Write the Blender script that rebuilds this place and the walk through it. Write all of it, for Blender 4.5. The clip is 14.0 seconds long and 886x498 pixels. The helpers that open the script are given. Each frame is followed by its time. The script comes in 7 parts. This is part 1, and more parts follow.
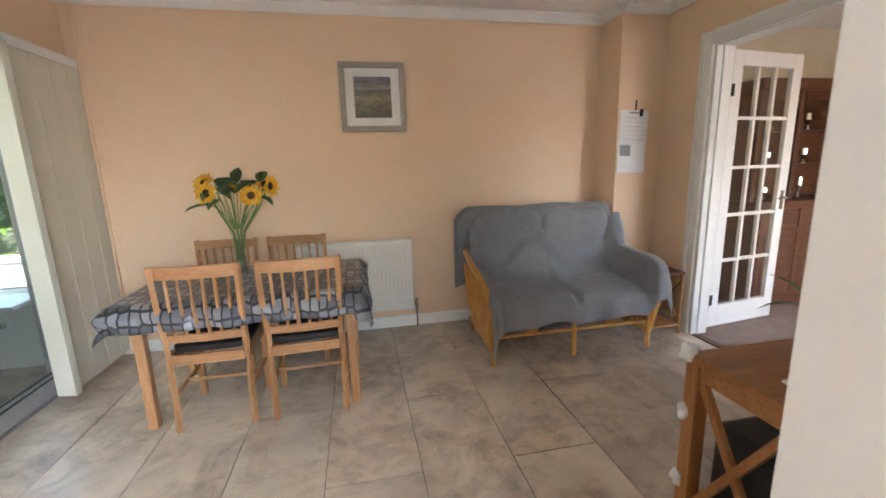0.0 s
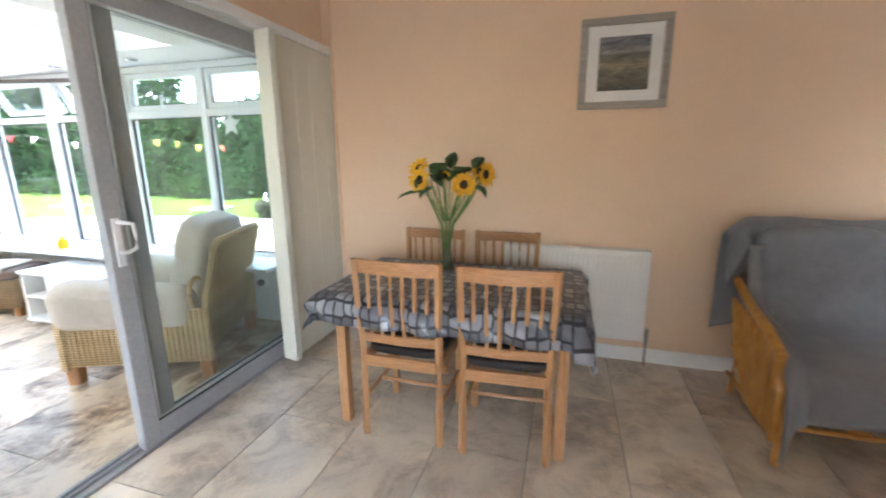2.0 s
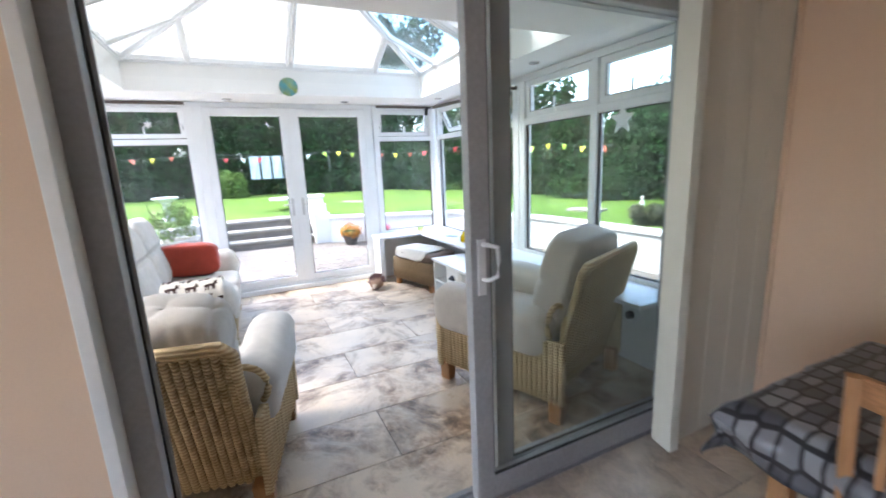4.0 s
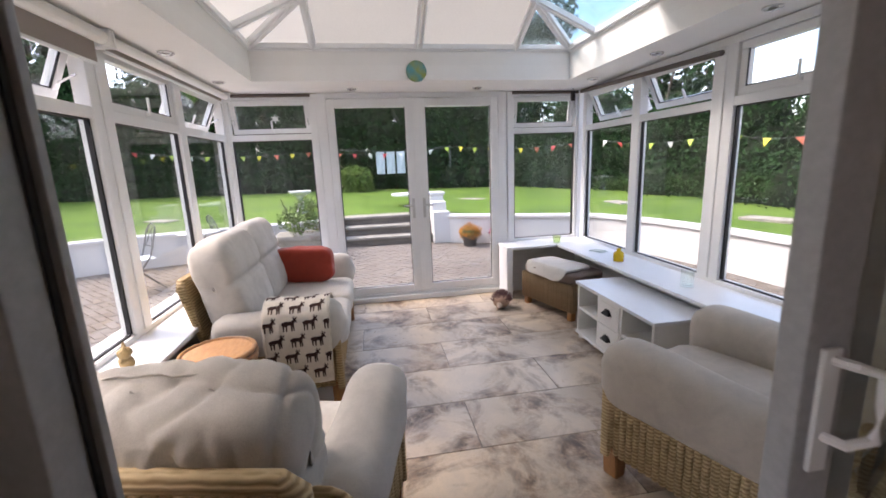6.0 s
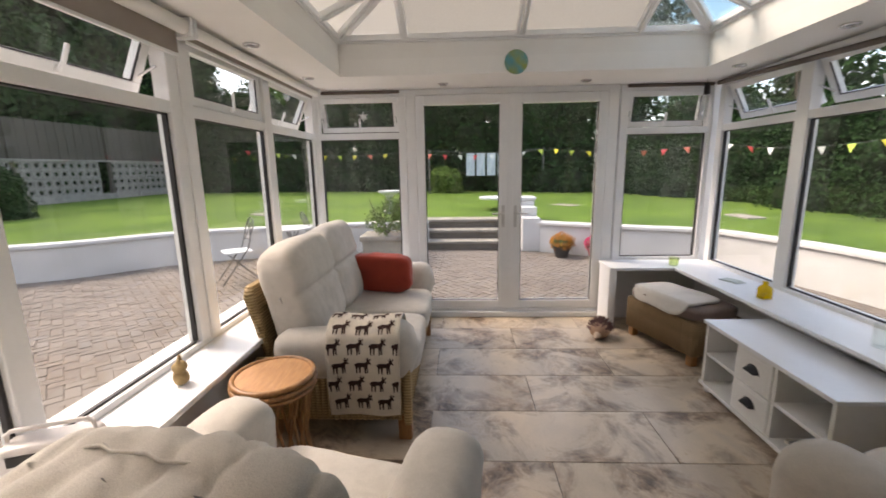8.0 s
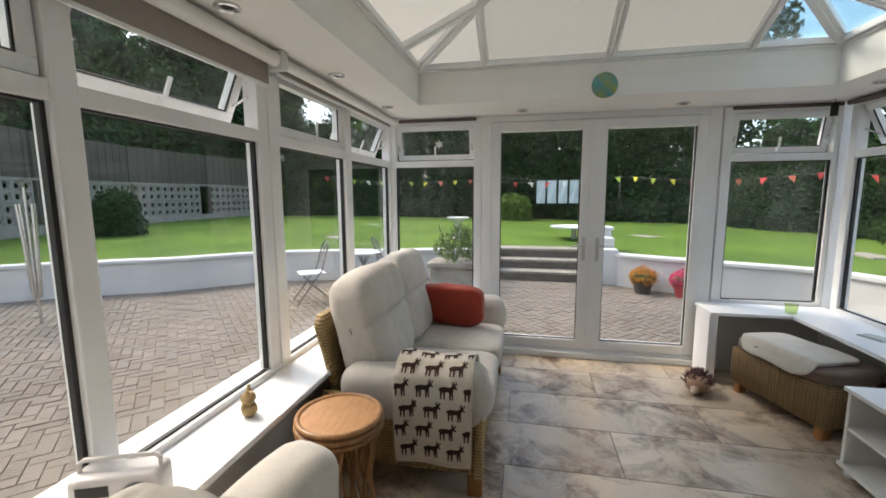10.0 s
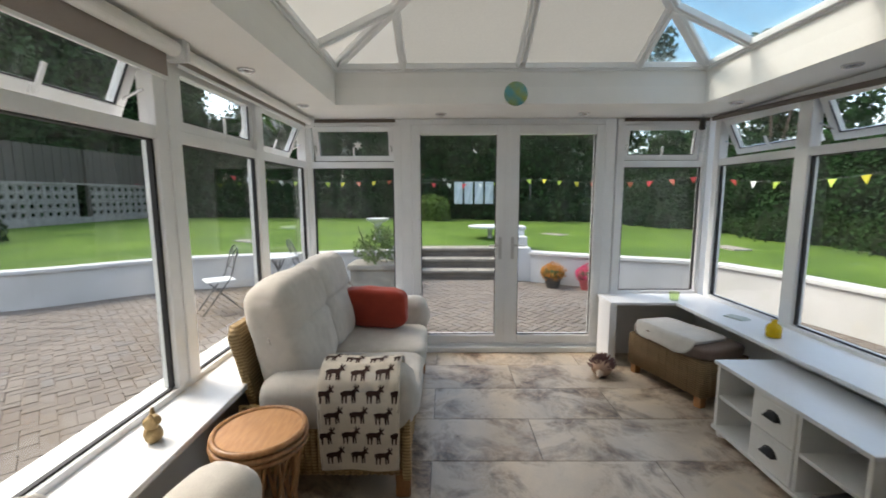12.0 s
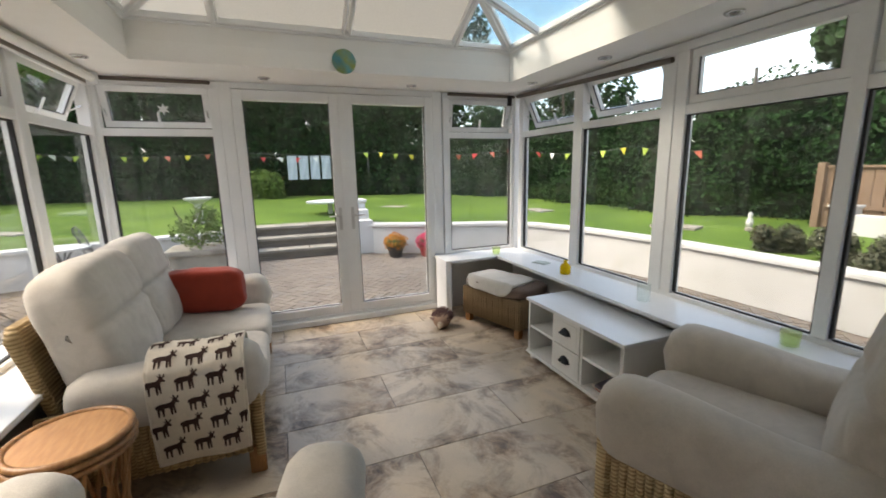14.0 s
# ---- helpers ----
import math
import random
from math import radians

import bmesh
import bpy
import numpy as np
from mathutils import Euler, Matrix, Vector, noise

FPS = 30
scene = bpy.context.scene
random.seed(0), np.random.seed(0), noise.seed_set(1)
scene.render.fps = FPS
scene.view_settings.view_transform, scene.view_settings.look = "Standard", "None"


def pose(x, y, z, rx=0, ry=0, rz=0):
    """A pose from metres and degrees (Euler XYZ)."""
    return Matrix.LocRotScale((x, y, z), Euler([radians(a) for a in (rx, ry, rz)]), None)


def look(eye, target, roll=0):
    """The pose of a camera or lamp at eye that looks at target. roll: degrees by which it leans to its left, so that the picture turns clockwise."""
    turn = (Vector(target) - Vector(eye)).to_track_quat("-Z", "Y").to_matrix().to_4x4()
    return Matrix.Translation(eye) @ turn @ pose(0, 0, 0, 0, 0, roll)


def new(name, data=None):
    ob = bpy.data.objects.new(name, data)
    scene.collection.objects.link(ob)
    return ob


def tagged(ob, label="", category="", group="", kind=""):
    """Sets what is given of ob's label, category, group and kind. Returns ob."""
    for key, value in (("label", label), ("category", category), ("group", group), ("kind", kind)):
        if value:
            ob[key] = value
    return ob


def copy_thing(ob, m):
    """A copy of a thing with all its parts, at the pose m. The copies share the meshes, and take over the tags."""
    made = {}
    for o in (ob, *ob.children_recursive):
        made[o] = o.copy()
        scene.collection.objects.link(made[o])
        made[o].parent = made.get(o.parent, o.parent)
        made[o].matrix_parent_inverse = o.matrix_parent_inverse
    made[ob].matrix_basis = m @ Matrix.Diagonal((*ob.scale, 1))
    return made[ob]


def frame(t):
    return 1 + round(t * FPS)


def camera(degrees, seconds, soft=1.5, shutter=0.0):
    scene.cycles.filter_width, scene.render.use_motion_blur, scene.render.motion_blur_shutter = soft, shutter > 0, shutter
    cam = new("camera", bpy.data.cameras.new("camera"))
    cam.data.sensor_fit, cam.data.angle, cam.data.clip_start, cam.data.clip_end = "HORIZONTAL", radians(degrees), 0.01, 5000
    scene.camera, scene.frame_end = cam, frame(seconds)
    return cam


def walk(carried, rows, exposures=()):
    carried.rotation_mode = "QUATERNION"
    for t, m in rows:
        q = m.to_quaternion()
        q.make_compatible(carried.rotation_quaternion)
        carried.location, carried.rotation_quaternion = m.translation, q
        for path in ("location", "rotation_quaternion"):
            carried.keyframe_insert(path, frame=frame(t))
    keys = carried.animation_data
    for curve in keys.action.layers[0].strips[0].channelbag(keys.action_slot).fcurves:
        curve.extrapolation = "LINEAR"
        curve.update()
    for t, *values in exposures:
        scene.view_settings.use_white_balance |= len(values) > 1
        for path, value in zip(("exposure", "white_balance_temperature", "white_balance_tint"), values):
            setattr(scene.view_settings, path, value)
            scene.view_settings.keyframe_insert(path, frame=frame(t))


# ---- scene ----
cam = camera(93.8, 14.0, soft=1.7, shutter=0.4)
PATH = [
    (0, (1.879, -0.569, 1.346), (2.265, 1.352, 0.948), -1.6),
    (0.5, (1.93, -0.428, 1.361), (2.233, 1.503, 0.937), -0.7),
    (1, (1.913, -0.307, 1.357), (2.015, 1.64, 0.914), 0.0),
    (1.5, (1.864, -0.166, 1.338), (1.65, 1.774, 0.899), -0.0),
    (2, (1.765, 0.001, 1.342), (1.209, 1.871, 0.905), -0.4),
    (2.5, (1.657, 0.146, 1.329), (0.723, 1.86, 0.893), -0.8),
    (3, (1.546, 0.313, 1.334), (0.228, 1.756, 0.912), -1.7),
    (3.5, (1.398, 0.422, 1.338), (-0.201, 1.552, 0.927), -2.1),
    (4, (1.218, 0.516, 1.365), (-0.556, 1.348, 0.964), -2.5),
    (6.5, (0.305, 0.594, 1.389), (-1.633, 0.873, 0.98), -2.1),
    (7, (0.208, 0.58, 1.383), (-1.736, 0.799, 0.968), -1.9),
    (7.5, (0.117, 0.59, 1.386), (-1.839, 0.683, 0.982), -1.4),
    (8, (0.031, 0.614, 1.401), (-1.931, 0.528, 1.019), -1.0),
    (8.5, (-0.031, 0.599, 1.403), (-1.98, 0.323, 1.047), -1.0),
    (11, (-0.135, 0.515, 1.425), (-2.078, 0.112, 1.176), -0.2),
    (11.5, (-0.125, 0.517, 1.423), (-2.098, 0.293, 1.18), -0.1),
    (12, (-0.102, 0.519, 1.428), (-2.085, 0.506, 1.172), -0.2),
    (12.5, (-0.072, 0.528, 1.424), (-2.043, 0.73, 1.147), -0.4),
    (13, (-0.051, 0.529, 1.413), (-1.987, 0.926, 1.108), -0.7),
    (13.5, (-0.021, 0.525, 1.401), (-1.911, 1.086, 1.059), -1.0),
    (14, (0.006, 0.518, 1.381), (-1.826, 1.226, 1.001), -1.2),
]
# seconds, stops, kelvin, tint
EXPOSURES = [(0, 4.6, 6300, 10), (0.5, 4.75, 6400, 10), (1.0, 5.02, 5950, 10), (1.5, 4.75, 5950, 10), (2.0, 4.62, 6150, 10), (3.0, 4.5, 6150, 12), (3.5, 4.3, 6050, 13), (4.2, 3.35, 6000, 14),
             (5.2, 2.75, 6400, 18), (6.5, 2.45, 7000, 24), (8.0, 2.2, 7600, 20), (8.7, 2.15, 7500, 16), (11.0, 2.0, 6850, 11), (12.5, 2.02, 7000, 11), (14.0, 2.17, 7400, 13)]
walk(cam, [(t, look(eye, target, roll)) for t, eye, target, roll in PATH], EXPOSURES)

# ---- sky and sun ----
world = bpy.data.worlds.new("sky")
scene.world = world
world.use_nodes = True
wn = world.node_tree
sky = wn.nodes.new("ShaderNodeTexSky")
sky.sky_type, sky.sun_disc = "NISHITA", False
sky.sun_elevation, sky.sun_rotation = radians(48), radians(200)
sky.dust_density, sky.air_density = 2.0, 1.0
clouds = wn.nodes.new("ShaderNodeTexNoise")
clouds.inputs["Scale"].default_value, clouds.inputs["Detail"].default_value = 2.6, 8
ramp = wn.nodes.new("ShaderNodeValToRGB")
ramp.color_ramp.elements[0].position, ramp.color_ramp.elements[1].position = 0.46, 0.68
white = wn.nodes.new("ShaderNodeMix")
white.data_type = "RGBA"
white.inputs["B"].default_value = (4.9, 5.2, 5.8, 1)
wn.links.new(clouds.outputs["Fac"], ramp.inputs["Fac"])
wn.links.new(ramp.outputs["Color"], white.inputs["Factor"])
wn.links.new(sky.outputs["Color"], white.inputs["A"])
wn.links.new(white.outputs["Result"], wn.nodes["Background"].inputs["Color"])
wn.nodes["Background"].inputs["Strength"].default_value = 0.15
sun = new("sun", bpy.data.lights.new("sun", "SUN"))
sun.data.energy, sun.data.angle, sun.data.color = 1.0, radians(28), (1.0, 0.95, 0.88)
sun.matrix_world = look((-4, -10, 14), (0, 0, 0))


# ---- materials ----
def shader(name):
    m = bpy.data.materials.new(name)
    m.use_nodes = True
    t = m.node_tree
    return m, t, t.nodes["Principled BSDF"]


def node(t, kind, **values):
    n = t.nodes.new("ShaderNode" + kind)
    for key, v in values.items():
        n.inputs[key.replace("_", " ")].default_value = v
    return n


def coords(t, stretch=(1, 1, 1), by_piece=False):
    c = t.nodes.new("ShaderNodeTexCoord")
    mp = node(t, "Mapping", Scale=stretch)
    t.links.new(c.outputs["Object"], mp.inputs["Vector"])
    if by_piece:
        info = t.nodes.new("ShaderNodeObjectInfo")
        mul = t.nodes.new("ShaderNodeVectorMath")
        mul.operation = "SCALE"
        mul.inputs[0].default_value = (37.0, 53.0, 71.0)
        t.links.new(info.outputs["Random"], mul.inputs["Scale"])
        t.links.new(mul.outputs["Vector"], mp.inputs["Location"])
    return mp.outputs["Vector"]


def ramped(t, fac, stops):
    r = t.nodes.new("ShaderNodeValToRGB")
    e = r.color_ramp.elements
    while len(e) < len(stops):
        e.new(0.5)
    for el, (p, c) in zip(e, stops):
        el.position, el.color = p, (*c, 1)
    t.links.new(fac, r.inputs["Fac"])
    return r.outputs["Color"]


def mix(t, fac, a, b, mode="MIX"):
    m = t.nodes.new("ShaderNodeMix")
    m.data_type, m.blend_type = "RGBA", mode
    for key, v in (("Factor", fac), ("A", a), ("B", b)):
        if isinstance(v, (int, float)):
            m.inputs[key].default_value = v
        elif isinstance(v, tuple):
            m.inputs[key].default_value = (*v, 1)
        else:
            t.links.new(v, m.inputs[key])
    return m.outputs["Result"]


def bumped(t, p, height, strength=0.2, distance=0.01):
    b = node(t, "Bump", Strength=strength, Distance=distance)
    t.links.new(height, b.inputs["Height"])
    t.links.new(b.outputs["Normal"], p.inputs["Normal"])


def plain(name, a, b=None, rough=0.6, scale=6.0, grain=120.0, bump=0.1, metal=0.0, stretch=(1, 1, 1), sheen=0.0, by_piece=False, coat=0.0, speck=None):
    """Two tones mixed by a large noise, with a fine grain in tone and relief."""
    m, t, p = shader(name)
    b = b or tuple(0.86 * v for v in a)
    speck = speck or (0.975 if min(a) > 0.5 or name.endswith("paint") else 0.86)
    v = coords(t, stretch, by_piece)
    big = node(t, "TexNoise", Scale=scale, Detail=6.0, Roughness=0.6)
    fine = node(t, "TexNoise", Scale=grain, Detail=3.0)
    t.links.new(v, big.inputs["Vector"])
    t.links.new(v, fine.inputs["Vector"])
    c = ramped(t, big.outputs["Fac"], [(0.35, b), (0.65, a)])
    g = ramped(t, fine.outputs["Fac"], [(0.3, (speck,) * 3), (0.7, (1, 1, 1))])
    t.links.new(mix(t, 1.0, c, g, "MULTIPLY"), p.inputs["Base Color"])
    p.inputs["Roughness"].default_value, p.inputs["Metallic"].default_value = rough, metal
    p.inputs["Sheen Weight"].default_value = sheen
    p.inputs["Coat Weight"].default_value = coat
    if bump:
        bumped(t, p, fine.outputs["Fac"], bump, 0.004)
    return m


def wood(name, a, b, along="x", rough=0.45, scale=1.0):
    m, t, p = shader(name)
    st = {"x": (0.6, 9, 9), "y": (9, 0.6, 9), "z": (9, 9, 0.6)}[along]
    v = coords(t, tuple(scale * s for s in st), True)
    n = node(t, "TexNoise", Scale=3.0, Detail=7.0, Roughness=0.65, Distortion=0.6)
    f = node(t, "TexNoise", Scale=22.0, Detail=2.0)
    t.links.new(v, n.inputs["Vector"])
    t.links.new(v, f.inputs["Vector"])
    c = ramped(t, n.outputs["Fac"], [(0.3, b), (0.5, tuple((x + y) / 2 for x, y in zip(a, b))), (0.68, a)])
    g = ramped(t, f.outputs["Fac"], [(0.35, (0.8, 0.8, 0.8)), (0.6, (1, 1, 1))])
    t.links.new(mix(t, 1.0, c, g, "MULTIPLY"), p.inputs["Base Color"])
    p.inputs["Roughness"].default_value = rough
    bumped(t, p, f.outputs["Fac"], 0.12, 0.003)
    return m


def stone_tile(name, mottle, tone=(1, 1, 1)):
    """Honed stone-look porcelain: soft grey-beige and sand zones, with ragged slate-brown patches and thin cracks."""
    m, t, p = shader(name)
    v = coords(t, (1, 1, 1), True)
    zone = node(t, "TexNoise", Scale=1.7, Detail=5.0, Roughness=0.5, Distortion=0.5)
    patch = node(t, "TexNoise", Scale=2.6, Detail=10.0, Roughness=0.66, Distortion=0.7)
    rag = node(t, "TexNoise", Scale=9.0, Detail=10.0, Roughness=0.74, Distortion=0.6)
    fine = node(t, "TexNoise", Scale=110.0, Detail=4.0)
    for n in (zone, patch, rag, fine):
        t.links.new(v, n.inputs["Vector"])
    info = t.nodes.new("ShaderNodeObjectInfo")
    c = ramped(t, zone.outputs["Fac"], [(0.34, (0.48, 0.415, 0.34)), (0.46, (0.58, 0.505, 0.41)), (0.58, (0.67, 0.575, 0.455)), (0.68, (0.55, 0.485, 0.415))])
    dark = ramped(t, rag.outputs["Fac"], [(0.40, (0.10, 0.07, 0.05)), (0.50, (0.25, 0.175, 0.118)), (0.58, (0.44, 0.335, 0.24)), (0.67, (0.70, 0.60, 0.47))])
    where = ramped(t, patch.outputs["Fac"], [(0.44, (0.06 * mottle,) * 3), (0.52, (0.55 * mottle,) * 3), (0.61, (mottle,) * 3)])
    c = mix(t, where, c, dark)
    lot = ramped(t, info.outputs["Random"], [(0.0, (0.90, 0.90, 0.91)), (0.5, (1, 0.99, 0.97)), (1.0, (1.05, 1.03, 0.99))])
    c = mix(t, 1.0, mix(t, 1.0, c, lot, "MULTIPLY"), tone, "MULTIPLY")
    g = ramped(t, fine.outputs["Fac"], [(0.3, (0.93, 0.93, 0.93)), (0.7, (1, 1, 1))])
    t.links.new(mix(t, 1.0, c, g, "MULTIPLY"), p.inputs["Base Color"])
    rough = ramped(t, rag.outputs["Fac"], [(0.35, (0.40, 0.40, 0.40)), (0.65, (0.26, 0.26, 0.26))])
    t.links.new(rough, p.inputs["Roughness"])
    bumped(t, p, rag.outputs["Fac"], 0.12, 0.003)
    return m


def woven(name, a, b, size=70.0, rough=0.75, depth=0.5, both=True):
    """A woven surface: crossing waves give the strands."""
    m, t, p = shader(name)
    v = coords(t)
    w1 = node(t, "TexWave", Scale=size, Distortion=1.5, Detail=1.0)
    w1.bands_direction = "Z"
    w2 = node(t, "TexWave", Scale=size * 0.45, Distortion=1.0, Detail=1.0)
    w2.bands_direction = "DIAGONAL"
    n = node(t, "TexNoise", Scale=9.0, Detail=5.0)
    for k in (w1, w2, n):
        t.links.new(v, k.inputs["Vector"])
    h = mix(t, 0.5 if both else 0.0, w1.outputs["Color"], w2.outputs["Color"])
    c = ramped(t, h, [(0.1, b), (0.6, a)])
    g = ramped(t, n.outputs["Fac"], [(0.3, (0.7, 0.68, 0.64)), (0.7, (1, 1, 1))])
    t.links.new(mix(t, 1.0, c, g, "MULTIPLY"), p.inputs["Base Color"])
    p.inputs["Roughness"].default_value = rough
    bumped(t, p, h, depth, 0.004)
    return m


def fabric(name, a, b, weave=420.0, rough=0.95, blotch=3.0):
    m, t, p = shader(name)
    v = coords(t)
    n = node(t, "TexNoise", Scale=blotch, Detail=6.0, Roughness=0.6)
    d = node(t, "TexNoise", Scale=14.0, Detail=5.0, Distortion=0.8)
    w = node(t, "TexNoise", Scale=weave, Detail=1.0)
    for k in (n, d, w):
        t.links.new(v, k.inputs["Vector"])
    c = ramped(t, n.outputs["Fac"], [(0.3, b), (0.7, a)])
    c = mix(t, 0.5, c, ramped(t, d.outputs["Fac"], [(0.35, tuple(0.82 * x for x in a)), (0.6, a)]))
    g = ramped(t, w.outputs["Fac"], [(0.3, (0.82, 0.82, 0.82)), (0.7, (1, 1, 1))])
    t.links.new(mix(t, 1.0, c, g, "MULTIPLY"), p.inputs["Base Color"])
    p.inputs["Roughness"].default_value, p.inputs["Sheen Weight"].default_value = rough, 0.25
    add = mix(t, 0.35, w.outputs["Fac"], d.outputs["Fac"])
    bumped(t, p, add, 0.35, 0.004)
    return m


def glassy(name, tint=(1, 1, 1), gloss=0.02, haze=0.0):
    """A thin pane: clear, with a Fresnel-driven reflection."""
    m, t, p = shader(name)
    t.nodes.remove(p)
    clear = node(t, "BsdfTransparent", Color=(*tint, 1))
    shine = node(t, "BsdfGlossy", Roughness=gloss)
    f = node(t, "LayerWeight", Blend=0.5)
    pw = node(t, "Math")
    pw.operation = "POWER"
    pw.inputs[1].default_value = 4.0
    t.links.new(f.outputs["Facing"], pw.inputs[0])
    sc = node(t, "Math")
    sc.operation = "MULTIPLY_ADD"
    sc.inputs[1].default_value, sc.inputs[2].default_value = 0.6, 0.025
    t.links.new(pw.outputs[0], sc.inputs[0])
    mx = t.nodes.new("ShaderNodeMixShader")
    t.links.new(sc.outputs[0], mx.inputs[0])
    t.links.new(clear.outputs[0], mx.inputs[1])
    t.links.new(shine.outputs[0], mx.inputs[2])
    last = mx.outputs[0]
    if haze:
        dust = node(t, "BsdfDiffuse", Color=(0.8, 0.82, 0.8, 1))
        m2 = t.nodes.new("ShaderNodeMixShader")
        n = node(t, "TexNoise", Scale=3.0, Detail=5.0)
        t.links.new(coords(t, (1, 1, 0.25)), n.inputs["Vector"])
        k = node(t, "Math")
        k.operation = "MULTIPLY"
        k.inputs[1].default_value = haze
        t.links.new(n.outputs["Fac"], k.inputs[0])
        t.links.new(k.outputs[0], m2.inputs[0])
        t.links.new(last, m2.inputs[1])
        t.links.new(dust.outputs[0], m2.inputs[2])
        last = m2.outputs[0]
    t.links.new(last, t.nodes["Material Output"].inputs[0])
    return m


PEACH = plain("peach_paint", (0.80, 0.60, 0.43), (0.76, 0.56, 0.395), 0.85, 1.2, 160, 0.06)
WHITE_WALL = plain("white_plaster", (0.80, 0.79, 0.76), (0.75, 0.74, 0.71), 0.8, 2, 150, 0.06)
CREAM_WALL = plain("cream_plaster", (0.78, 0.70, 0.55), None, 0.85, 2, 150, 0.06)
CEILING = plain("ceiling_paint", (0.82, 0.81, 0.78), (0.78, 0.77, 0.74), 0.9, 2, 90, 0.08)
UPVC = plain("white_upvc", (0.82, 0.83, 0.83), (0.76, 0.77, 0.77), 0.32, 2.5, 60, 0.02)
UPVC_GREY = plain("grey_white_aluminium", (0.29, 0.29, 0.30), (0.26, 0.26, 0.27), 0.35, 3, 60, 0.02)
# white door frame; its backlit shade is put into this grey base colour
SLIDER = plain("shade_greyed_white_frame", (0.43, 0.44, 0.45), (0.38, 0.39, 0.40), 0.4, 2.5, 60, 0.02)
GASKET = plain("black_gasket", (0.02, 0.02, 0.022), None, 0.6, 5, 100, 0)
GLOSS = plain("white_gloss_paint", (0.83, 0.83, 0.80), (0.78, 0.78, 0.75), 0.4, 3, 40, 0.03)
SILL = plain("white_sill_board", (0.84, 0.85, 0.86), (0.79, 0.80, 0.81), 0.28, 2, 60, 0.02)
TILE = stone_tile("stone_effect_tile", 1.0, (1.0, 0.965, 0.92))
TILE_PALE = stone_tile("pale_stone_effect_tile", 0.55, (1.14, 1.17, 1.22))
GROUT = plain("grey_grout", (0.20, 0.18, 0.16), (0.15, 0.135, 0.12), 0.9, 8, 200, 0.2)
GLASS = glassy("window_glass", (0.95, 0.97, 0.96), 0.01, 0.025)
CLEAR = glassy("clear_glass", (0.96, 0.98, 0.97), 0.02)
BLUE_GLASS = glassy("blue_solar_glass", (0.62, 0.74, 0.74), 0.05, 0.22)


def blind_cloth(name, a, through_light):
    """Pleated blind cloth that lets part of the daylight through."""
    m = plain(name, a, tuple(0.92 * v for v in a), 0.85, 1.2, 80, 0.05)
    t = m.node_tree
    p = t.nodes["Principled BSDF"]
    tr = node(t, "BsdfTranslucent", Color=(*a, 1))
    mx = node(t, "MixShader", Fac=through_light)
    t.links.new(p.outputs[0], mx.inputs[1])
    t.links.new(tr.outputs[0], mx.inputs[2])
    t.links.new(mx.outputs[0], t.nodes["Material Output"].inputs[0])
    return m


ROOF_BLIND = blind_cloth("beige_pleated_blind", (0.55, 0.54, 0.495), 0.60)
PALE_BLIND = blind_cloth("pale_pleated_blind", (0.61, 0.60, 0.555), 0.60)
OAK = wood("warm_oak_x", (0.57, 0.31, 0.145), (0.40, 0.20, 0.085), "x")
OAK_Z = wood("warm_oak_z", (0.59, 0.33, 0.155), (0.42, 0.215, 0.09), "z")
DARK_WOOD = wood("dark_mahogany", (0.17, 0.065, 0.03), (0.08, 0.03, 0.015), "x")
PINE = wood("honey_pine", (0.45, 0.20, 0.06), (0.28, 0.11, 0.035), "x", 0.35)
PINE_Z = wood("honey_pine_upright", (0.45, 0.20, 0.06), (0.28, 0.11, 0.035), "z", 0.35)
RATTAN = plain("golden_rattan", (0.62, 0.33, 0.08), (0.44, 0.20, 0.04), 0.35, 10, 90, 0.1, stretch=(4, 4, 1))
BAMBOO = plain("brown_bamboo", (0.42, 0.22, 0.09), (0.25, 0.11, 0.04), 0.4, 14, 90, 0.1, stretch=(4, 4, 1))
WICKER = woven("natural_wicker", (0.74, 0.58, 0.34), (0.48, 0.34, 0.17), 20, 0.7, 0.8, False)
WICKER_SIDE = woven("olive_wicker", (0.56, 0.41, 0.21), (0.34, 0.23, 0.10), 20, 0.7, 0.8, False)
WICKER_BROWN = woven("brown_wicker", (0.36, 0.25, 0.13), (0.18, 0.11, 0.055), 22, 0.7, 0.6, False)
LEG = wood("stained_beech_leg", (0.42, 0.20, 0.07), (0.27, 0.12, 0.04), "z", 0.35)
CREAM = fabric("cream_chenille", (0.655, 0.615, 0.555), (0.575, 0.54, 0.48))
TAUPE = fabric("taupe_chenille", (0.66, 0.595, 0.515), (0.57, 0.51, 0.44))
BROWN_CLOTH = fabric("brown_chenille", (0.20, 0.14, 0.11), (0.15, 0.10, 0.08))
RED = fabric("rust_red_velvet", (0.40, 0.045, 0.02), (0.30, 0.03, 0.015))
GREY_THROW = fabric("grey_knit_throw", (0.245, 0.255, 0.275), (0.205, 0.215, 0.235), 260)
BLANKET = fabric("ivory_fleece", (0.74, 0.68, 0.58), (0.69, 0.63, 0.53))
MOTIF = plain("dark_brown_print", (0.05, 0.022, 0.016), None, 0.95, 30, 200, 0.05)
BLACK = plain("black_leatherette", (0.016, 0.013, 0.013), None, 0.5, 10, 150, 0.08)
SATIN = plain("satin_grey_metal", (0.60, 0.60, 0.59), None, 0.45, 8, 80, 0.02, 0.35)
CHROME = plain("brushed_chrome", (0.62, 0.62, 0.62), None, 0.25, 8, 120, 0.02, 1.0)
IRON = plain("black_iron", (0.02, 0.02, 0.022), None, 0.5, 20, 150, 0.1, 0.4)
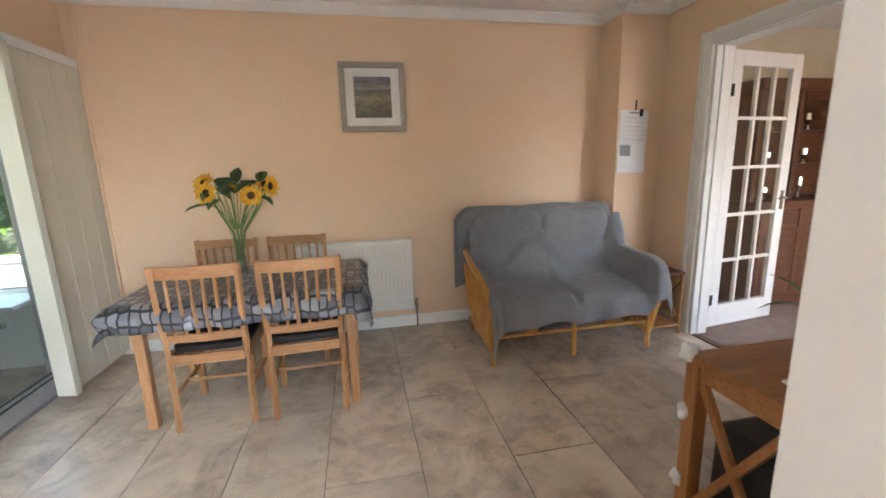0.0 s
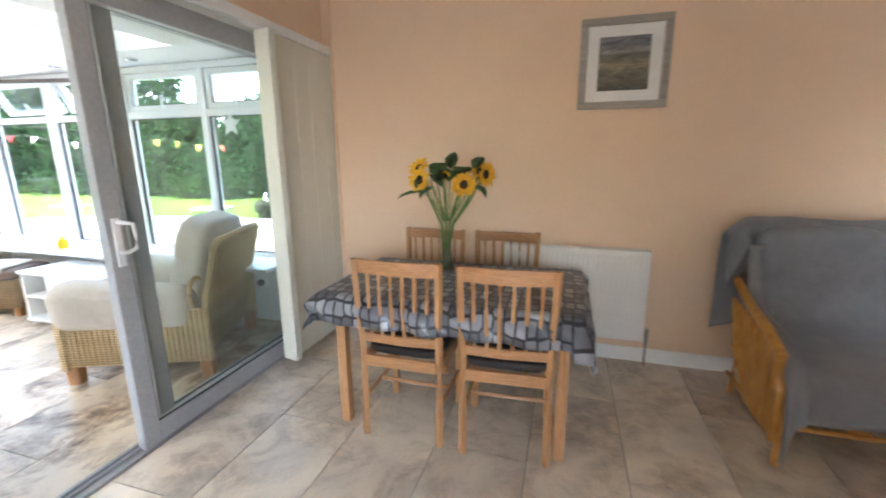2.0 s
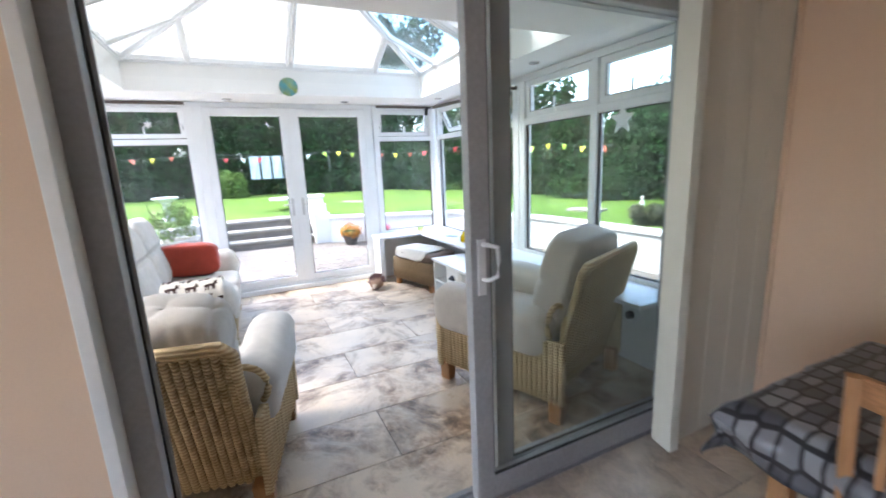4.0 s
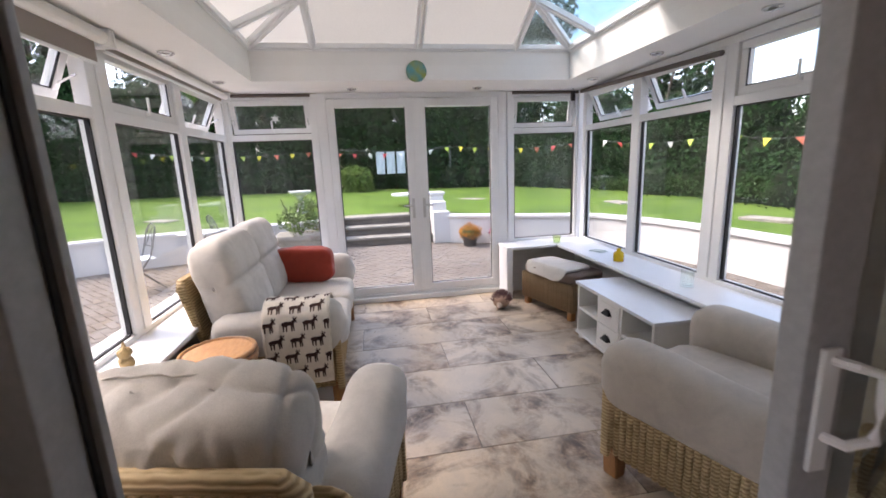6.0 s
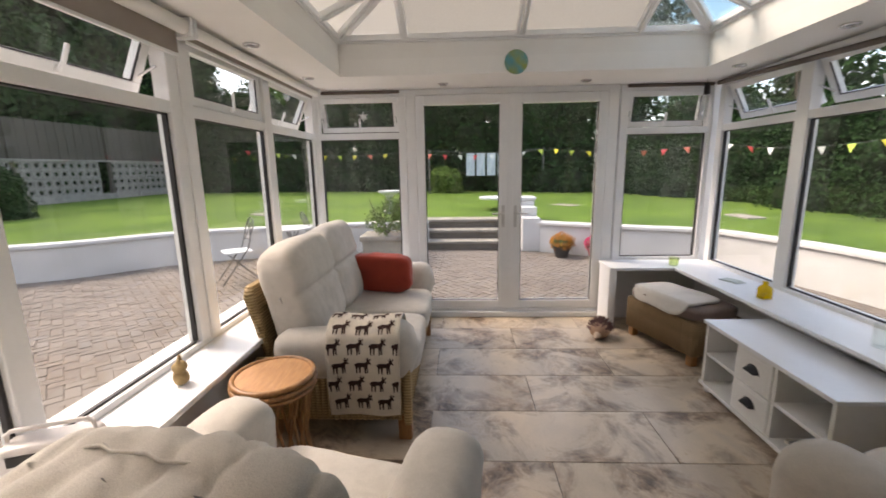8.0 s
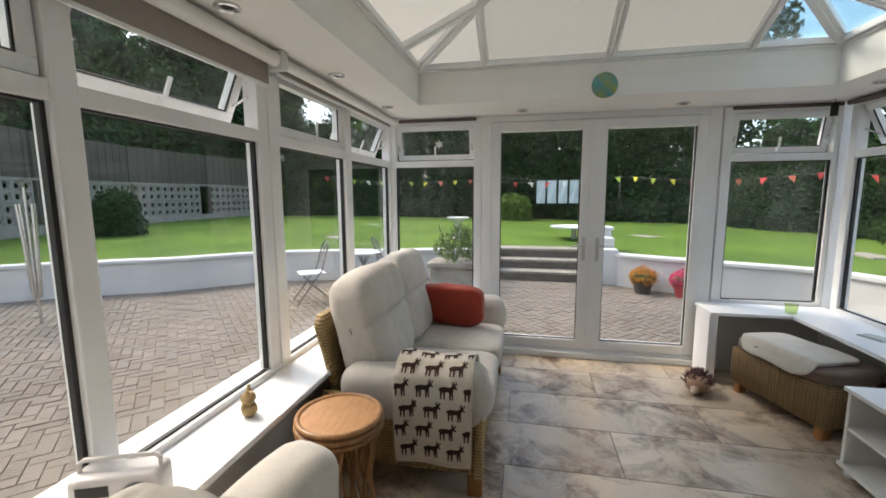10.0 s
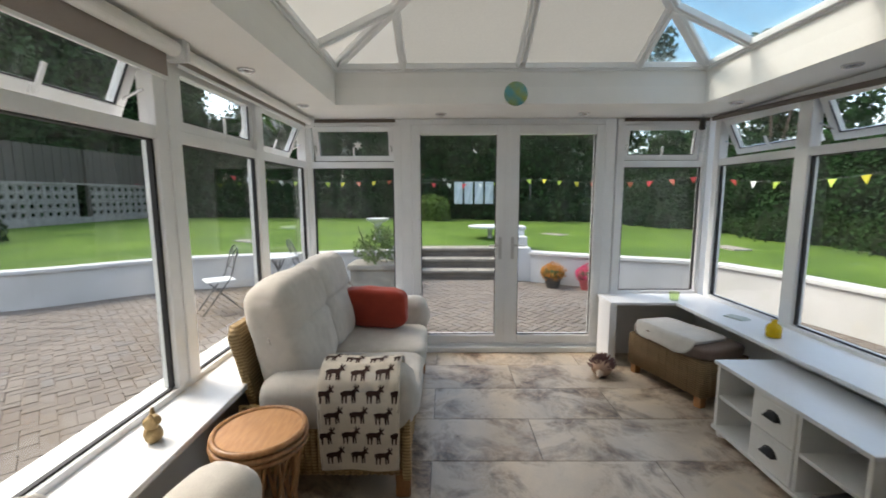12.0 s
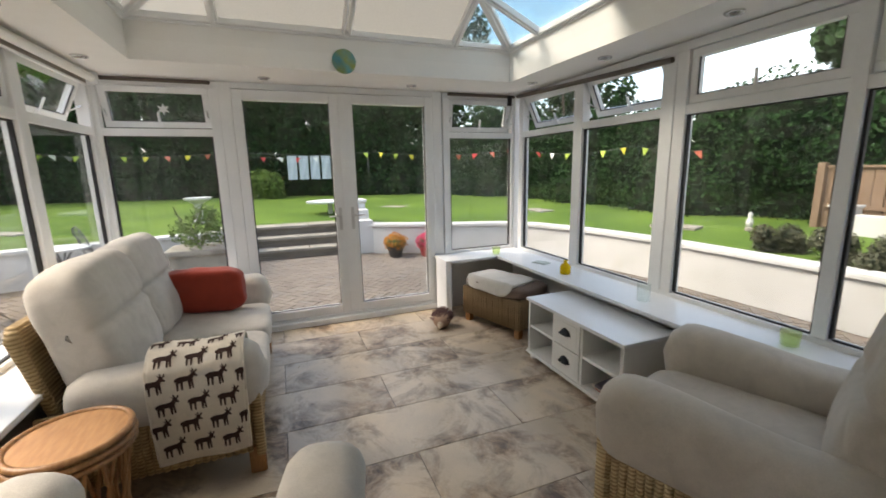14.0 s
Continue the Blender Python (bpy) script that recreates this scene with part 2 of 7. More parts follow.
VINYL = plain("cream_blind_fabric", (0.74, 0.72, 0.62), (0.70, 0.68, 0.58), 0.8, 2, 200, 0.06)
RADIATOR = plain("white_enamel", (0.82, 0.80, 0.75), None, 0.35, 2, 40, 0.02)
CARPET = plain("dusky_carpet", (0.34, 0.26, 0.23), (0.28, 0.21, 0.19), 1.0, 6, 260, 0.5)


# ---- mesh helpers ----
def join(*meshes):
    out = bmesh.new()
    for b in meshes:
        me = bpy.data.meshes.new("tmp")
        b.to_mesh(me)
        out.from_mesh(me)
        bpy.data.meshes.remove(me)
        b.free()
    return out


def box(x0, x1, y0, y1, z0, z1, bevel=0.004, m=None):
    b = bmesh.new()
    bmesh.ops.create_cube(b, size=1)
    for v in b.verts:
        v.co = ((x0 + x1) / 2 + v.co.x * (x1 - x0), (y0 + y1) / 2 + v.co.y * (y1 - y0), (z0 + z1) / 2 + v.co.z * (z1 - z0))
    if bevel:
        w = min(bevel, 0.45 * min(abs(x1 - x0), abs(y1 - y0), abs(z1 - z0)))
        bmesh.ops.bevel(b, geom=b.edges[:], offset=w, segments=2, affect="EDGES", profile=0.6)
    if m is not None:
        b.transform(m)
    return b


def rod(p, q, r0, r1=None, seg=10):
    """A round, tapered bar from p to q."""
    p, q = Vector(p), Vector(q)
    b = bmesh.new()
    bmesh.ops.create_cone(b, cap_ends=True, segments=seg, radius1=r0, radius2=r0 if r1 is None else r1, depth=(q - p).length)
    b.transform(Matrix.Translation((p + q) / 2) @ (q - p).to_track_quat("Z", "Y").to_matrix().to_4x4())
    return b


def tube(points, r, seg=8, closed=False):
    """A bar of round section bent along the points."""
    b = bmesh.new()
    pts = [Vector(p) for p in points]
    n = len(pts)
    rings = []
    for i, p in enumerate(pts):
        a = pts[(i - 1) % n] if closed or i else p
        c = pts[(i + 1) % n] if closed or i < n - 1 else p
        q = (c - a).to_track_quat("Z", "Y")
        rings.append([b.verts.new(p + q @ Vector((r * math.cos(k * math.tau / seg), r * math.sin(k * math.tau / seg), 0))) for k in range(seg)])
    for i in range(n if closed else n - 1):
        u, w = rings[i], rings[(i + 1) % n]
        for k in range(seg):
            b.faces.new((u[k], u[(k + 1) % seg], w[(k + 1) % seg], w[k]))
    if not closed:
        b.faces.new(rings[0][::-1])
        b.faces.new(rings[-1])
    bmesh.ops.recalc_face_normals(b, faces=b.faces[:])
    return b


def lathe(profile, seg=24, m=None):
    b = bmesh.new()
    rings = [[b.verts.new((r * math.cos(k * math.tau / seg), r * math.sin(k * math.tau / seg), z)) for k in range(seg)] for r, z in profile]
    for u, w in zip(rings, rings[1:]):
        for k in range(seg):
            b.faces.new((u[k], u[(k + 1) % seg], w[(k + 1) % seg], w[k]))
    b.faces.new(rings[0][::-1])
    b.faces.new(rings[-1])
    if m is not None:
        b.transform(m)
    return b


def pillow(x0, x1, y0, y1, z0, z1, power=4.0, cuts=14, lumps=0.0, size=5.0, m=None, seed=0.0):
    """A stuffed, rounded block: a cube drawn out to a superellipsoid, with lumps."""
    b = bmesh.new()
    bmesh.ops.create_cube(b, size=2)
    bmesh.ops.subdivide_edges(b, edges=b.edges[:], cuts=cuts, use_grid_fill=True)
    for v in b.verts:
        c = Vector(v.co)
        k = (abs(c.x) ** power + abs(c.y) ** power + abs(c.z) ** power) ** (1 / power)
        c = c / k
        p = Vector(((x0 + x1) / 2 + c.x * (x1 - x0) / 2, (y0 + y1) / 2 + c.y * (y1 - y0) / 2, (z0 + z1) / 2 + c.z * (z1 - z0) / 2))
        if lumps:
            d = noise.noise(p * size + Vector((seed, 2 * seed, 3 * seed)))
            d += 0.5 * noise.noise(p * size * 2.3 + Vector((seed + 9, 0, 0)))
            p += c.normalized() * lumps * d
        v.co = p
    for f in b.faces:
        f.smooth = True
    if m is not None:
        b.transform(m)
    return b


def prism(outline, h0, h1, axis="z", bevel=0.0):
    """A flat outline drawn out between two heights along an axis."""
    b = bmesh.new()
    put = {"z": lambda u, v, w: (u, v, w), "y": lambda u, v, w: (u, w, v), "x": lambda u, v, w: (w, u, v)}[axis]
    lo = [b.verts.new(put(u, v, h0)) for u, v in outline]
    hi = [b.verts.new(put(u, v, h1)) for u, v in outline]
    n = len(outline)
    b.faces.new(lo)
    b.faces.new(hi)
    for i in range(n):
        b.faces.new((lo[i], lo[(i + 1) % n], hi[(i + 1) % n], hi[i]))
    bmesh.ops.recalc_face_normals(b, faces=b.faces[:])
    if bevel:
        bmesh.ops.bevel(b, geom=b.edges[:], offset=bevel, segments=2, affect="EDGES")
    return b


def smooth(b):
    for f in b.faces:
        f.smooth = True
    return b


def mesh_of(name, b, material):
    me = bpy.data.meshes.new(name)
    b.to_mesh(me)
    b.free()
    me.materials.append(material)
    return me


def part(name, b, material, parent, label=""):
    ob = new(name, mesh_of(name, b, material))
    ob.parent = parent
    return tagged(ob, label)


# each space is drawn in its own measure and set into the common one
DINING = Matrix.Translation((0.337, -0.165, 0)) @ Matrix.Scale(0.94, 4)
SEATING = Matrix.Translation((0.19, -0.035, 0))
GARDEN = Matrix.Translation((0.264, -0.068, -0.06)) @ Matrix.Rotation(math.radians(-0.6), 4, "Z") @ Matrix.Translation((-0.09, 0, 0))
ORIGIN = Matrix()   # where the space being built has its origin


def thing(name, label, category, m=None, group=""):
    ob = new(name)
    ob.empty_display_size = 0.1
    ob.matrix_basis = ORIGIN @ m if m is not None else ORIGIN
    return tagged(ob, label, category, group)


def solo(name, b, material, label, category, m=None, group=""):
    ob = new(name, mesh_of(name, b, material))
    ob.matrix_basis = ORIGIN @ m if m is not None else ORIGIN
    return tagged(ob, label, category, group)


def setting(name, b, material, label="", category=""):
    ob = new(name, mesh_of(name, b, material))
    ob.matrix_basis = ORIGIN
    return tagged(ob, label, category, "", "structure")


# ---- the shell ----
XS, XF, YL, YR = -0.46, -3.83, -0.724, 2.833   # sliding door, end glazing, side glazing
WALL_Y, ROOM_X, CEIL = 3.16, 4.25, 2.66
YC = 1.06

setting("floor", join(box(-4.0, -0.3, -0.8, 2.9, -0.12, -0.006, 0), box(-0.3, 7.2, -2.95, 3.0, -0.12, -0.006, 0)), GROUT, "grey grouted tile bed under the floor tiles", "floor")
ORIGIN = DINING
setting("floor_carpet", box(4.33, 7.3, -1.2, 3.2, -0.004, 0.004, 0), CARPET, "dusky pink-brown carpet in the next room", "carpet")
setting("wall_back", box(-0.3, ROOM_X, WALL_Y, WALL_Y + 0.2, 0, CEIL, 0), PEACH, "peach painted plaster wall of the dining room", "wall")
setting("wall_pilaster", box(3.83, ROOM_X, 2.84, WALL_Y, 0, CEIL, 0.006), PEACH, "peach painted boxed-out corner of the wall", "wall")
setting("wall_right", join(box(ROOM_X, ROOM_X + 0.14, 2.34, WALL_Y + 0.2, 0, CEIL, 0), box(ROOM_X, ROOM_X + 0.14, 0.75, 2.34, 2.25, CEIL, 0), box(ROOM_X, ROOM_X + 0.14, -2.9, 0.75, 0, CEIL, 0)), PEACH, "peach painted wall with a doorway", "wall")
setting("wall_front", join(box(-0.5, 0.1, -3.0, -2.8, 0, CEIL, 0), box(3.3, 4.4, -3.0, -2.8, 0, CEIL, 0), box(0.1, 3.3, -3.0, -2.8, 0, 0.95, 0), box(0.1, 3.3, -3.0, -2.8, 2.10, CEIL, 0)), WHITE_WALL, "white kitchen wall with a window opening", "wall")
# the old outside wall between the dining room and the conservatory
hole = (0.335, 2.80, 2.18)
setting("wall_left", join(box(-0.60, -0.3, -2.9, hole[0], 0, CEIL, 0), box(-0.60, -0.3, hole[1], WALL_Y + 0.2, 0, CEIL, 0), box(-0.60, -0.3, hole[0], hole[1], hole[2], CEIL, 0)), PEACH, "peach painted wall round the sliding door", "wall")
setting("wall_house_outside", join(box(-0.67, -0.602, -9.0, 0.2, -0.3, 3.4, 0), box(-0.67, -0.602, hole[1] + 0.1, 9.0, -0.3, 3.4, 0), box(-0.67, -0.602, 0.2, hole[1] + 0.1, hole[2] + 0.02, 3.4, 0)), WHITE_WALL, "white rendered house wall inside the conservatory", "wall")
setting("ceiling", box(-0.5, ROOM_X + 0.14, -3.0, WALL_Y + 0.2, CEIL, CEIL + 0.15, 0), CEILING, "white painted plaster ceiling", "ceiling")
setting("wall_pier", box(2.372, 3.0, -1.3, 0.115, 0, CEIL, 0.004), WHITE_WALL, "white painted end of a wall", "wall")

# coved cornice and skirting
cove = [(0, 0), (0, -0.07), (-0.015, -0.07), (-0.03, -0.05), (-0.05, -0.03), (-0.07, -0.015), (-0.07, 0)]
corn = prism([(WALL_Y + u, CEIL + v) for u, v in cove], -0.3, 3.83, "x")
corn2 = prism([(2.84 + u, CEIL + v) for u, v in cove], 3.83, ROOM_X, "x")
corn3 = prism([(ROOM_X + u, CEIL + v) for u, v in cove], -2.8, 2.84, "y")
corn4 = prism([(3.83 + u, CEIL + v) for u, v in cove], 2.84, WALL_Y, "y")
setting("cornice", join(corn, corn2, corn3, corn4), CEILING, "white coved plaster cornice", "cornice")
sk = [(0, 0), (-0.015, 0), (-0.015, 0.075), (-0.008, 0.095), (0, 0.1)]
setting("baseboard", join(prism([(WALL_Y + u, v) for u, v in sk], -0.3, 3.83, "x"), prism([(2.84 + u, v) for u, v in sk], 3.83, ROOM_X, "x"), prism([(ROOM_X + u, v) for u, v in sk], 2.5, 2.84, "y"), prism([(3.83 + u, v) for u, v in sk], 2.84, WALL_Y, "y")), GLOSS, "white gloss skirting board", "skirting board")

# doorway into the next room
trim = tagged(thing("door_frame", "white gloss moulded door frame and architrave", "door frame"), kind="structure")
x = ROOM_X
for y0, y1, nm in ((2.34, 2.44, "architrave"), (0.65, 0.75, "architrave")):
    part(nm, join(box(x - 0.018, x - 0.001, y0, y1, 0, 2.33, 0.003), box(x - 0.028, x - 0.017, y1 - 0.03 if y0 > 1 else y0, y1 if y0 > 1 else y0 + 0.03, 0, 2.33, 0.004)), GLOSS, trim)
part("architrave", join(box(x - 0.018, x - 0.001, 0.75, 2.34, 2.23, 2.33, 0.003), box(x - 0.028, x - 0.017, 0.75, 2.34, 2.30, 2.33, 0.004)), GLOSS, trim)
part("lining", join(box(x - 0.001, x + 0.15, 2.31, 2.345, 0, 2.25, 0.002), box(x - 0.001, x + 0.15, 0.745, 0.78, 0, 2.25, 0.002), box(x - 0.001, x + 0.15, 0.78, 2.31, 2.22, 2.255, 0.002), box(x + 0.05, x + 0.075, 2.295, 2.312, 0, 2.22, 0.002)), GLOSS, trim)
part("threshold", box(x + 0.01, x + 0.075, 0.78, 2.31, 0.001, 0.01, 0.002), DARK_WOOD, trim, "dark wooden threshold strip")

# the next room
setting("wall_next_room", join(box(7.2, 7.3, -1.2, 3.3, 0, CEIL, 0), box(4.39, 7.3, 3.2, 3.3, 0, CEIL, 0), box(4.39, 7.3, -1.3, -1.2, 0, 0.6, 0), box(4.39, 5.0, -1.3, -1.2, 0.6, CEIL, 0), box(6.6, 7.3, -1.3, -1.2, 0.6, CEIL, 0), box(5.0, 6.6, -1.3, -1.2, 2.1, CEIL, 0)), CREAM_WALL, "cream walls of the next room", "wall")
setting("ceiling_next_room", box(4.39, 7.3, -1.3, 3.3, CEIL, CEIL + 0.1, 0), CEILING, "white ceiling of the next room", "ceiling")


def glazed_door():
    """Fifteen-pane white door, hinged at its local origin, along +x."""
    d = tagged(thing("door_1", "open white fifteen-pane glazed interior door", "door", pose(4.475, 2.425, 0.0, 0, 0, 7)), kind="structure")
    w, h, t = 0.76, 2.22, 0.038
    sx = (0, 0.10, 0.66, w)
    part("stile", box(0, 0.10, -t, 0, 0.012, h, 0.003), GLOSS, d)
    part("stile", box(0.66, w, -t, 0, 0.012, h, 0.003), GLOSS, d)
    part("bottom_rail", box(0.10, 0.66, -t, 0, 0.012, 0.20, 0.003), GLOSS, d)
    part("top_rail", box(0.10, 0.66, -t, 0, h - 0.11, h, 0.003), GLOSS, d)
    z0, z1 = 0.20, h - 0.11
    for i in (1, 2):
        xx = 0.10 + i * 0.56 / 3
        part("glazing_bar", box(xx - 0.013, xx + 0.013, -t + 0.004, -0.004, z0, z1, 0.004), GLOSS, d)
    for k in range(1, 5):
        zz = z0 + k * (z1 - z0) / 5
        part("glazing_bar", box(0.10, 0.66, -t + 0.006, -0.006, zz - 0.013, zz + 0.013, 0.004), GLOSS, d)
    pane = None
    for i in range(3):
        for k in range(5):
            xa, za = 0.10 + i * 0.56 / 3, z0 + k * (z1 - z0) / 5
            p = part("pane", box(xa + 0.01, xa + 0.177, -0.021, -0.017, za + 0.01, za + (z1 - z0) / 5 - 0.01, 0), CLEAR, d)
            p.visible_shadow = False
    hd = part("door_handle", join(box(0.69, 0.73, -t - 0.006, -t, 0.98, 1.14, 0.003), rod((0.71, -t, 1.08), (0.71, -t - 0.05, 1.08), 0.008), tube([(0.71, -t - 0.05, 1.08), (0.66, -t - 0.052, 1.08), (0.60, -t - 0.048, 1.078)], 0.008)), CHROME, d, "chrome lever handle")
    for zz in (0.25, 1.93):
        part("hinge", join(box(-0.012, 0.03, -t - 0.004, -t, zz - 0.045, zz + 0.045, 0.002), rod((-0.004, -t - 0.004, zz - 0.045), (-0.004, -t - 0.004, zz + 0.045), 0.007)), IRON, d, "dark metal hinge")


glazed_door()


# ---- sliding door ----
def sliding_door():
    d = tagged(thing("door_2", "white framed sliding patio door standing half open", "sliding door"), kind="structure")
    y0, y1, top = hole
    xa, xb = XS - 0.04, XS + 0.075
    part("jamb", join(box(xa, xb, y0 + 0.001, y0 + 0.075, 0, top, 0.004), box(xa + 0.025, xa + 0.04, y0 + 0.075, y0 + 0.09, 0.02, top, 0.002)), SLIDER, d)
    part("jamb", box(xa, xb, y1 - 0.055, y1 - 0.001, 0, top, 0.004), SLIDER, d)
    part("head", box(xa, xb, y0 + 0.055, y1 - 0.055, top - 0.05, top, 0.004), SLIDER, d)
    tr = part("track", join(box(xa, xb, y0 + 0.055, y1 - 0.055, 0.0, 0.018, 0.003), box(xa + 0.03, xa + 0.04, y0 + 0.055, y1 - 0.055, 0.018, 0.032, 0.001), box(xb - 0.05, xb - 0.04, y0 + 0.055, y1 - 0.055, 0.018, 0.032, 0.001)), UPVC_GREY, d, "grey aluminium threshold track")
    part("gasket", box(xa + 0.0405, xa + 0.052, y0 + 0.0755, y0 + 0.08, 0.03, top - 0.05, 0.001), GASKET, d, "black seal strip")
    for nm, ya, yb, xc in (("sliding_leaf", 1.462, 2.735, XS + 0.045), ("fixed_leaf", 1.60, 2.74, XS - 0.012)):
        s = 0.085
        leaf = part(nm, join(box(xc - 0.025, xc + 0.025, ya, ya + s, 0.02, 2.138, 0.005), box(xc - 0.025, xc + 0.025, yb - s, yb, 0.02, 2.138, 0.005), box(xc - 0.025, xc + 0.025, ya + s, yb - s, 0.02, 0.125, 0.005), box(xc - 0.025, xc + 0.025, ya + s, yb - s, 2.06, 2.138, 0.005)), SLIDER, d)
        g = part("pane", box(xc - 0.004, xc + 0.004, ya + s - 0.01, yb - s + 0.01, 0.115, 2.07, 0), GLASS, leaf)
        g.visible_shadow = False
        e = 0.006
        part("bead", join(box(xc + 0.006, xc + 0.018, ya + s, ya + s + e, 0.125, 2.06, 0.001), box(xc + 0.006, xc + 0.018, yb - s - e, yb - s, 0.125, 2.06, 0.001), box(xc + 0.006, xc + 0.018, ya + s, yb - s, 0.125, 0.125 + e, 0.001)), GASKET, leaf, "black glazing gasket")
        if nm == "sliding_leaf":
            part("pull_handle", join(box(xc + 0.025, xc + 0.034, 1.487, 1.522, 0.95, 1.17, 0.003), tube([(xc + 0.03, 1.507, 1.15), (xc + 0.06, 1.517, 1.15), (xc + 0.075, 1.547, 1.14), (xc + 0.075, 1.552, 1.09), (xc + 0.075, 1.547, 1.03), (xc + 0.06, 1.517, 1.015), (xc + 0.03, 1.507, 1.015)], 0.009)), UPVC, leaf, "white D-shaped pull handle")
    part("reveal", join(box(xb + 0.001, -0.297, y0 - 0.02, y0 + 0.012, 0, top + 0.02, 0.003), box(xb + 0.001, -0.297, y0 + 0.012, y1, top - 0.012, top + 0.02, 0.003)), GLOSS, d, "white painted reveal trim")


sliding_door()


# ---- conservatory frames ----
ORIGIN = Matrix()
def opened(parent, frame_at, w, h, tilt, name="vent_sash"):
    """A top-hung sash of width w and height h, hung at its top edge and pushed out by tilt degrees; local x along, -y outwards."""
    s, d = 0.045, 0.05
    m = frame_at @ pose(0, 0, 0, -tilt, 0, 0)
    f = join(box(0, w, -d, 0, -s, 0, 0.004), box(0, w, -d, 0, -h, -h + s, 0.004), box(0, s, -d, 0, -h + s, -s, 0.004), box(w - s, w, -d, 0, -h + s, -s, 0.004))
    f.transform(m)
    sash = part(name, f, UPVC, parent)
    g = box(s, w - s, -d / 2 - 0.003, -d / 2 + 0.003, -h + s, -s, 0)
    g.transform(m)
    part("pane", g, GLASS, sash).visible_shadow = False
    k = join(box(s, w - s, -0.012, -0.004, -h + s, -h + s + 0.006, 0.001), box(s, s + 0.006, -0.012, -0.004, -h + s, -s, 0.001), box(w - s - 0.006, w - s, -0.012, -0.004, -h + s, -s, 0.001))
    k.transform(m)
    part("bead", k, GASKET, sash, "black glazing gasket")
    hn = join(box(w / 2 - 0.012, w / 2 + 0.012, 0, 0.012, -h + 0.01, -h + 0.04, 0.003), box(w / 2 - 0.008, w / 2 + 0.008, 0.012, 0.024, -h + 0.015, -h + 0.12, 0.004))
    hn.transform(m)
    part("handle", hn, UPVC, sash, "white sash handle")
    if tilt > 4:
        st = tube([frame_at @ Vector((0.02, -0.01, -h * 0.55)), m @ Vector((0.02, -d / 2, -h + 0.05))], 0.006)
        st2 = tube([frame_at @ Vector((w - 0.02, -0.01, -h * 0.55)), m @ Vector((w - 0.02, -d / 2, -h + 0.05))], 0.006)
        part("stay", join(st, st2), CHROME, sash, "metal friction stay")


def glazing(name, label, along, lights, z0, zt, ztop, tilts, seat=0.04):
    """A run of window lights in the plane local y=0 (inside is +y), x along; along maps it into the world."""
    win = tagged(thing(name, label, "window", along), kind="structure")
    d = 0.035
    edges = [lights[0][0] - 0.07] + [v for pair in lights for v in pair] + [lights[-1][1] + 0.07]
    part("window_frame", join(box(edges[0], edges[-1], -d, d, z0 - 0.05, z0, 0.004), box(edges[0], edges[-1], -d, d, zt, zt + 0.055, 0.004), box(edges[0], edges[-1], -d, d, ztop, ztop + 0.05, 0.004)), UPVC, win)
    for i in range(0, len(edges), 2):
        a, b = edges[i], edges[i + 1]
        bars = [box(a, b, -d + 0.001, d + 0.004, z0, ztop, 0.006)]
        if b - a > 0.12:
            bars.append(box((a + b) / 2 - 0.012, (a + b) / 2 + 0.012, d, d + 0.012, z0, ztop, 0.004))
        part("mullion", join(*bars), UPVC, win)
    for (a, b), tilt in zip(lights, tilts):
        g = part("pane", box(a, b, -0.012, -0.005, z0, zt, 0), GLASS, win)
        g.visible_shadow = False
        e = 0.014
        part("bead", join(box(a, a + e, -0.004, 0.018, z0 + 0.008, zt, 0.002), box(b - e, b, -0.004, 0.018, z0 + 0.008, zt, 0.002), box(a + e, b - e, -0.004, 0.018, zt - 0.008, zt, 0.002), box(a + e, b - e, -0.004, 0.016, z0, z0 + 0.008, 0.002)), GASKET, win, "black glazing gasket")
        opened(win, pose(a + 0.004, 0.02, ztop - 0.004), b - a - 0.008, ztop - zt - 0.063, tilt)
    return win


ZB, ZT, ZU = 0.567, 1.668, 2.03
# right-hand side seen when facing the garden: inside is -y
RIGHT = [(-3.64, -2.875), (-2.77, -2.035), (-1.86, -1.09), (-1.03, -0.45)]
LEFT = [(-3.74, -2.91), (-2.81, -2.04), (-1.875, -1.09), (-1.015, -0.45)]
glazing("window_1", "white four-light window with top vents pushed open", Matrix.Translation((0, YR, 0)) @ Matrix.Rotation(math.pi, 4, "Z"), [(-b, -a) for a, b in RIGHT[::-1]], ZB, ZT, ZU, [0, 0, 26, 26])
glazing("window_2", "white four-light window with top vents pushed open", Matrix.Translation((0, YL, 0)), LEFT, ZB, ZT, ZU, [24, 0, 24, 0])
END = Matrix.Translation((XF, 0, 0)) @ Matrix.Rotation(-math.pi / 2, 4, "Z")
glazing("window_3", "white side light with a tilted top vent", END, [(-0.065, 0.648)], ZB, ZT, ZU, [14])
glazing("window_4", "white side light with a tilted top vent", END, [(-2.755, -2.08)], ZB, ZT, ZU, [10])
setting("corner_posts", join(*[box(xc - 0.05, xc + 0.05, yc - 0.05, yc + 0.05, 0.0, 2.085, 0.006) for xc, yc in ((XF + 0.0, YL), (XF + 0.0, YR))], box(-0.45, -0.306, YL - 0.035, YL + 0.035, 0, 2.085, 0.004), box(-0.45, -0.306, YR - 0.035, YR + 0.035, 0, 2.085, 0.004)), UPVC, "white corner posts of the conservatory", "post")


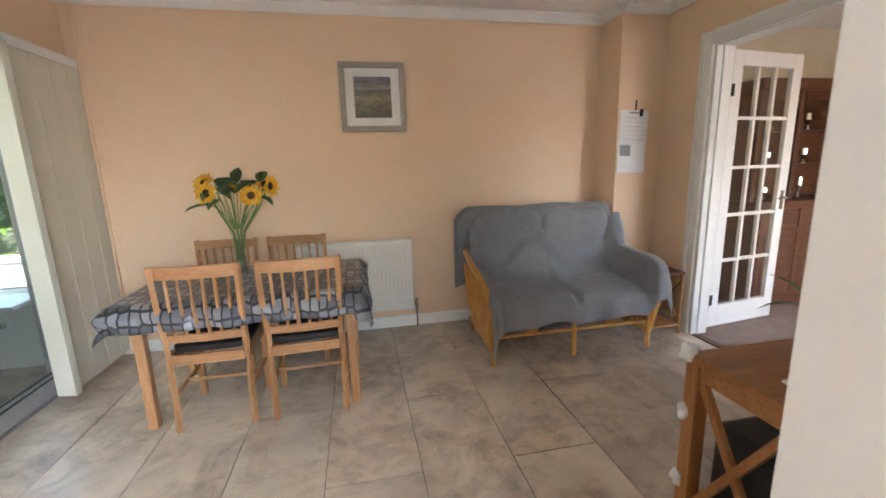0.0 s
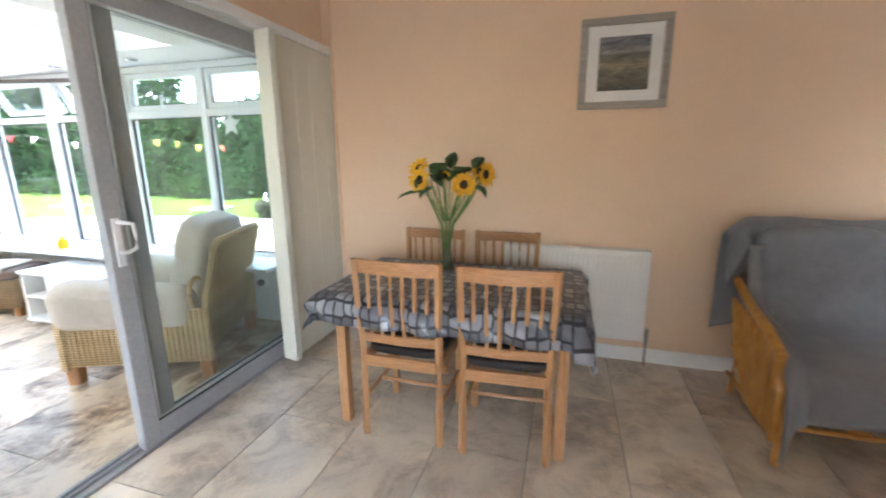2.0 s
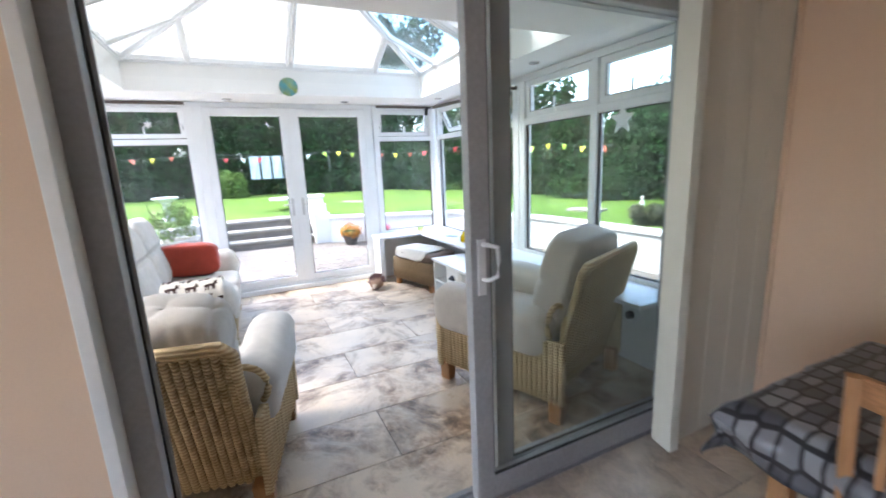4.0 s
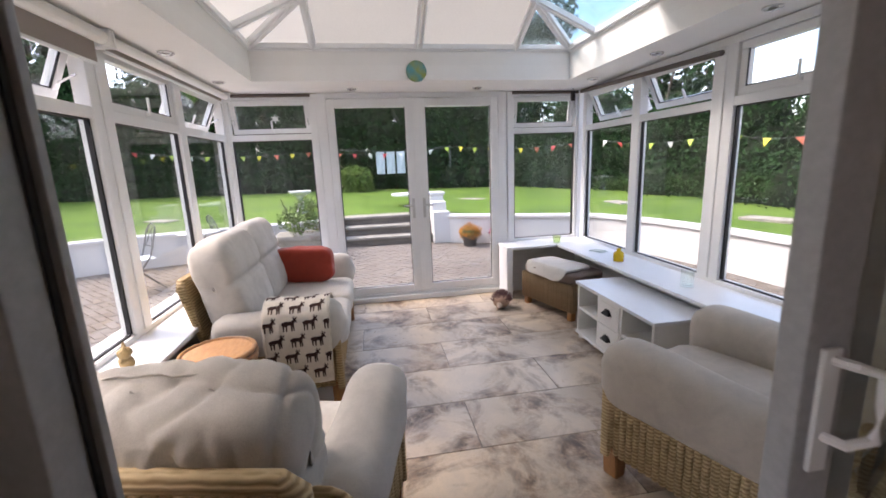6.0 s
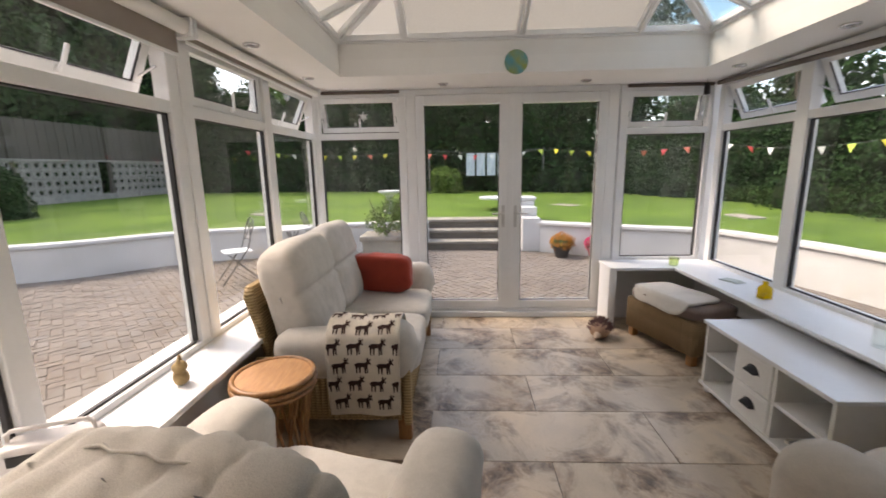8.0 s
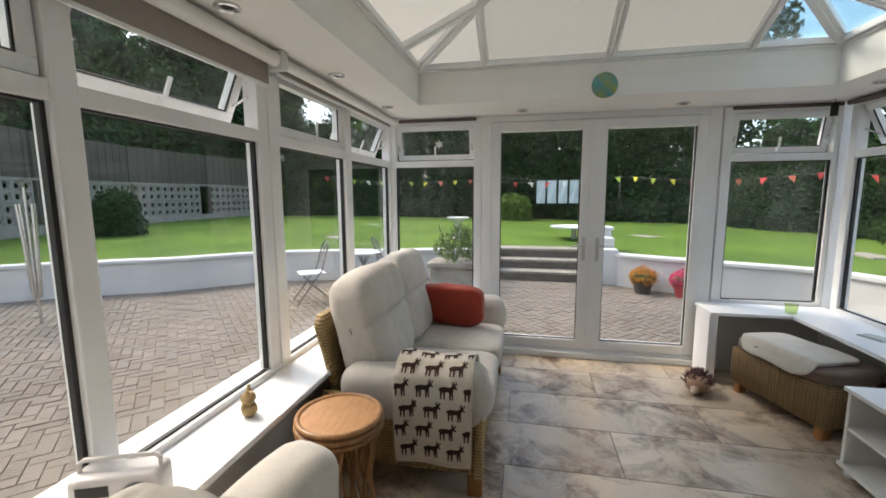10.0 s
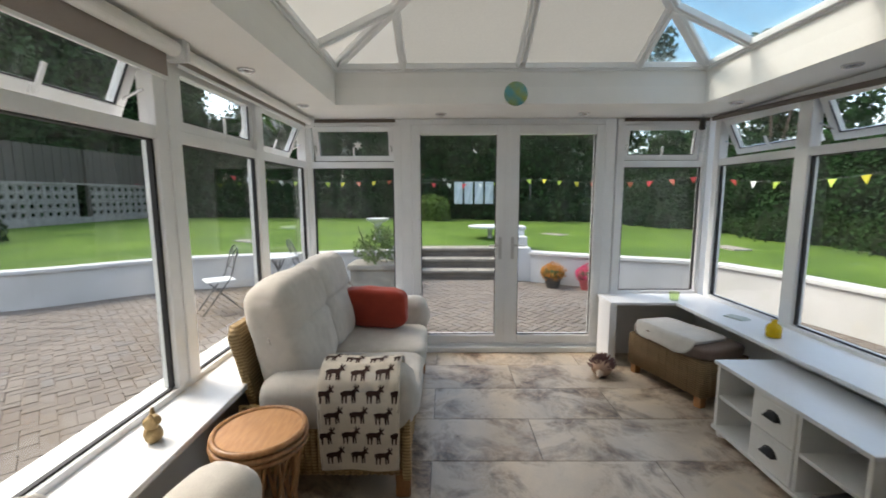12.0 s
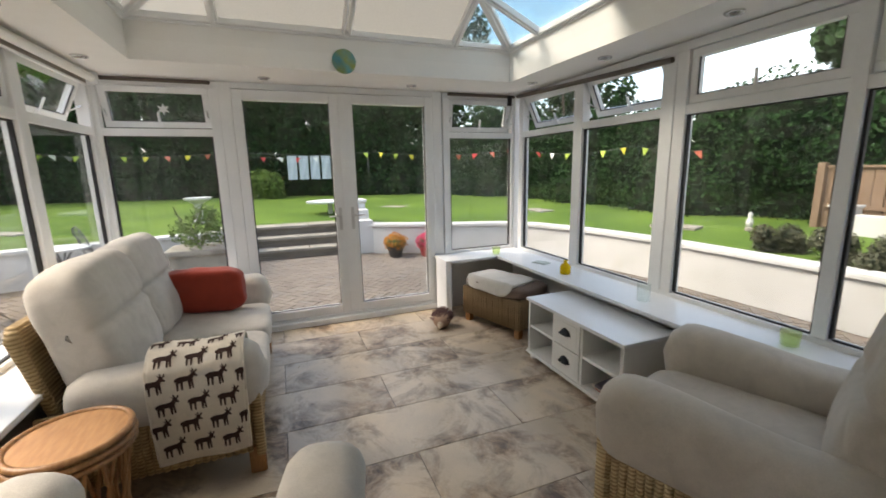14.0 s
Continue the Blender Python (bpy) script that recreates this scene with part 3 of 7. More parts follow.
def french_doors():
    d = tagged(thing("door_3", "closed white double garden doors with tall glass panes", "garden door"), kind="structure")
    xa, xb = XF - 0.035, XF + 0.035
    part("door_frame", join(box(xa, xb, 0.135, 0.222, 0.0, 2.085, 0.004), box(xa, xb, 1.908, 2.0, 0.0, 2.085, 0.004), box(xa, xb, 0.222, 1.908, 2.035, 2.085, 0.004), box(xa - 0.03, xb + 0.05, 0.135, 2.0, 0.0, 0.05, 0.006), box(xa, xb + 0.01, 0.222, 1.908, 0.05, 0.075, 0.004)), UPVC, d)
    for ya, yb, ga, gb, hy, sg in ((0.225, 1.063, 0.298, 0.966, 1.005, 1), (1.067, 1.905, 1.165, 1.828, 1.115, -1)):
        z0, z1, zg0, zg1 = 0.08, 2.03, 0.155, 1.952
        lf = part("door_leaf", join(box(xa + 0.005, xb + 0.012, ya, ga, z0, z1, 0.006), box(xa + 0.005, xb + 0.012, gb, yb, z0, z1, 0.006), box(xa + 0.005, xb + 0.012, ga, gb, z0, zg0, 0.006), box(xa + 0.005, xb + 0.012, ga, gb, zg1, z1, 0.006)), UPVC, d)
        part("pane", box(XF - 0.004, XF + 0.004, ga, gb, zg0, zg1, 0), GLASS, lf).visible_shadow = False
        e = 0.007
        part("bead", join(box(XF + 0.006, xb - 0.002, ga, ga + e, zg0, zg1, 0.001), box(XF + 0.006, xb - 0.002, gb - e, gb, zg0, zg1, 0.001), box(XF + 0.006, xb - 0.002, ga, gb, zg0, zg0 + e, 0.001)), GASKET, lf, "black glazing gasket")
        part("door_handle", join(box(xb + 0.012, xb + 0.019, hy - 0.014, hy + 0.014, 0.86, 1.06, 0.004), rod((xb + 0.019, hy, 0.99), (xb + 0.055, hy, 0.99), 0.008), tube([(xb + 0.055, hy, 0.99), (xb + 0.058, hy - sg * 0.05, 0.99), (xb + 0.055, hy - sg * 0.10, 0.985)], 0.008)), SATIN, lf, "satin metal lever handle")
    part("meeting_strip", box(xb + 0.012, xb + 0.02, 1.043, 1.087, 0.08, 2.03, 0.003), UPVC, d)


french_doors()

# dwarf walls, sills
ys0, ys1, xs0 = -0.43, 2.43, -3.47
XH = -0.306   # the house wall
setting("dwarf_wall", join(box(-3.94, XH, YR - 0.08, YR + 0.2, -0.3, 0.51, 0), box(-3.94, XH, YL - 0.2, YL + 0.08, -0.3, 0.51, 0), box(-3.94, XF + 0.1, YL, 0.13, -0.3, 0.51, 0), box(-3.94, XF + 0.1, 2.005, YR, -0.3, 0.51, 0)), WHITE_WALL, "low white plastered wall under the windows", "wall")
sl = tagged(thing("window_sill", "wide glossy white window sill running round the room", "window sill"), kind="structure")
part("sill_board", box(-3.79, XH, ys1, YR - 0.03, 0.513, 0.540, 0.006), SILL, sl)
part("sill_board", box(-3.79, XH, YL + 0.03, ys0, 0.513, 0.540, 0.006), SILL, sl)
part("sill_board", box(XF + 0.03, xs0, ys0 - 0.001, 0.13, 0.514, 0.541, 0.006), SILL, sl)
part("sill_board", box(XF + 0.03, xs0, 1.89, ys1 + 0.001, 0.514, 0.541, 0.006), SILL, sl)
part("end_cheek", box(XF + 0.09, xs0 - 0.01, 1.89, 1.95, 0, 0.514, 0.003), SILL, sl)
part("end_cheek", box(XF + 0.09, xs0 - 0.01, 0.075, 0.13, 0, 0.514, 0.003), SILL, sl)

# soffit, upstand and hipped roof
ux0, ux1, uy0, uy1, sz, uz = -3.24, -0.86, -0.283, 2.404, 2.087, 2.348
setting("ceiling_soffit", join(box(-3.94, ux0, YL - 0.1, YR + 0.1, sz, sz + 0.12, 0), box(ux0, ux1, YL - 0.1, uy0, sz, sz + 0.12, 0), box(ux0, ux1, uy1, YR + 0.1, sz, sz + 0.12, 0), box(ux1, XH, YL - 0.1, YR + 0.1, sz, sz + 0.12, 0)), CEILING, "white plastered soffit with small downlights", "ceiling")
setting("wall_upstand", join(box(ux0 - 0.1, ux0, uy0 - 0.1, uy1 + 0.1, sz + 0.12, uz, 0), box(ux1, ux1 + 0.1, uy0 - 0.1, uy1 + 0.1, sz + 0.12, uz, 0), box(ux0, ux1, uy0 - 0.1, uy0, sz + 0.12, uz, 0), box(ux0, ux1, uy1, uy1 + 0.1, sz + 0.12, uz, 0)), WHITE_WALL, "white plastered upstand below the roof", "wall")
setting("roof_outer", join(box(-3.99, ux0 - 0.1, YL - 0.15, YR + 0.15, sz + 0.12, sz + 0.2, 0), box(ux1 + 0.1, XH, YL - 0.15, YR + 0.15, sz + 0.12, sz + 0.2, 0), box(ux0 - 0.1, ux1 + 0.1, YL - 0.15, uy0 - 0.1, sz + 0.12, sz + 0.2, 0), box(ux0 - 0.1, ux1 + 0.1, uy1 + 0.1, YR + 0.15, sz + 0.12, sz + 0.2, 0)), UPVC, "white gutter and outer roof edge", "roof")
PITCH = 0.45
apex = Vector(((ux0 + ux1) / 2, YC, uz + PITCH * (uy1 - uy0) / 2))
roof = tagged(thing("roof", "hipped conservatory roof with white bars and blinds", "roof"), kind="structure")
corners = [Vector((ux0, uy0, uz)), Vector((ux0, uy1, uz)), Vector((ux1, uy1, uz)), Vector((ux1, uy0, uz))]


def roof_bar(p, q, w=0.035):
    z = (q - p).normalized()
    xx = z.cross(Vector((0, 0, 1))).normalized()
    yy = xx.cross(z)
    m = Matrix((xx, yy, z)).transposed().to_4x4()
    m.translation = p
    part("roof_bar", join(box(-w / 2, w / 2, -0.02, 0.02, 0, (q - p).length, 0.006, m), box(-w / 5, w / 5, -0.034, -0.02, 0, (q - p).length, 0.004, m)), UPVC, roof)


def sheet(points, material, label, lift=0.025):
    b = bmesh.new()
    lo = [b.verts.new(p + Vector((0, 0, lift))) for p in points]
    hi = [b.verts.new(p + Vector((0, 0, lift + 0.012))) for p in points]
    b.faces.new(lo)
    b.faces.new(hi)
    for i in range(len(lo)):
        b.faces.new((lo[i], lo[(i + 1) % len(lo)], hi[(i + 1) % len(lo)], hi[i]))
    bmesh.ops.recalc_face_normals(b, faces=b.faces[:])
    return part("roof_panel", b, material, roof, label)


for i in range(4):
    a, b = corners[i], corners[(i + 1) % 4]
    roof_bar(a, apex, 0.075)
    roof_bar(a, b, 0.06)
    mid = (a + b) / 2
    side = (b - a).normalized()
    f = 0.36
    ja, jb = a.lerp(b, 0.185), a.lerp(b, 0.815)
    ha, hb = a.lerp(apex, 0.37), b.lerp(apex, 0.37)
    roof_bar(ja, ha, 0.055)
    roof_bar(jb, hb, 0.055)
    off = side * 0.022
    roof_bar(mid - off, apex - off, 0.025)
    roof_bar(mid + off, apex + off, 0.025)
    kinds = {0: (PALE_BLIND, ROOF_BLIND, ROOF_BLIND, BLUE_GLASS), 1: (BLUE_GLASS, BLUE_GLASS, ROOF_BLIND, BLUE_GLASS), 2: (PALE_BLIND, ROOF_BLIND, ROOF_BLIND, PALE_BLIND), 3: (PALE_BLIND, PALE_BLIND, PALE_BLIND, PALE_BLIND)}[i]
    lab = {"blue_solar_glass": "clear blue-tinted roof glass", "beige_pleated_blind": "beige roof blind drawn shut", "pale_pleated_blind": "pale pleated roof blind drawn shut"}
    for pts, kd in (((a, ja, ha), kinds[0]), ((ja, mid, apex, ha), kinds[1]), ((mid, jb, hb, apex), kinds[2]), ((jb, b, hb), kinds[3])):
        s_ = sheet(list(pts), kd, lab[kd.name])
        if kd is BLUE_GLASS:
            s_.visible_shadow = False

# downlights
for lx, ly in ((-2.371, -0.525), (-3.235, -0.525), (-3.585, 0.481), (-3.585, 1.645), (-3.2, 2.608), (-2.343, 2.608), (-1.488, 2.608), (-1.507, -0.525)):
    dl = thing("downlight", "small brushed metal recessed downlight, unlit", "downlight", pose(lx, ly, sz - 0.012), "downlights in the soffit")
    part("rim", lathe([(0.026, 0.012), (0.045, 0.012), (0.045, 0.004), (0.036, 0.0), (0.028, 0.004), (0.026, 0.008)], 24), CHROME, dl)
    part("bulb", lathe([(0.001, 0.006), (0.02, 0.006), (0.026, 0.010), (0.001, 0.0115)], 16), BLACK, dl, "dark unlit bulb")


# ---- dining room things ----
ORIGIN = DINING
def blind_stack():
    """Vertical blind drawn back: overlapping fabric slats on a head rail."""
    b = thing("vertical_blind", "cream vertical blind drawn aside beside the sliding door", "blind")
    part("head_rail", join(box(-0.295, -0.235, 0.2, 3.13, 2.17, 2.215, 0.004), box(-0.235, -0.225, 0.2, 3.13, 2.16, 2.22, 0.002)), UPVC, b)
    n = 8
    for k in range(n):
        y = 2.50 + 0.59 * k / (n - 1)
        part("slat", box(-0.0015, 0.0015, -0.063, 0.063, 0.05, 2.168, 0.0005, pose(-0.245 + 0.0032 * (k % 2), y, 0, 0, 0, 0.6)), VINYL, b)
    for k in range(4):
        part("slat", box(-0.063, 0.063, -0.0015, 0.0015, 0.05, 2.168, 0.0005, pose(-0.255, 2.42 + 0.012 * k, 0, 0, 0, -12 + 4 * k)), VINYL, b)
    part("cord", tube([(-0.255, 3.10, 2.16), (-0.252, 3.102, 1.2), (-0.255, 3.10, 0.3)], 0.004, 6), WHITE_WALL, b, "thin control cord")


blind_stack()
solo("heating_pipe", join(rod((-0.222, 3.147, 0.0), (-0.222, 3.147, CEIL), 0.011, seg=12), tube([(-0.2, 3.14, 0.14), (0.6, 3.14, 0.14), (1.15, 3.14, 0.14)], 0.008)), PEACH, "peach painted pipe in the corner of the wall", "pipe")

rad = thing("radiator", "white panel radiator with vertical flutes on the wall", "radiator")
ra, rb, rz0, rz1 = 1.12, 2.07, 0.19, 0.80
panel = part("front_panel", box(ra + 0.012, rb - 0.012, 3.055, 3.075, rz0, rz1, 0.004), RADIATOR, rad)
flute = mesh_of("flute", box(-0.011, 0.011, 3.046, 3.058, rz0 + 0.025, rz1 - 0.025, 0.006), RADIATOR)
k = ra + 0.031
while k < rb - 0.02:
    ob = new("flute", flute)
    ob.parent = panel
    ob.location = (k, 0, 0)
    k += 0.0335
part("top_grille", join(box(ra, rb, 3.05, 3.14, rz1, rz1 + 0.014, 0.004), *[box(ra + 0.03 + i * 0.03, ra + 0.042 + i * 0.03, 3.075, 3.125, rz1 + 0.0141, rz1 + 0.016, 0) for i in range(29)]), RADIATOR, rad)
part("side_panel", box(ra, ra + 0.01, 3.05, 3.14, rz0, rz1, 0.003), RADIATOR, rad)
part("side_panel", box(rb - 0.01, rb, 3.05, 3.14, rz0, rz1, 0.003), RADIATOR, rad)
part("valve", join(rod((rb + 0.025, 3.09, 0.14), (rb + 0.025, 3.09, 0.27), 0.013), rod((rb, 3.09, 0.225), (rb + 0.03, 3.09, 0.225), 0.011), rod((rb + 0.025, 3.09, 0.0), (rb + 0.025, 3.09, 0.14), 0.008)), CHROME, rad, "chrome valve and pipe")


def picture():
    p = thing("framed_picture", "landscape print with wide white mount in a greyed wooden frame", "picture", pose(1.815, WALL_Y - 0.001, 1.982, 0, 0, 0))
    w, h, f = 0.262, 0.268, 0.045
    gw = wood("greyed_frame_wood", (0.40, 0.36, 0.31), (0.30, 0.265, 0.23), "x")
    part("frame_bar", box(-w, w, -0.028, 0, h - f, h, 0.005), gw, p)
    part("frame_bar", box(-w, w, -0.028, 0, -h, -h + f, 0.005), gw, p)
    part("frame_bar", box(-w, -w + f, -0.028, 0, -h + f, h - f, 0.005), gw, p)
    part("frame_bar", box(w - f, w, -0.028, 0, -h + f, h - f, 0.005), gw, p)
    part("mount", box(-w + f, w - f, -0.010, 0, -h + f, h - f, 0), plain("mount_card", (0.84, 0.83, 0.80), None, 0.9, 3, 200, 0.02), p, "white mount card")
    m, t, s = shader("lakeside_print")
    v = coords(t, (4, 4, 16))
    n = node(t, "TexNoise", Scale=2.0, Detail=8.0, Roughness=0.7, Distortion=0.7)
    t.links.new(v, n.inputs["Vector"])
    c = t.nodes.new("ShaderNodeTexCoord")
    sp = t.nodes.new("ShaderNodeSeparateXYZ")
    t.links.new(c.outputs["Generated"], sp.inputs[0])
    band = ramped(t, sp.outputs["Z"], [(0.0, (0.05, 0.045, 0.035)), (0.2, (0.17, 0.15, 0.09)), (0.5, (0.33, 0.29, 0.18)), (0.66, (0.13, 0.12, 0.10)), (0.72, (0.35, 0.33, 0.32)), (0.85, (0.16, 0.16, 0.19)), (1.0, (0.30, 0.30, 0.34))])
    t.links.new(mix(t, 0.75, band, ramped(t, n.outputs["Fac"], [(0.38, (0.08, 0.08, 0.09)), (0.62, (1.0, 1.0, 0.96))]), "MULTIPLY"), s.inputs["Base Color"])
    s.inputs["Roughness"].default_value = 0.35
    part("print", box(-0.148, 0.148, -0.013, -0.0101, -0.158, 0.158, 0), m, p, "lakeside landscape print")


picture()


def chair():
    """Beech dining chair with six upright back slats; front towards +y, origin under its middle."""
    c = thing("dining_chair", "light oak dining chair with slatted back and black padded seat", "chair", group="chairs round the dining table")
    w, d = 0.20, 0.205
    lean = 0.055
    for s in (-1, 1):
        x0 = s * w
        b = tube([(x0, -d + 0.0, 0), (x0, -d + 0.012, 0.25), (x0, -d + 0.012, 0.46), (x0 * 1.03, -d - 0.01, 0.66), (x0 * 1.06, -d - lean + 0.03, 0.91)], 0.019, 4)
        part("back_leg", b, OAK_Z, c)
        part("front_leg", box(x0 - 0.018, x0 + 0.018, d - 0.02, d + 0.018, 0, 0.43, 0.004), OAK_Z, c)
        part("side_rail", box(x0 - 0.012, x0 + 0.012, -d + 0.02, d - 0.015, 0.375, 0.43, 0.004), OAK, c)
        part("stretcher", rod((x0, -d + 0.01, 0.20), (x0, d, 0.20), 0.011, seg=8), OAK, c)
    part("front_rail", box(-w + 0.015, w - 0.015, d - 0.01, d + 0.012, 0.375, 0.43, 0.004), OAK, c)
    part("back_rail", box(-w + 0.015, w - 0.015, -d + 0.0, -d + 0.024, 0.375, 0.43, 0.004), OAK, c)
    part("cross_stretcher", rod((-w, 0.0, 0.20), (w, 0.0, 0.20), 0.011, seg=8), OAK, c)
    part("lower_back_rail", prism([(-w, -d + 0.004), (0, -d - 0.012), (w, -d + 0.004), (w, -d + 0.026), (0, -d + 0.01), (-w, -d + 0.026)], 0.50, 0.545, "z", 0.003), OAK, c)
    yb = -d - lean + 0.03
    top = prism([(-w * 1.05, yb + 0.015), (-w * 0.5, yb - 0.004), (0, yb - 0.012), (w * 0.5, yb - 0.004), (w * 1.05, yb + 0.015), (w * 1.05, yb + 0.037), (w * 0.5, yb + 0.018), (0, yb + 0.01), (-w * 0.5, yb + 0.018), (-w * 1.05, yb + 0.037)], 0.84, 0.905, "z", 0.004)
    part("top_rail", top, OAK, c)
    for i in range(6):
        f = (i + 0.5) / 6 * 2 - 1
        xs = f * w * 0.88
        bow = -0.014 * (1 - f * f)
        part("back_slat", tube([(xs, -d + 0.012 + bow, 0.54), (xs * 1.02, -d - 0.004 + bow, 0.70), (xs * 1.04, yb + 0.022 + bow, 0.85)], 0.0105, 4), OAK_Z, c)
    part("seat", pillow(-w + 0.0, w + 0.0, -d + 0.03, d + 0.02, 0.425, 0.475, 6.0, 8), BLACK, c, "black padded seat")
    return c


first = chair()
TALL = Matrix.Scale(1.05, 4, (0, 0, 1))
first.matrix_basis = ORIGIN @ pose(0.775, 2.12, 0, 0, 0, 0) @ TALL
for cx, cy, turned in ((1.285, 2.12, 3), (0.605, 2.83, 180), (1.135, 2.83, 180)):
    at = ORIGIN @ Vector((cx, cy, 0))
    copy_thing(first, pose(at.x, at.y, 0, 0, 0, turned) @ Matrix.Scale(0.95 if turned == 180 else 1.0, 4, (0, 0, 1)))

tb = thing("dining_table", "oak dining table with square legs", "table")
part("tabletop", box(0.36, 1.61, 1.945, 2.72, 0.715, 0.742, 0.005), OAK, tb)
for lx in (0.42, 1.55):
    for ly in (1.995, 2.67):
        part("leg", box(lx - 0.026, lx + 0.026, ly - 0.026, ly + 0.026, 0, 0.715, 0.006), OAK_Z, tb)
part("apron", join(box(0.45, 1.52, 1.975, 1.995, 0.63, 0.715, 0.003), box(0.45, 1.52, 2.67, 2.69, 0.63, 0.715, 0.003), box(0.40, 0.42, 2.025, 2.64, 0.63, 0.715, 0.003), box(1.55, 1.57, 2.025, 2.64, 0.63, 0.715, 0.003)), OAK, tb)


def cloth_material():
    """Oilcloth printed with rows of rounded grey pebbles outlined in black."""
    m, t, p = shader("pebble_print_oilcloth")
    c = t.nodes.new("ShaderNodeTexCoord")
    mp = node(t, "Mapping", Scale=(20.0, 14.0, 14.0))
    t.links.new(c.outputs["UV"], mp.inputs["Vector"])
    dist = node(t, "TexVoronoi", Scale=1.0, Randomness=0.32)
    dist.feature = "DISTANCE_TO_EDGE"
    cell = node(t, "TexVoronoi", Scale=1.0, Randomness=0.32)
    for n in (dist, cell):
        t.links.new(mp.outputs["Vector"], n.inputs["Vector"])
    sep = t.nodes.new("ShaderNodeSeparateColor")
    t.links.new(cell.outputs["Color"], sep.inputs[0])
    tone = ramped(t, sep.outputs[0], [(0.1, (0.085, 0.092, 0.108)), (0.5, (0.17, 0.18, 0.205)), (0.9, (0.33, 0.345, 0.37))])
    w = node(t, "TexWave", Scale=9.0, Distortion=4.0)
    t.links.new(mp.outputs["Vector"], w.inputs["Vector"])
    tone = mix(t, 0.35, tone, ramped(t, w.outputs["Fac"], [(0.3, (0.5, 0.5, 0.5)), (0.6, (1, 1, 1))]), "MULTIPLY")
    line = ramped(t, dist.outputs["Distance"], [(0.07, (0, 0, 0)), (0.13, (1, 1, 1))])
    t.links.new(mix(t, line, (0.015, 0.015, 0.02), tone), p.inputs["Base Color"])
    p.inputs["Roughness"].default_value = 0.32
    return m


def cloth():
    """The cloth: a flat top, with its hem falling in folds on all sides."""
    b = bmesh.new()
    uv = b.loops.layers.uv.new("uv")
    x0, x1, y0, y1, zt = 0.315, 1.625, 1.93, 2.735, 0.748
    drop = 0.145
    nu, nv = 90, 64
    grid = []
    for j in range(nv + 1):
        row = []
        for i in range(nu + 1):
            u = x0 - drop + (x1 - x0 + 2 * drop) * i / nu
            v = y0 - drop + (y1 - y0 + 2 * drop) * j / nv
            ox = max(x0 - u, u - x1, 0)
            oy = max(y0 - v, v - y1, 0)
            px, py = min(max(u, x0), x1), min(max(v, y0), y1)
            sx, sy = (-1 if u < x0 else 1), (-1 if v < y0 else 1)
            fall = max(ox, oy) + 0.35 * min(ox, oy)
            wave = 0.016 * math.sin((u + v) * 26) + 0.02 * noise.noise(Vector((u * 7, v * 7, 0)))
            out = (0.035 + wave) * min(1.0, fall / 0.06)
            flare = 0.12 * min(ox, oy)
            # the left side is held out stiffly, the right front corner hangs low
            stiff = 0.08 if (u < x0 and oy < 0.05) else 0.0
            z = zt - fall * (1 - 0.35 * stiff)
            if u > x1 - 0.05 and v < y0 + 0.2:
                z -= 0.045 * min(1, fall / 0.12)
            p = Vector((px + sx * ((out if ox > 0 else 0) + flare + stiff * ox * 0.9), py + sy * ((out if oy > 0 else 0) + flare), z))
            if ox == 0 and oy == 0:
                p.z += 0.0015 * noise.noise(Vector((u * 5, v * 5, 3)))
            row.append((b.verts.new(p), (u, v)))
        grid.append(row)
    for j in range(nv):
        for i in range(nu):
            q = (grid[j][i], grid[j][i + 1], grid[j + 1][i + 1], grid[j + 1][i])
            f = b.faces.new([a for a, _ in q])
            f.smooth = True
            for lp, (_, st) in zip(f.loops, q):
                lp[uv].uv = st
    ob = solo("tablecloth", b, cloth_material(), "dark grey oilcloth printed with pebble shapes on the dining table", "tablecloth")
    so = ob.modifiers.new("thickness", "SOLIDIFY")
    so.thickness, so.offset = 0.002, 1


cloth()


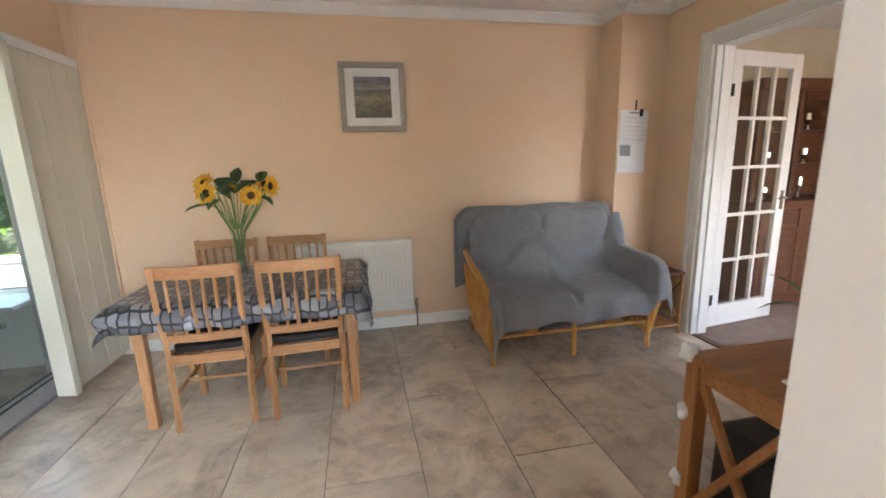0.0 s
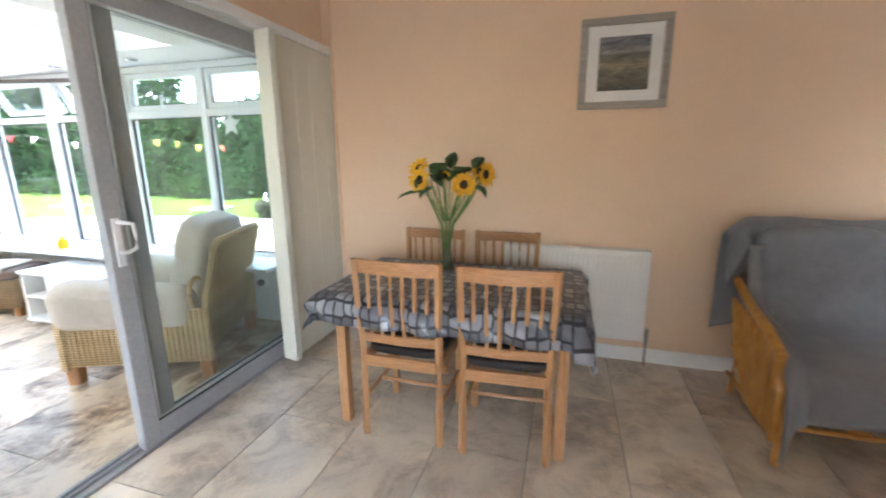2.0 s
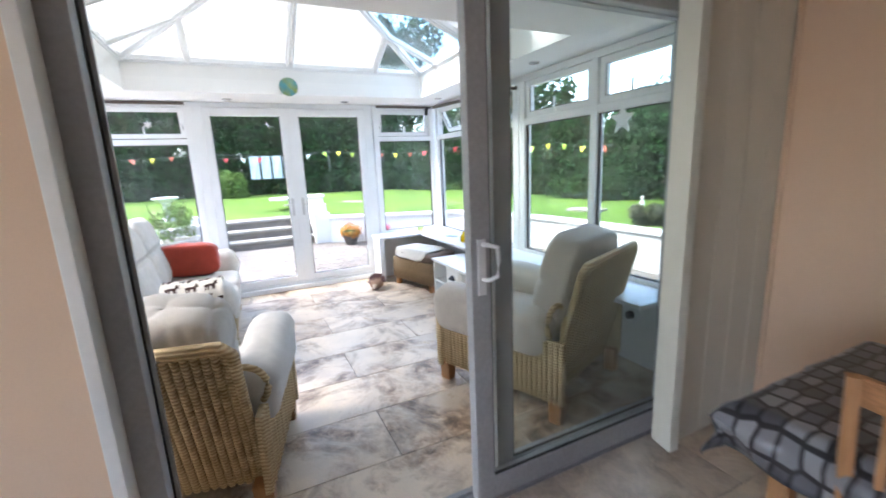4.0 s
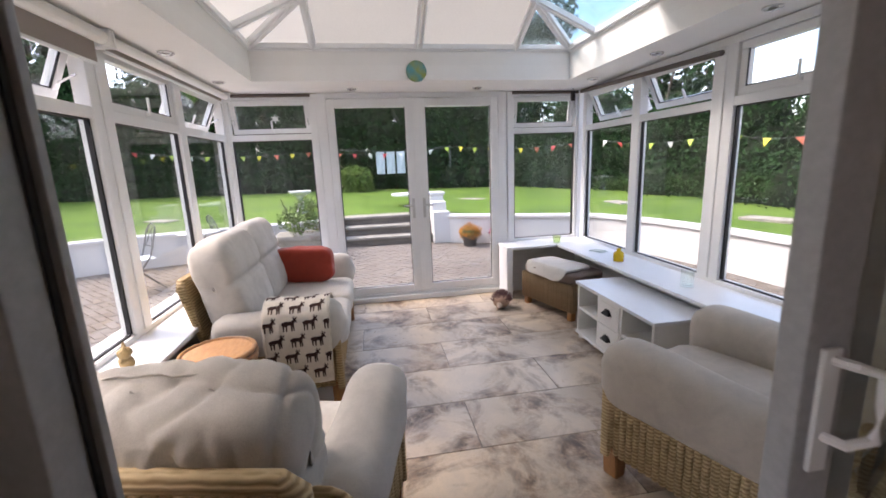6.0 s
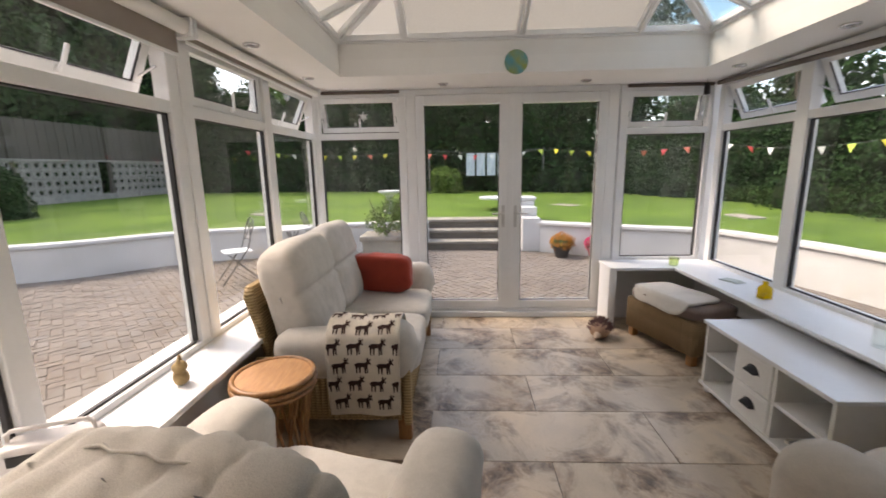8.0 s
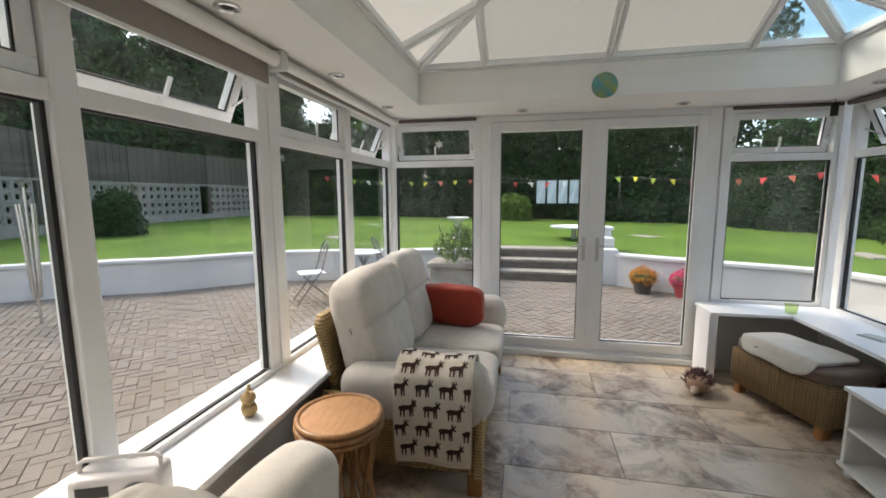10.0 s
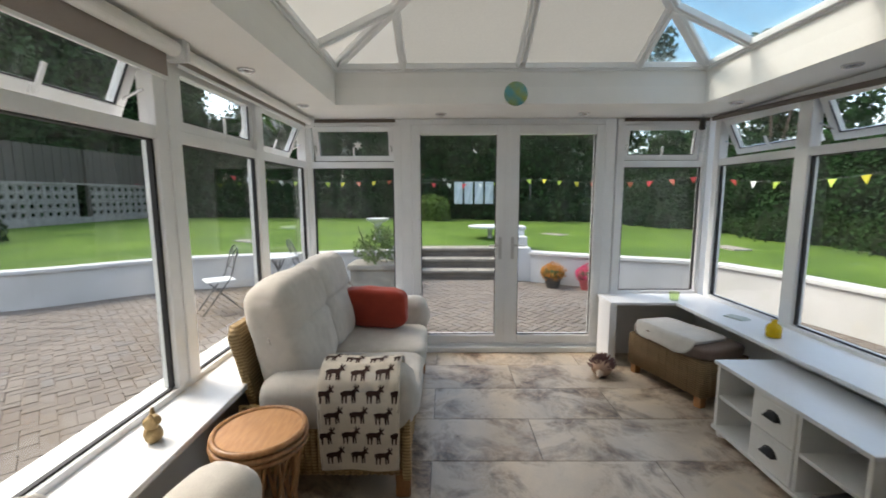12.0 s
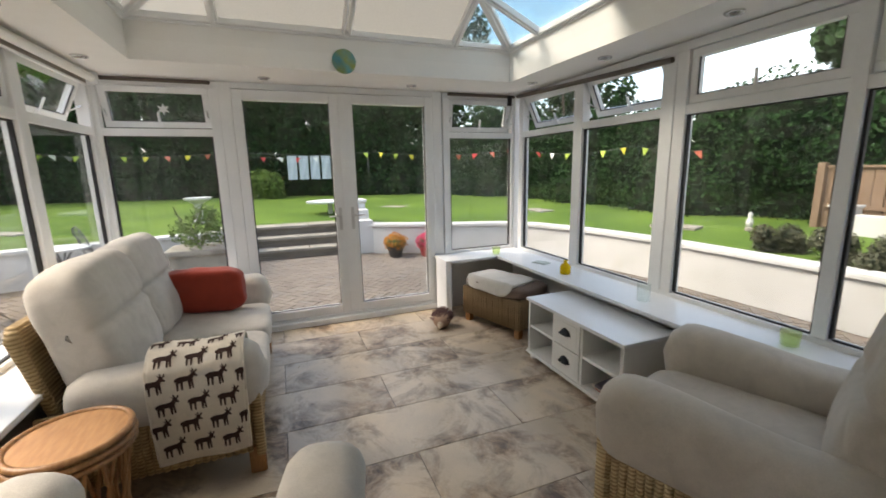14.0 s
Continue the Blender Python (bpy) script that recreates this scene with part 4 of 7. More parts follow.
def sunflowers():
    """A flared glass vase of sunflowers."""
    vx, vy, vz = 0.845, 2.52, 0.7505
    v = thing("flower_vase", "tall flared glass vase of sunflowers on the dining table", "vase", pose(vx, vy, vz))
    outer = [(0.03, 0.0), (0.048, 0.004), (0.040, 0.05), (0.032, 0.12), (0.036, 0.20), (0.052, 0.30), (0.056, 0.32)]
    part("vase_glass", smooth(lathe(outer + [(r - 0.004, z + 0.002) for r, z in outer[::-1][:-1]] + [(0.03, 0.012)], 28)), CLEAR, v, "clear flared glass").visible_shadow = False
    part("water", smooth(lathe([(0.001, 0.014), (0.036, 0.014), (0.034, 0.05), (0.027, 0.12), (0.001, 0.125)], 20)), glassy("cloudy_water", (0.72, 0.80, 0.58), 0.05, 0.25), v).visible_shadow = False
    stem = plain("green_stem", (0.16, 0.25, 0.07), (0.10, 0.17, 0.05), 0.6, 12, 90, 0.1)
    leaf = plain("sunflower_leaf", (0.07, 0.13, 0.04), (0.045, 0.085, 0.025), 0.6, 14, 60, 0.3)
    petal = plain("yellow_petal", (0.86, 0.50, 0.02), (0.75, 0.34, 0.01), 0.6, 20, 80, 0.1)
    seed = plain("brown_seed_head", (0.06, 0.025, 0.01), (0.03, 0.012, 0.006), 0.9, 60, 200, 0.6)
    rnd = random.Random(4)
    heads = [((-0.15, -0.03, 0.545), (-0.35, -0.85, 0.15), 0.062), ((-0.175, 0.03, 0.61), (-0.3, -0.6, 0.6), 0.058), ((0.12, -0.06, 0.52), (0.15, -0.9, 0.1), 0.06), ((0.225, 0.02, 0.575), (0.9, -0.5, 0.1), 0.06), ((0.19, 0.07, 0.585), (0.2, 0.9, 0.2), 0.055), ((-0.03, 0.05, 0.565), (0.1, 0.6, 0.7), 0.05)]
    for at, face, r in heads:
        at, face = Vector(at), Vector(face).normalized()
        part("stem", tube([(rnd.uniform(-0.02, 0.02), rnd.uniform(-0.02, 0.02), 0.02), (at.x * 0.18, at.y * 0.18, 0.28), (at.x * 0.6, at.y * 0.6, 0.42), at - face * 0.012], 0.0065, 7), stem, v)
        m = Matrix.Translation(at) @ face.to_track_quat("Z", "Y").to_matrix().to_4x4()
        fl = part("flower", smooth(lathe([(0.001, -0.012), (r * 0.45, -0.01), (r * 0.5, 0.002), (r * 0.32, 0.012), (0.001, 0.008)], 18, m)), seed, v, "sunflower with yellow petals")
        pets = []
        for ring, cnt, ln in ((0, 15, 1.0), (1, 13, 0.85)):
            for i in range(cnt):
                a = math.tau * (i + 0.5 * ring + rnd.uniform(-0.2, 0.2)) / cnt
                l_ = r * ln * rnd.uniform(0.85, 1.15)
                b = bmesh.new()
                pts = [(r * 0.4, -0.006, 0), (r * 0.4 + l_ * 0.4, -0.012, 0.006), (r * 0.4 + l_ * 0.75, -0.007, 0.004), (r * 0.42 + l_ * 0.8, 0, -0.002), (r * 0.4 + l_ * 0.75, 0.007, 0.004), (r * 0.4 + l_ * 0.4, 0.012, 0.006), (r * 0.4, 0.006, 0)]
                b.faces.new([b.verts.new(p) for p in pts])
                b.transform(m @ Matrix.Translation((0, 0, 0.003 * ring)) @ Matrix.Rotation(a, 4, "Z") @ Matrix.Rotation(rnd.uniform(-0.35, 0.05), 4, "Y"))
                pets.append(b)
        part("petals", join(*pets), petal, fl, "ring of yellow petals")
    for at, ln, dr in (((-0.13, -0.03, 0.47), 0.12, (-0.95, -0.25, -0.25)), ((0.06, -0.03, 0.55), 0.11, (0.5, -0.6, 0.3)), ((-0.06, -0.02, 0.56), 0.12, (0.5, -0.5, 0.4)), ((0.0, 0.0, 0.53), 0.12, (0.8, -0.2, 0.2)), ((0.15, 0.0, 0.51), 0.09, (0.7, -0.3, -0.5)), ((-0.08, 0.0, 0.50), 0.10, (-0.3, -0.7, -0.4)), ((0.08, 0.03, 0.49), 0.1, (0.1, -0.9, -0.1)), ((0.17, 0.02, 0.60), 0.09, (0.4, -0.6, 0.5)), ((-0.11, 0.02, 0.60), 0.09, (0.9, -0.3, 0.2)), ((-0.04, -0.04, 0.53), 0.10, (0.2, -0.9, 0.3)), ((0.03, -0.02, 0.58), 0.10, (-0.6, -0.6, 0.2)), ((0.10, 0.0, 0.56), 0.09, (0.6, -0.6, 0.4)), ((-0.09, -0.03, 0.54), 0.09, (0.7, -0.5, -0.3)), ((0.02, 0.03, 0.60), 0.09, (0.2, -0.3, 0.5)), ((0.14, -0.02, 0.58), 0.08, (-0.7, -0.5, 0.2)), ((-0.13, 0.0, 0.57), 0.08, (-0.3, -0.5, -0.7))):
        ln *= 1.35
        q = Vector(dr).to_track_quat("X", "Z").to_matrix().to_4x4()
        b = bmesh.new()
        sp = [b.verts.new((f * ln, 0, 0.012 * math.sin(f * 3))) for f in (0, 0.25, 0.5, 0.75, 1)]
        lf_ = [b.verts.new((f * ln, w_ * ln, 0.02 * math.sin(f * 3) + 0.008)) for f, w_ in ((0.2, 0.28), (0.5, 0.33), (0.8, 0.15))]
        rt = [b.verts.new((f * ln, -w_ * ln, 0.02 * math.sin(f * 3) + 0.008)) for f, w_ in ((0.2, 0.28), (0.5, 0.33), (0.8, 0.15))]
        for s in (lf_, rt):
            b.faces.new((sp[0], s[0], sp[1]))
            b.faces.new((sp[1], s[0], s[1], sp[2]))
            b.faces.new((sp[2], s[1], s[2], sp[3]))
            b.faces.new((sp[3], s[2], sp[4]))
        b.transform(Matrix.Translation(at) @ q)
        part("leaf", smooth(b), leaf, v)
        part("leaf_stalk", tube([(at[0] * 0.15, at[1] * 0.15, 0.30), (at[0] * 0.6, at[1] * 0.6, 0.42), at], 0.003, 5), stem, v)


sunflowers()


def rattan_settee():
    """Two-seat rattan settee hidden under a grey throw."""
    s = thing("rattan_settee", "golden rattan two-seat settee under a grey throw", "settee")
    xa, xb, ya, yb = 2.53, 3.78, 2.23, 2.90
    for lx in (xa, (xa + xb) / 2, xb):
        part("front_leg", rod((lx, ya, 0), (lx, ya + 0.01, 0.42), 0.020, 0.018), RATTAN, s)
    for lx in (xa + 0.02, xb - 0.02):
        part("back_leg", tube([(lx, yb - 0.02, 0), (lx, yb - 0.04, 0.4), (lx, yb + 0.06, 1.0)], 0.018), RATTAN, s)
    part("front_rail", rod((xa, ya + 0.01, 0.20), (xb, ya + 0.01, 0.20), 0.013), RATTAN, s)
    part("seat_rail", rod((xa, ya + 0.01, 0.30), (xb, ya + 0.01, 0.30), 0.016), RATTAN, s)
    for cx in ((xa * 3 + xb) / 4 - 0.02, (xa + 3 * xb) / 4):
        part("fan_brace", join(*[tube([(cx + dx * 0.5, ya + 0.012, 0.20), (cx + dx * 0.7, ya + 0.012, 0.235), (cx + dx * 1.8, ya + 0.012, 0.30)], 0.009, 6) for dx in (-0.06, -0.03, 0, 0.03, 0.06)]), RATTAN, s)
    part("seat_base", box(xa, xb, ya + 0.03, yb - 0.03, 0.29, 0.32, 0.01), RATTAN, s)
    for lx, sg in ((xa, -1), (xb, 1)):
        pts = [(lx + sg * 0.02, ya + 0.02, 0.12), (lx + sg * 0.05, ya - 0.03, 0.40), (lx + sg * 0.06, ya - 0.02, 0.56), (lx + sg * 0.07, ya + 0.12, 0.63), (lx + sg * 0.06, ya + 0.35, 0.66), (lx + sg * 0.04, yb - 0.05, 0.72)]
        part("arm_rail", tube(pts, 0.024, 8), RATTAN, s)
        for k in range(8):
            part("arm_rod", tube([(lx + sg * 0.02, ya + 0.05 + 0.04 * k, 0.12), (lx + sg * (0.055 + 0.01 * math.sin(k)), ya + 0.02 + 0.06 * k, 0.36), (lx + sg * 0.065, ya + 0.02 + 0.075 * k, 0.58 + 0.008 * k)], 0.014, 6), RATTAN, s)
        part("side_rail", join(rod((lx, ya, 0.12), (lx, yb, 0.12), 0.013), rod((lx, ya, 0.30), (lx, yb, 0.30), 0.014)), RATTAN, s)
    # the throw: one sheet over back, seat and arms
    b = bmesh.new()
    nu, nv = 84, 76
    prof = [(2.975, 0.42), (2.99, 0.80), (2.98, 1.05), (2.93, 1.085), (2.87, 1.05), (2.80, 0.78), (2.74, 0.56), (2.68, 0.50), (2.45, 0.485), (2.28, 0.475), (2.215, 0.44), (2.195, 0.36), (2.19, 0.27)]
    lens = [0]
    for (a0, z0), (a1, z1) in zip(prof, prof[1:]):
        lens.append(lens[-1] + math.hypot(a1 - a0, z1 - z0))
    rows = []
    for j in range(nv + 1):
        L = lens[-1] * j / nv
        k = max(i for i in range(len(lens) - 1) if lens[i] <= L + 1e-9)
        f = (L - lens[k]) / (lens[k + 1] - lens[k])
        py = prof[k][0] + f * (prof[k + 1][0] - prof[k][0])
        pz = prof[k][1] + f * (prof[k + 1][1] - prof[k][1])
        row = []
        for i in range(nu + 1):
            u = i / nu
            px = 2.40 + 1.52 * u
            z, y = pz, py
            seat = j / nv
            edge = max(0, (0.10 - u) / 0.10, (u - 0.90) / 0.10)
            if seat < 0.52:
                z -= 0.10 * edge ** 2 if seat > 0.25 else 0.06 * edge
                y += 0.03 * edge
                px += (0.015 + 0.05 * (0.5 - abs(u - 0.5)) * 0) * (1 if u < 0.5 else -1) * edge * 2
            else:
                arm = max(0.0, (0.13 - u) / 0.13) if u < 0.5 else max(0.0, (u - 0.87) / 0.13)
                up = min(1.0, arm / 0.4)
                up = up * up * (3 - 2 * up)
                front = max(0.0, (seat - 0.86) / 0.14)
                if u > 0.5:
                    z += 0.225 * up * (1 - 0.35 * front) - 0.55 * max(0, arm - 0.72)
                    y -= 0.05 * up * min(1, front * 4)
                else:
                    px += 0.105 * arm
                    z += 0.13 * up * max(0.0, 1 - 1.2 * front) * (1.3 - seat) / 0.6 - 0.24 * arm * arm * front
                    y -= 0.03 * arm * front + 0.012 * math.sin(arm * 9) * front
                # the dip between the two seat cushions
                z -= 0.035 * math.exp(-((u - 0.515) / 0.018) ** 2) * (1 if seat < 0.93 else 0.5)
                y += 0.02 * math.exp(-((u - 0.515) / 0.02) ** 2) if seat > 0.85 else 0
            if 0.3 < seat < 0.62:
                # slack folds hung across the back
                d_ = abs((u - 0.33) * 1.6 - (0.56 - seat) * 1.7)
                y -= 0.022 * math.exp(-(d_ / 0.05) ** 2)
                d2 = abs((0.62 - u) * 1.3 - (0.60 - seat) * 1.6)
                y -= 0.020 * math.exp(-(d2 / 0.05) ** 2)
                d3 = abs(u - 0.14 - (0.6 - seat) * 0.5)
                y -= 0.018 * math.exp(-(d3 / 0.03) ** 2)
            w = noise.noise(Vector((px * 3.2, seat * 9, 1.0))) * 0.016 + noise.noise(Vector((px * 9, seat * 20, 5.0))) * 0.005
            if seat > 0.92:
                z += 0.018 * math.sin(px * 11) * (seat - 0.92) / 0.08
                y += 0.014 * math.sin(px * 21 + 1)
            row.append(b.verts.new((px, y - abs(w) * (1 if seat < 0.5 else 0.4), z + w)))
        rows.append(row)
    for j in range(nv):
        for i in range(nu):
            b.faces.new((rows[j][i], rows[j][i + 1], rows[j + 1][i + 1], rows[j + 1][i])).smooth = True
    bmesh.ops.recalc_face_normals(b, faces=b.faces[:])
    ob = solo("throw", b, GREY_THROW, "grey knitted throw covering the rattan settee", "throw")
    so = ob.modifiers.new("thickness", "SOLIDIFY")
    so.thickness = 0.006
    for xa in (2.55, 3.17):
        part("cushion", pillow(xa, xa + 0.59, 2.26, 2.80, 0.31, 0.462, 5, 8), GREY_THROW, s)
        part("back_cushion", pillow(xa - 0.02, xa + 0.61, 2.79, 2.95, 0.42, 1.05, 5, 8), GREY_THROW, s)


rattan_settee()

st = thing("bamboo_side_table", "dark bamboo side table beside the settee", "side table", pose(4.04, 2.52, 0))
part("tabletop", box(-0.16, 0.16, -0.16, 0.16, 0.50, 0.53, 0.008), DARK_WOOD, st)
part("lower_shelf", box(-0.15, 0.15, -0.15, 0.15, 0.06, 0.08, 0.005), BAMBOO, st)
for lx in (-0.145, 0.145):
    for ly in (-0.145, 0.145):
        part("leg", rod((lx, ly, 0), (lx, ly, 0.50), 0.014), BAMBOO, st)
    part("side_brace", join(rod((lx, -0.145, 0.10), (lx, 0.145, 0.46), 0.008), rod((lx, 0.145, 0.10), (lx, -0.145, 0.46), 0.008)), BAMBOO, st)

cal = thing("wall_calendar", "two-page wall calendar hung on the pilaster", "calendar", pose(3.985, 2.838, 1.55, 0, 1.5, 0))
paper = plain("calendar_paper", (0.80, 0.79, 0.80), (0.74, 0.73, 0.75), 0.8, 6, 80, 0.05)
part("upper_page", box(-0.14, 0.125, -0.006, -0.002, 0.02, 0.29, 0.001), paper, cal)
part("lower_page", box(-0.15, 0.11, -0.014, -0.008, -0.23, 0.03, 0.001, pose(0, 0, 0, -4, 0, 0)), paper, cal)
ink = plain("grey_print", (0.30, 0.30, 0.33), None, 0.9)
part("printed_rows", join(*[box(-0.09, 0.09, -0.0075, -0.006, 0.05 + 0.035 * i, 0.052 + 0.035 * i, 0) for i in range(6)], box(-0.06, 0.06, -0.0075, -0.006, 0.262, 0.275, 0)), ink, cal, "faint grey printed rows")
part("photograph", box(-0.13, -0.03, -0.016, -0.0145, -0.09, 0.0, 0, pose(0, 0, 0, -4, 0, 0)), ink, cal, "small grey photograph")
part("clip", join(box(0.04, 0.07, -0.012, -0.002, 0.24, 0.30, 0.002), rod((0.0, -0.006, 0.29), (0.0, -0.006, 0.37), 0.006)), IRON, cal, "black clip and peg")


def console():
    """Pine console with a crossed brace at its end, in front of the wall end."""
    c = thing("console_table", "honey pine console table with crossed end braces", "console table")
    xa, xb, ya, yb, h = 2.76, 3.75, 0.335, 0.755, 0.75
    part("tabletop", box(xa, xb, ya, yb, h - 0.03, h, 0.006), PINE, c)
    for lx in (xa + 0.03, xb - 0.03):
        for ly in (ya + 0.03, yb - 0.03):
            part("leg", box(lx - 0.028, lx + 0.028, ly - 0.028, ly + 0.028, 0, h - 0.03, 0.004), PINE_Z, c)
    part("end_rail", box(xa + 0.01, xa + 0.045, ya + 0.06, yb - 0.06, h - 0.085, h - 0.03, 0.003), PINE, c)
    part("end_rail", box(xa + 0.01, xa + 0.045, ya + 0.06, yb - 0.06, 0.10, 0.15, 0.003), PINE, c)
    part("front_rail", box(xa + 0.06, xb - 0.06, yb - 0.05, yb - 0.015, h - 0.085, h - 0.03, 0.003), PINE, c)
    part("shelf", box(xa + 0.02, xb - 0.02, ya + 0.02, yb - 0.02, 0.15, 0.17, 0.003), PINE, c)
    for a, b_ in (((ya + 0.05, 0.14), (yb - 0.05, h - 0.08)), ((yb - 0.05, 0.14), (ya + 0.05, h - 0.08))):
        d_ = Vector((0, b_[0] - a[0], b_[1] - a[1]))
        m = Matrix.Translation((xa + 0.028, a[0], a[1])) @ d_.to_track_quat("Z", "X").to_matrix().to_4x4()
        part("brace", box(-0.014, 0.014, -0.012, 0.012, 0, d_.length, 0.002, m), PINE_Z, c)
    tape = plain("torn_white_foam", (0.78, 0.77, 0.74), None, 0.9, 30, 150, 0.4)
    for zz in (0.75, 0.52, 0.24):
        part("torn_label", pillow(xa - 0.02, xa + 0.03, yb - 0.03, yb + 0.012, zz - 0.03, zz + 0.035, 2.5, 6, 0.012, 40, None, zz), tape, c, "torn remains of white corner padding")


console()
solo("storage_box", box(2.85, 3.5, 0.40, 0.69, 0.171, 0.50, 0.02), BLACK, "dark storage box on the console shelf", "box")
pot = thing("plant_pot", "red plastic pot with a green leafy plant on the console", "potted plant", pose(2.985, 0.43, 0.7585))
part("pot", lathe([(0.06, 0), (0.065, 0.0), (0.085, 0.14), (0.09, 0.14), (0.09, 0.165), (0.078, 0.165), (0.07, 0.13), (0.02, 0.128)], 24), plain("red_plastic", (0.30, 0.035, 0.03), None, 0.4), pot)
lm = plain("strap_leaf", (0.10, 0.22, 0.05), (0.06, 0.14, 0.03), 0.5, 8, 60, 0.2)
for k in range(9):
    a = k * 2.4
    b = bmesh.new()
    prev = None
    for i in range(8):
        f = i / 7
        r = 0.015 + 0.20 * f
        z = 0.13 + 0.34 * f - 0.20 * f * f * (1 + 0.4 * math.sin(k))
        w = 0.017 * (1 - f) ** 0.5 + 0.001
        l_ = b.verts.new((r * math.cos(a) - w * math.sin(a), r * math.sin(a) + w * math.cos(a), z + 0.004))
        r_ = b.verts.new((r * math.cos(a) + w * math.sin(a), r * math.sin(a) - w * math.cos(a), z + 0.004))
        if prev:
            b.faces.new((prev[0], l_, r_, prev[1]))
        prev = (l_, r_)
    part("leaf", smooth(b), lm, pot)
solo("paper_pad", box(2.875, 3.09, 0.345, 0.505, 0.7505, 0.758, 0.001, None), paper, "white paper pad under the plant pot", "paper")

# display dresser in the next room
dr = thing("display_dresser", "dark mahogany display dresser with glazed top", "dresser", pose(5.22, 2.72, 0.005))
part("base_cabinet", join(box(0, 1.4, 0, 0.44, 0.06, 0.98, 0.006), box(-0.02, 1.42, -0.02, 0.44, 0.98, 1.01, 0.008), box(-0.015, 1.415, -0.015, 0.44, 0, 0.08, 0.006)), DARK_WOOD, dr)
for i in range(3):
    dd = part("drawer", box(0.05 + i * 0.44, 0.46 + i * 0.44, -0.016, 0, 0.76, 0.94, 0.006), DARK_WOOD, dr)
    part("knob", lathe([(0.004, 0), (0.016, 0.006), (0.014, 0.02), (0.002, 0.022)], 12, Matrix.Translation((0.255 + i * 0.44, -0.016, 0.85)) @ Matrix.Rotation(math.pi / 2, 4, "X")), CHROME, dd)
    part("cupboard_door", join(box(0.05 + i * 0.44, 0.46 + i * 0.44, -0.014, 0, 0.12, 0.72, 0.006), box(0.11 + i * 0.44, 0.40 + i * 0.44, -0.02, -0.014, 0.18, 0.66, 0.005)), DARK_WOOD, dr)
part("hutch", join(box(0, 0.05, 0.08, 0.44, 1.01, 2.05, 0.005), box(1.35, 1.4, 0.08, 0.44, 1.01, 2.05, 0.005), box(0.44, 0.49, 0.08, 0.12, 1.01, 2.0, 0.005), box(0.91, 0.96, 0.08, 0.12, 1.01, 2.0, 0.005), box(0.05, 1.35, 0.42, 0.44, 1.01, 2.0, 0), box(-0.03, 1.43, 0.04, 0.44, 2.0, 2.1, 0.01)), DARK_WOOD, dr)
for zz in (1.33, 1.65):
    part("shelf", box(0.05, 1.35, 0.13, 0.42, zz, zz + 0.015, 0.002), DARK_WOOD, dr)
for i in range(3):
    part("arched_frame", prism([(0.05 + i * 0.455, 2.0), (0.05 + i * 0.455, 1.80)] + [(0.05 + i * 0.455 + 0.39 * (0.5 - 0.5 * math.cos(math.pi * k / 10)), 1.80 + 0.13 * math.sin(math.pi * k / 10)) for k in range(1, 10)] + [(0.44 + i * 0.455, 1.80), (0.44 + i * 0.455, 2.0)], 0.085, 0.115, "y"), DARK_WOOD, dr)
silver = plain("bright_silver", (0.7, 0.7, 0.68), None, 0.15, 6, 60, 0, 1.0)
rnd = random.Random(8)
for zz in (1.011, 1.346, 1.666):
    for i in range(6):
        hh = rnd.uniform(0.10, 0.2)
        r = rnd.uniform(0.025, 0.045)
        solo("ornament", lathe([(r * 0.8, 0), (r * 0.7, 0.01), (r * 0.25, hh * 0.3), (r, hh * 0.6), (r * 0.9, hh), (r * 0.5, hh)], 14), silver if i % 2 else CLEAR, "small bright ornament standing in the dresser", "ornament", pose(5.34 + i * 0.21, 2.96, zz + 0.006), "ornaments in the dresser")

lampm = plain("frosted_shade", (0.30, 0.30, 0.30), (0.22, 0.22, 0.22), 0.4, 6, 60, 0.02)
fl = thing("ceiling_lamp", "round grey flush ceiling lamp, unlit", "ceiling lamp", pose(2.10, 2.60, CEIL))
part("base", lathe([(0.10, 0.0), (0.10, -0.03), (0.09, -0.04), (0.02, -0.04)], 28), CHROME, fl)
part("shade", smooth(lathe([(0.14, -0.03), (0.16, -0.05), (0.15, -0.08), (0.10, -0.105), (0.01, -0.115)], 28)), lampm, fl)


# ---- conservatory seating ----
ORIGIN = SEATING
RIBS = {}


def ribbed(name, w, h, m, material, parent, label, pitch=0.03):
    """A wicker panel: w along x, h up, with upright ribs standing proud towards -y."""
    backing = box(0, w, 0, 0.018, 0, h, 0.002)
    backing.transform(m)
    panel = part(name, backing, material, parent, label)
    n = max(2, int(w / pitch))
    key = (round(w / n, 4), round(h, 3), material.name)
    if key not in RIBS:
        RIBS[key] = mesh_of("rib", smooth(rod((0, 0, 0.004), (0, 0, h - 0.004), w / n * 0.46, seg=8)), material)
    for i in range(n):
        rib = new("rib", RIBS[key])
        rib.parent = panel
        rib.matrix_basis = m @ Matrix.Translation((w * (i + 0.5) / n, 0.002 * math.sin(i * 2.3), 0))
    return panel


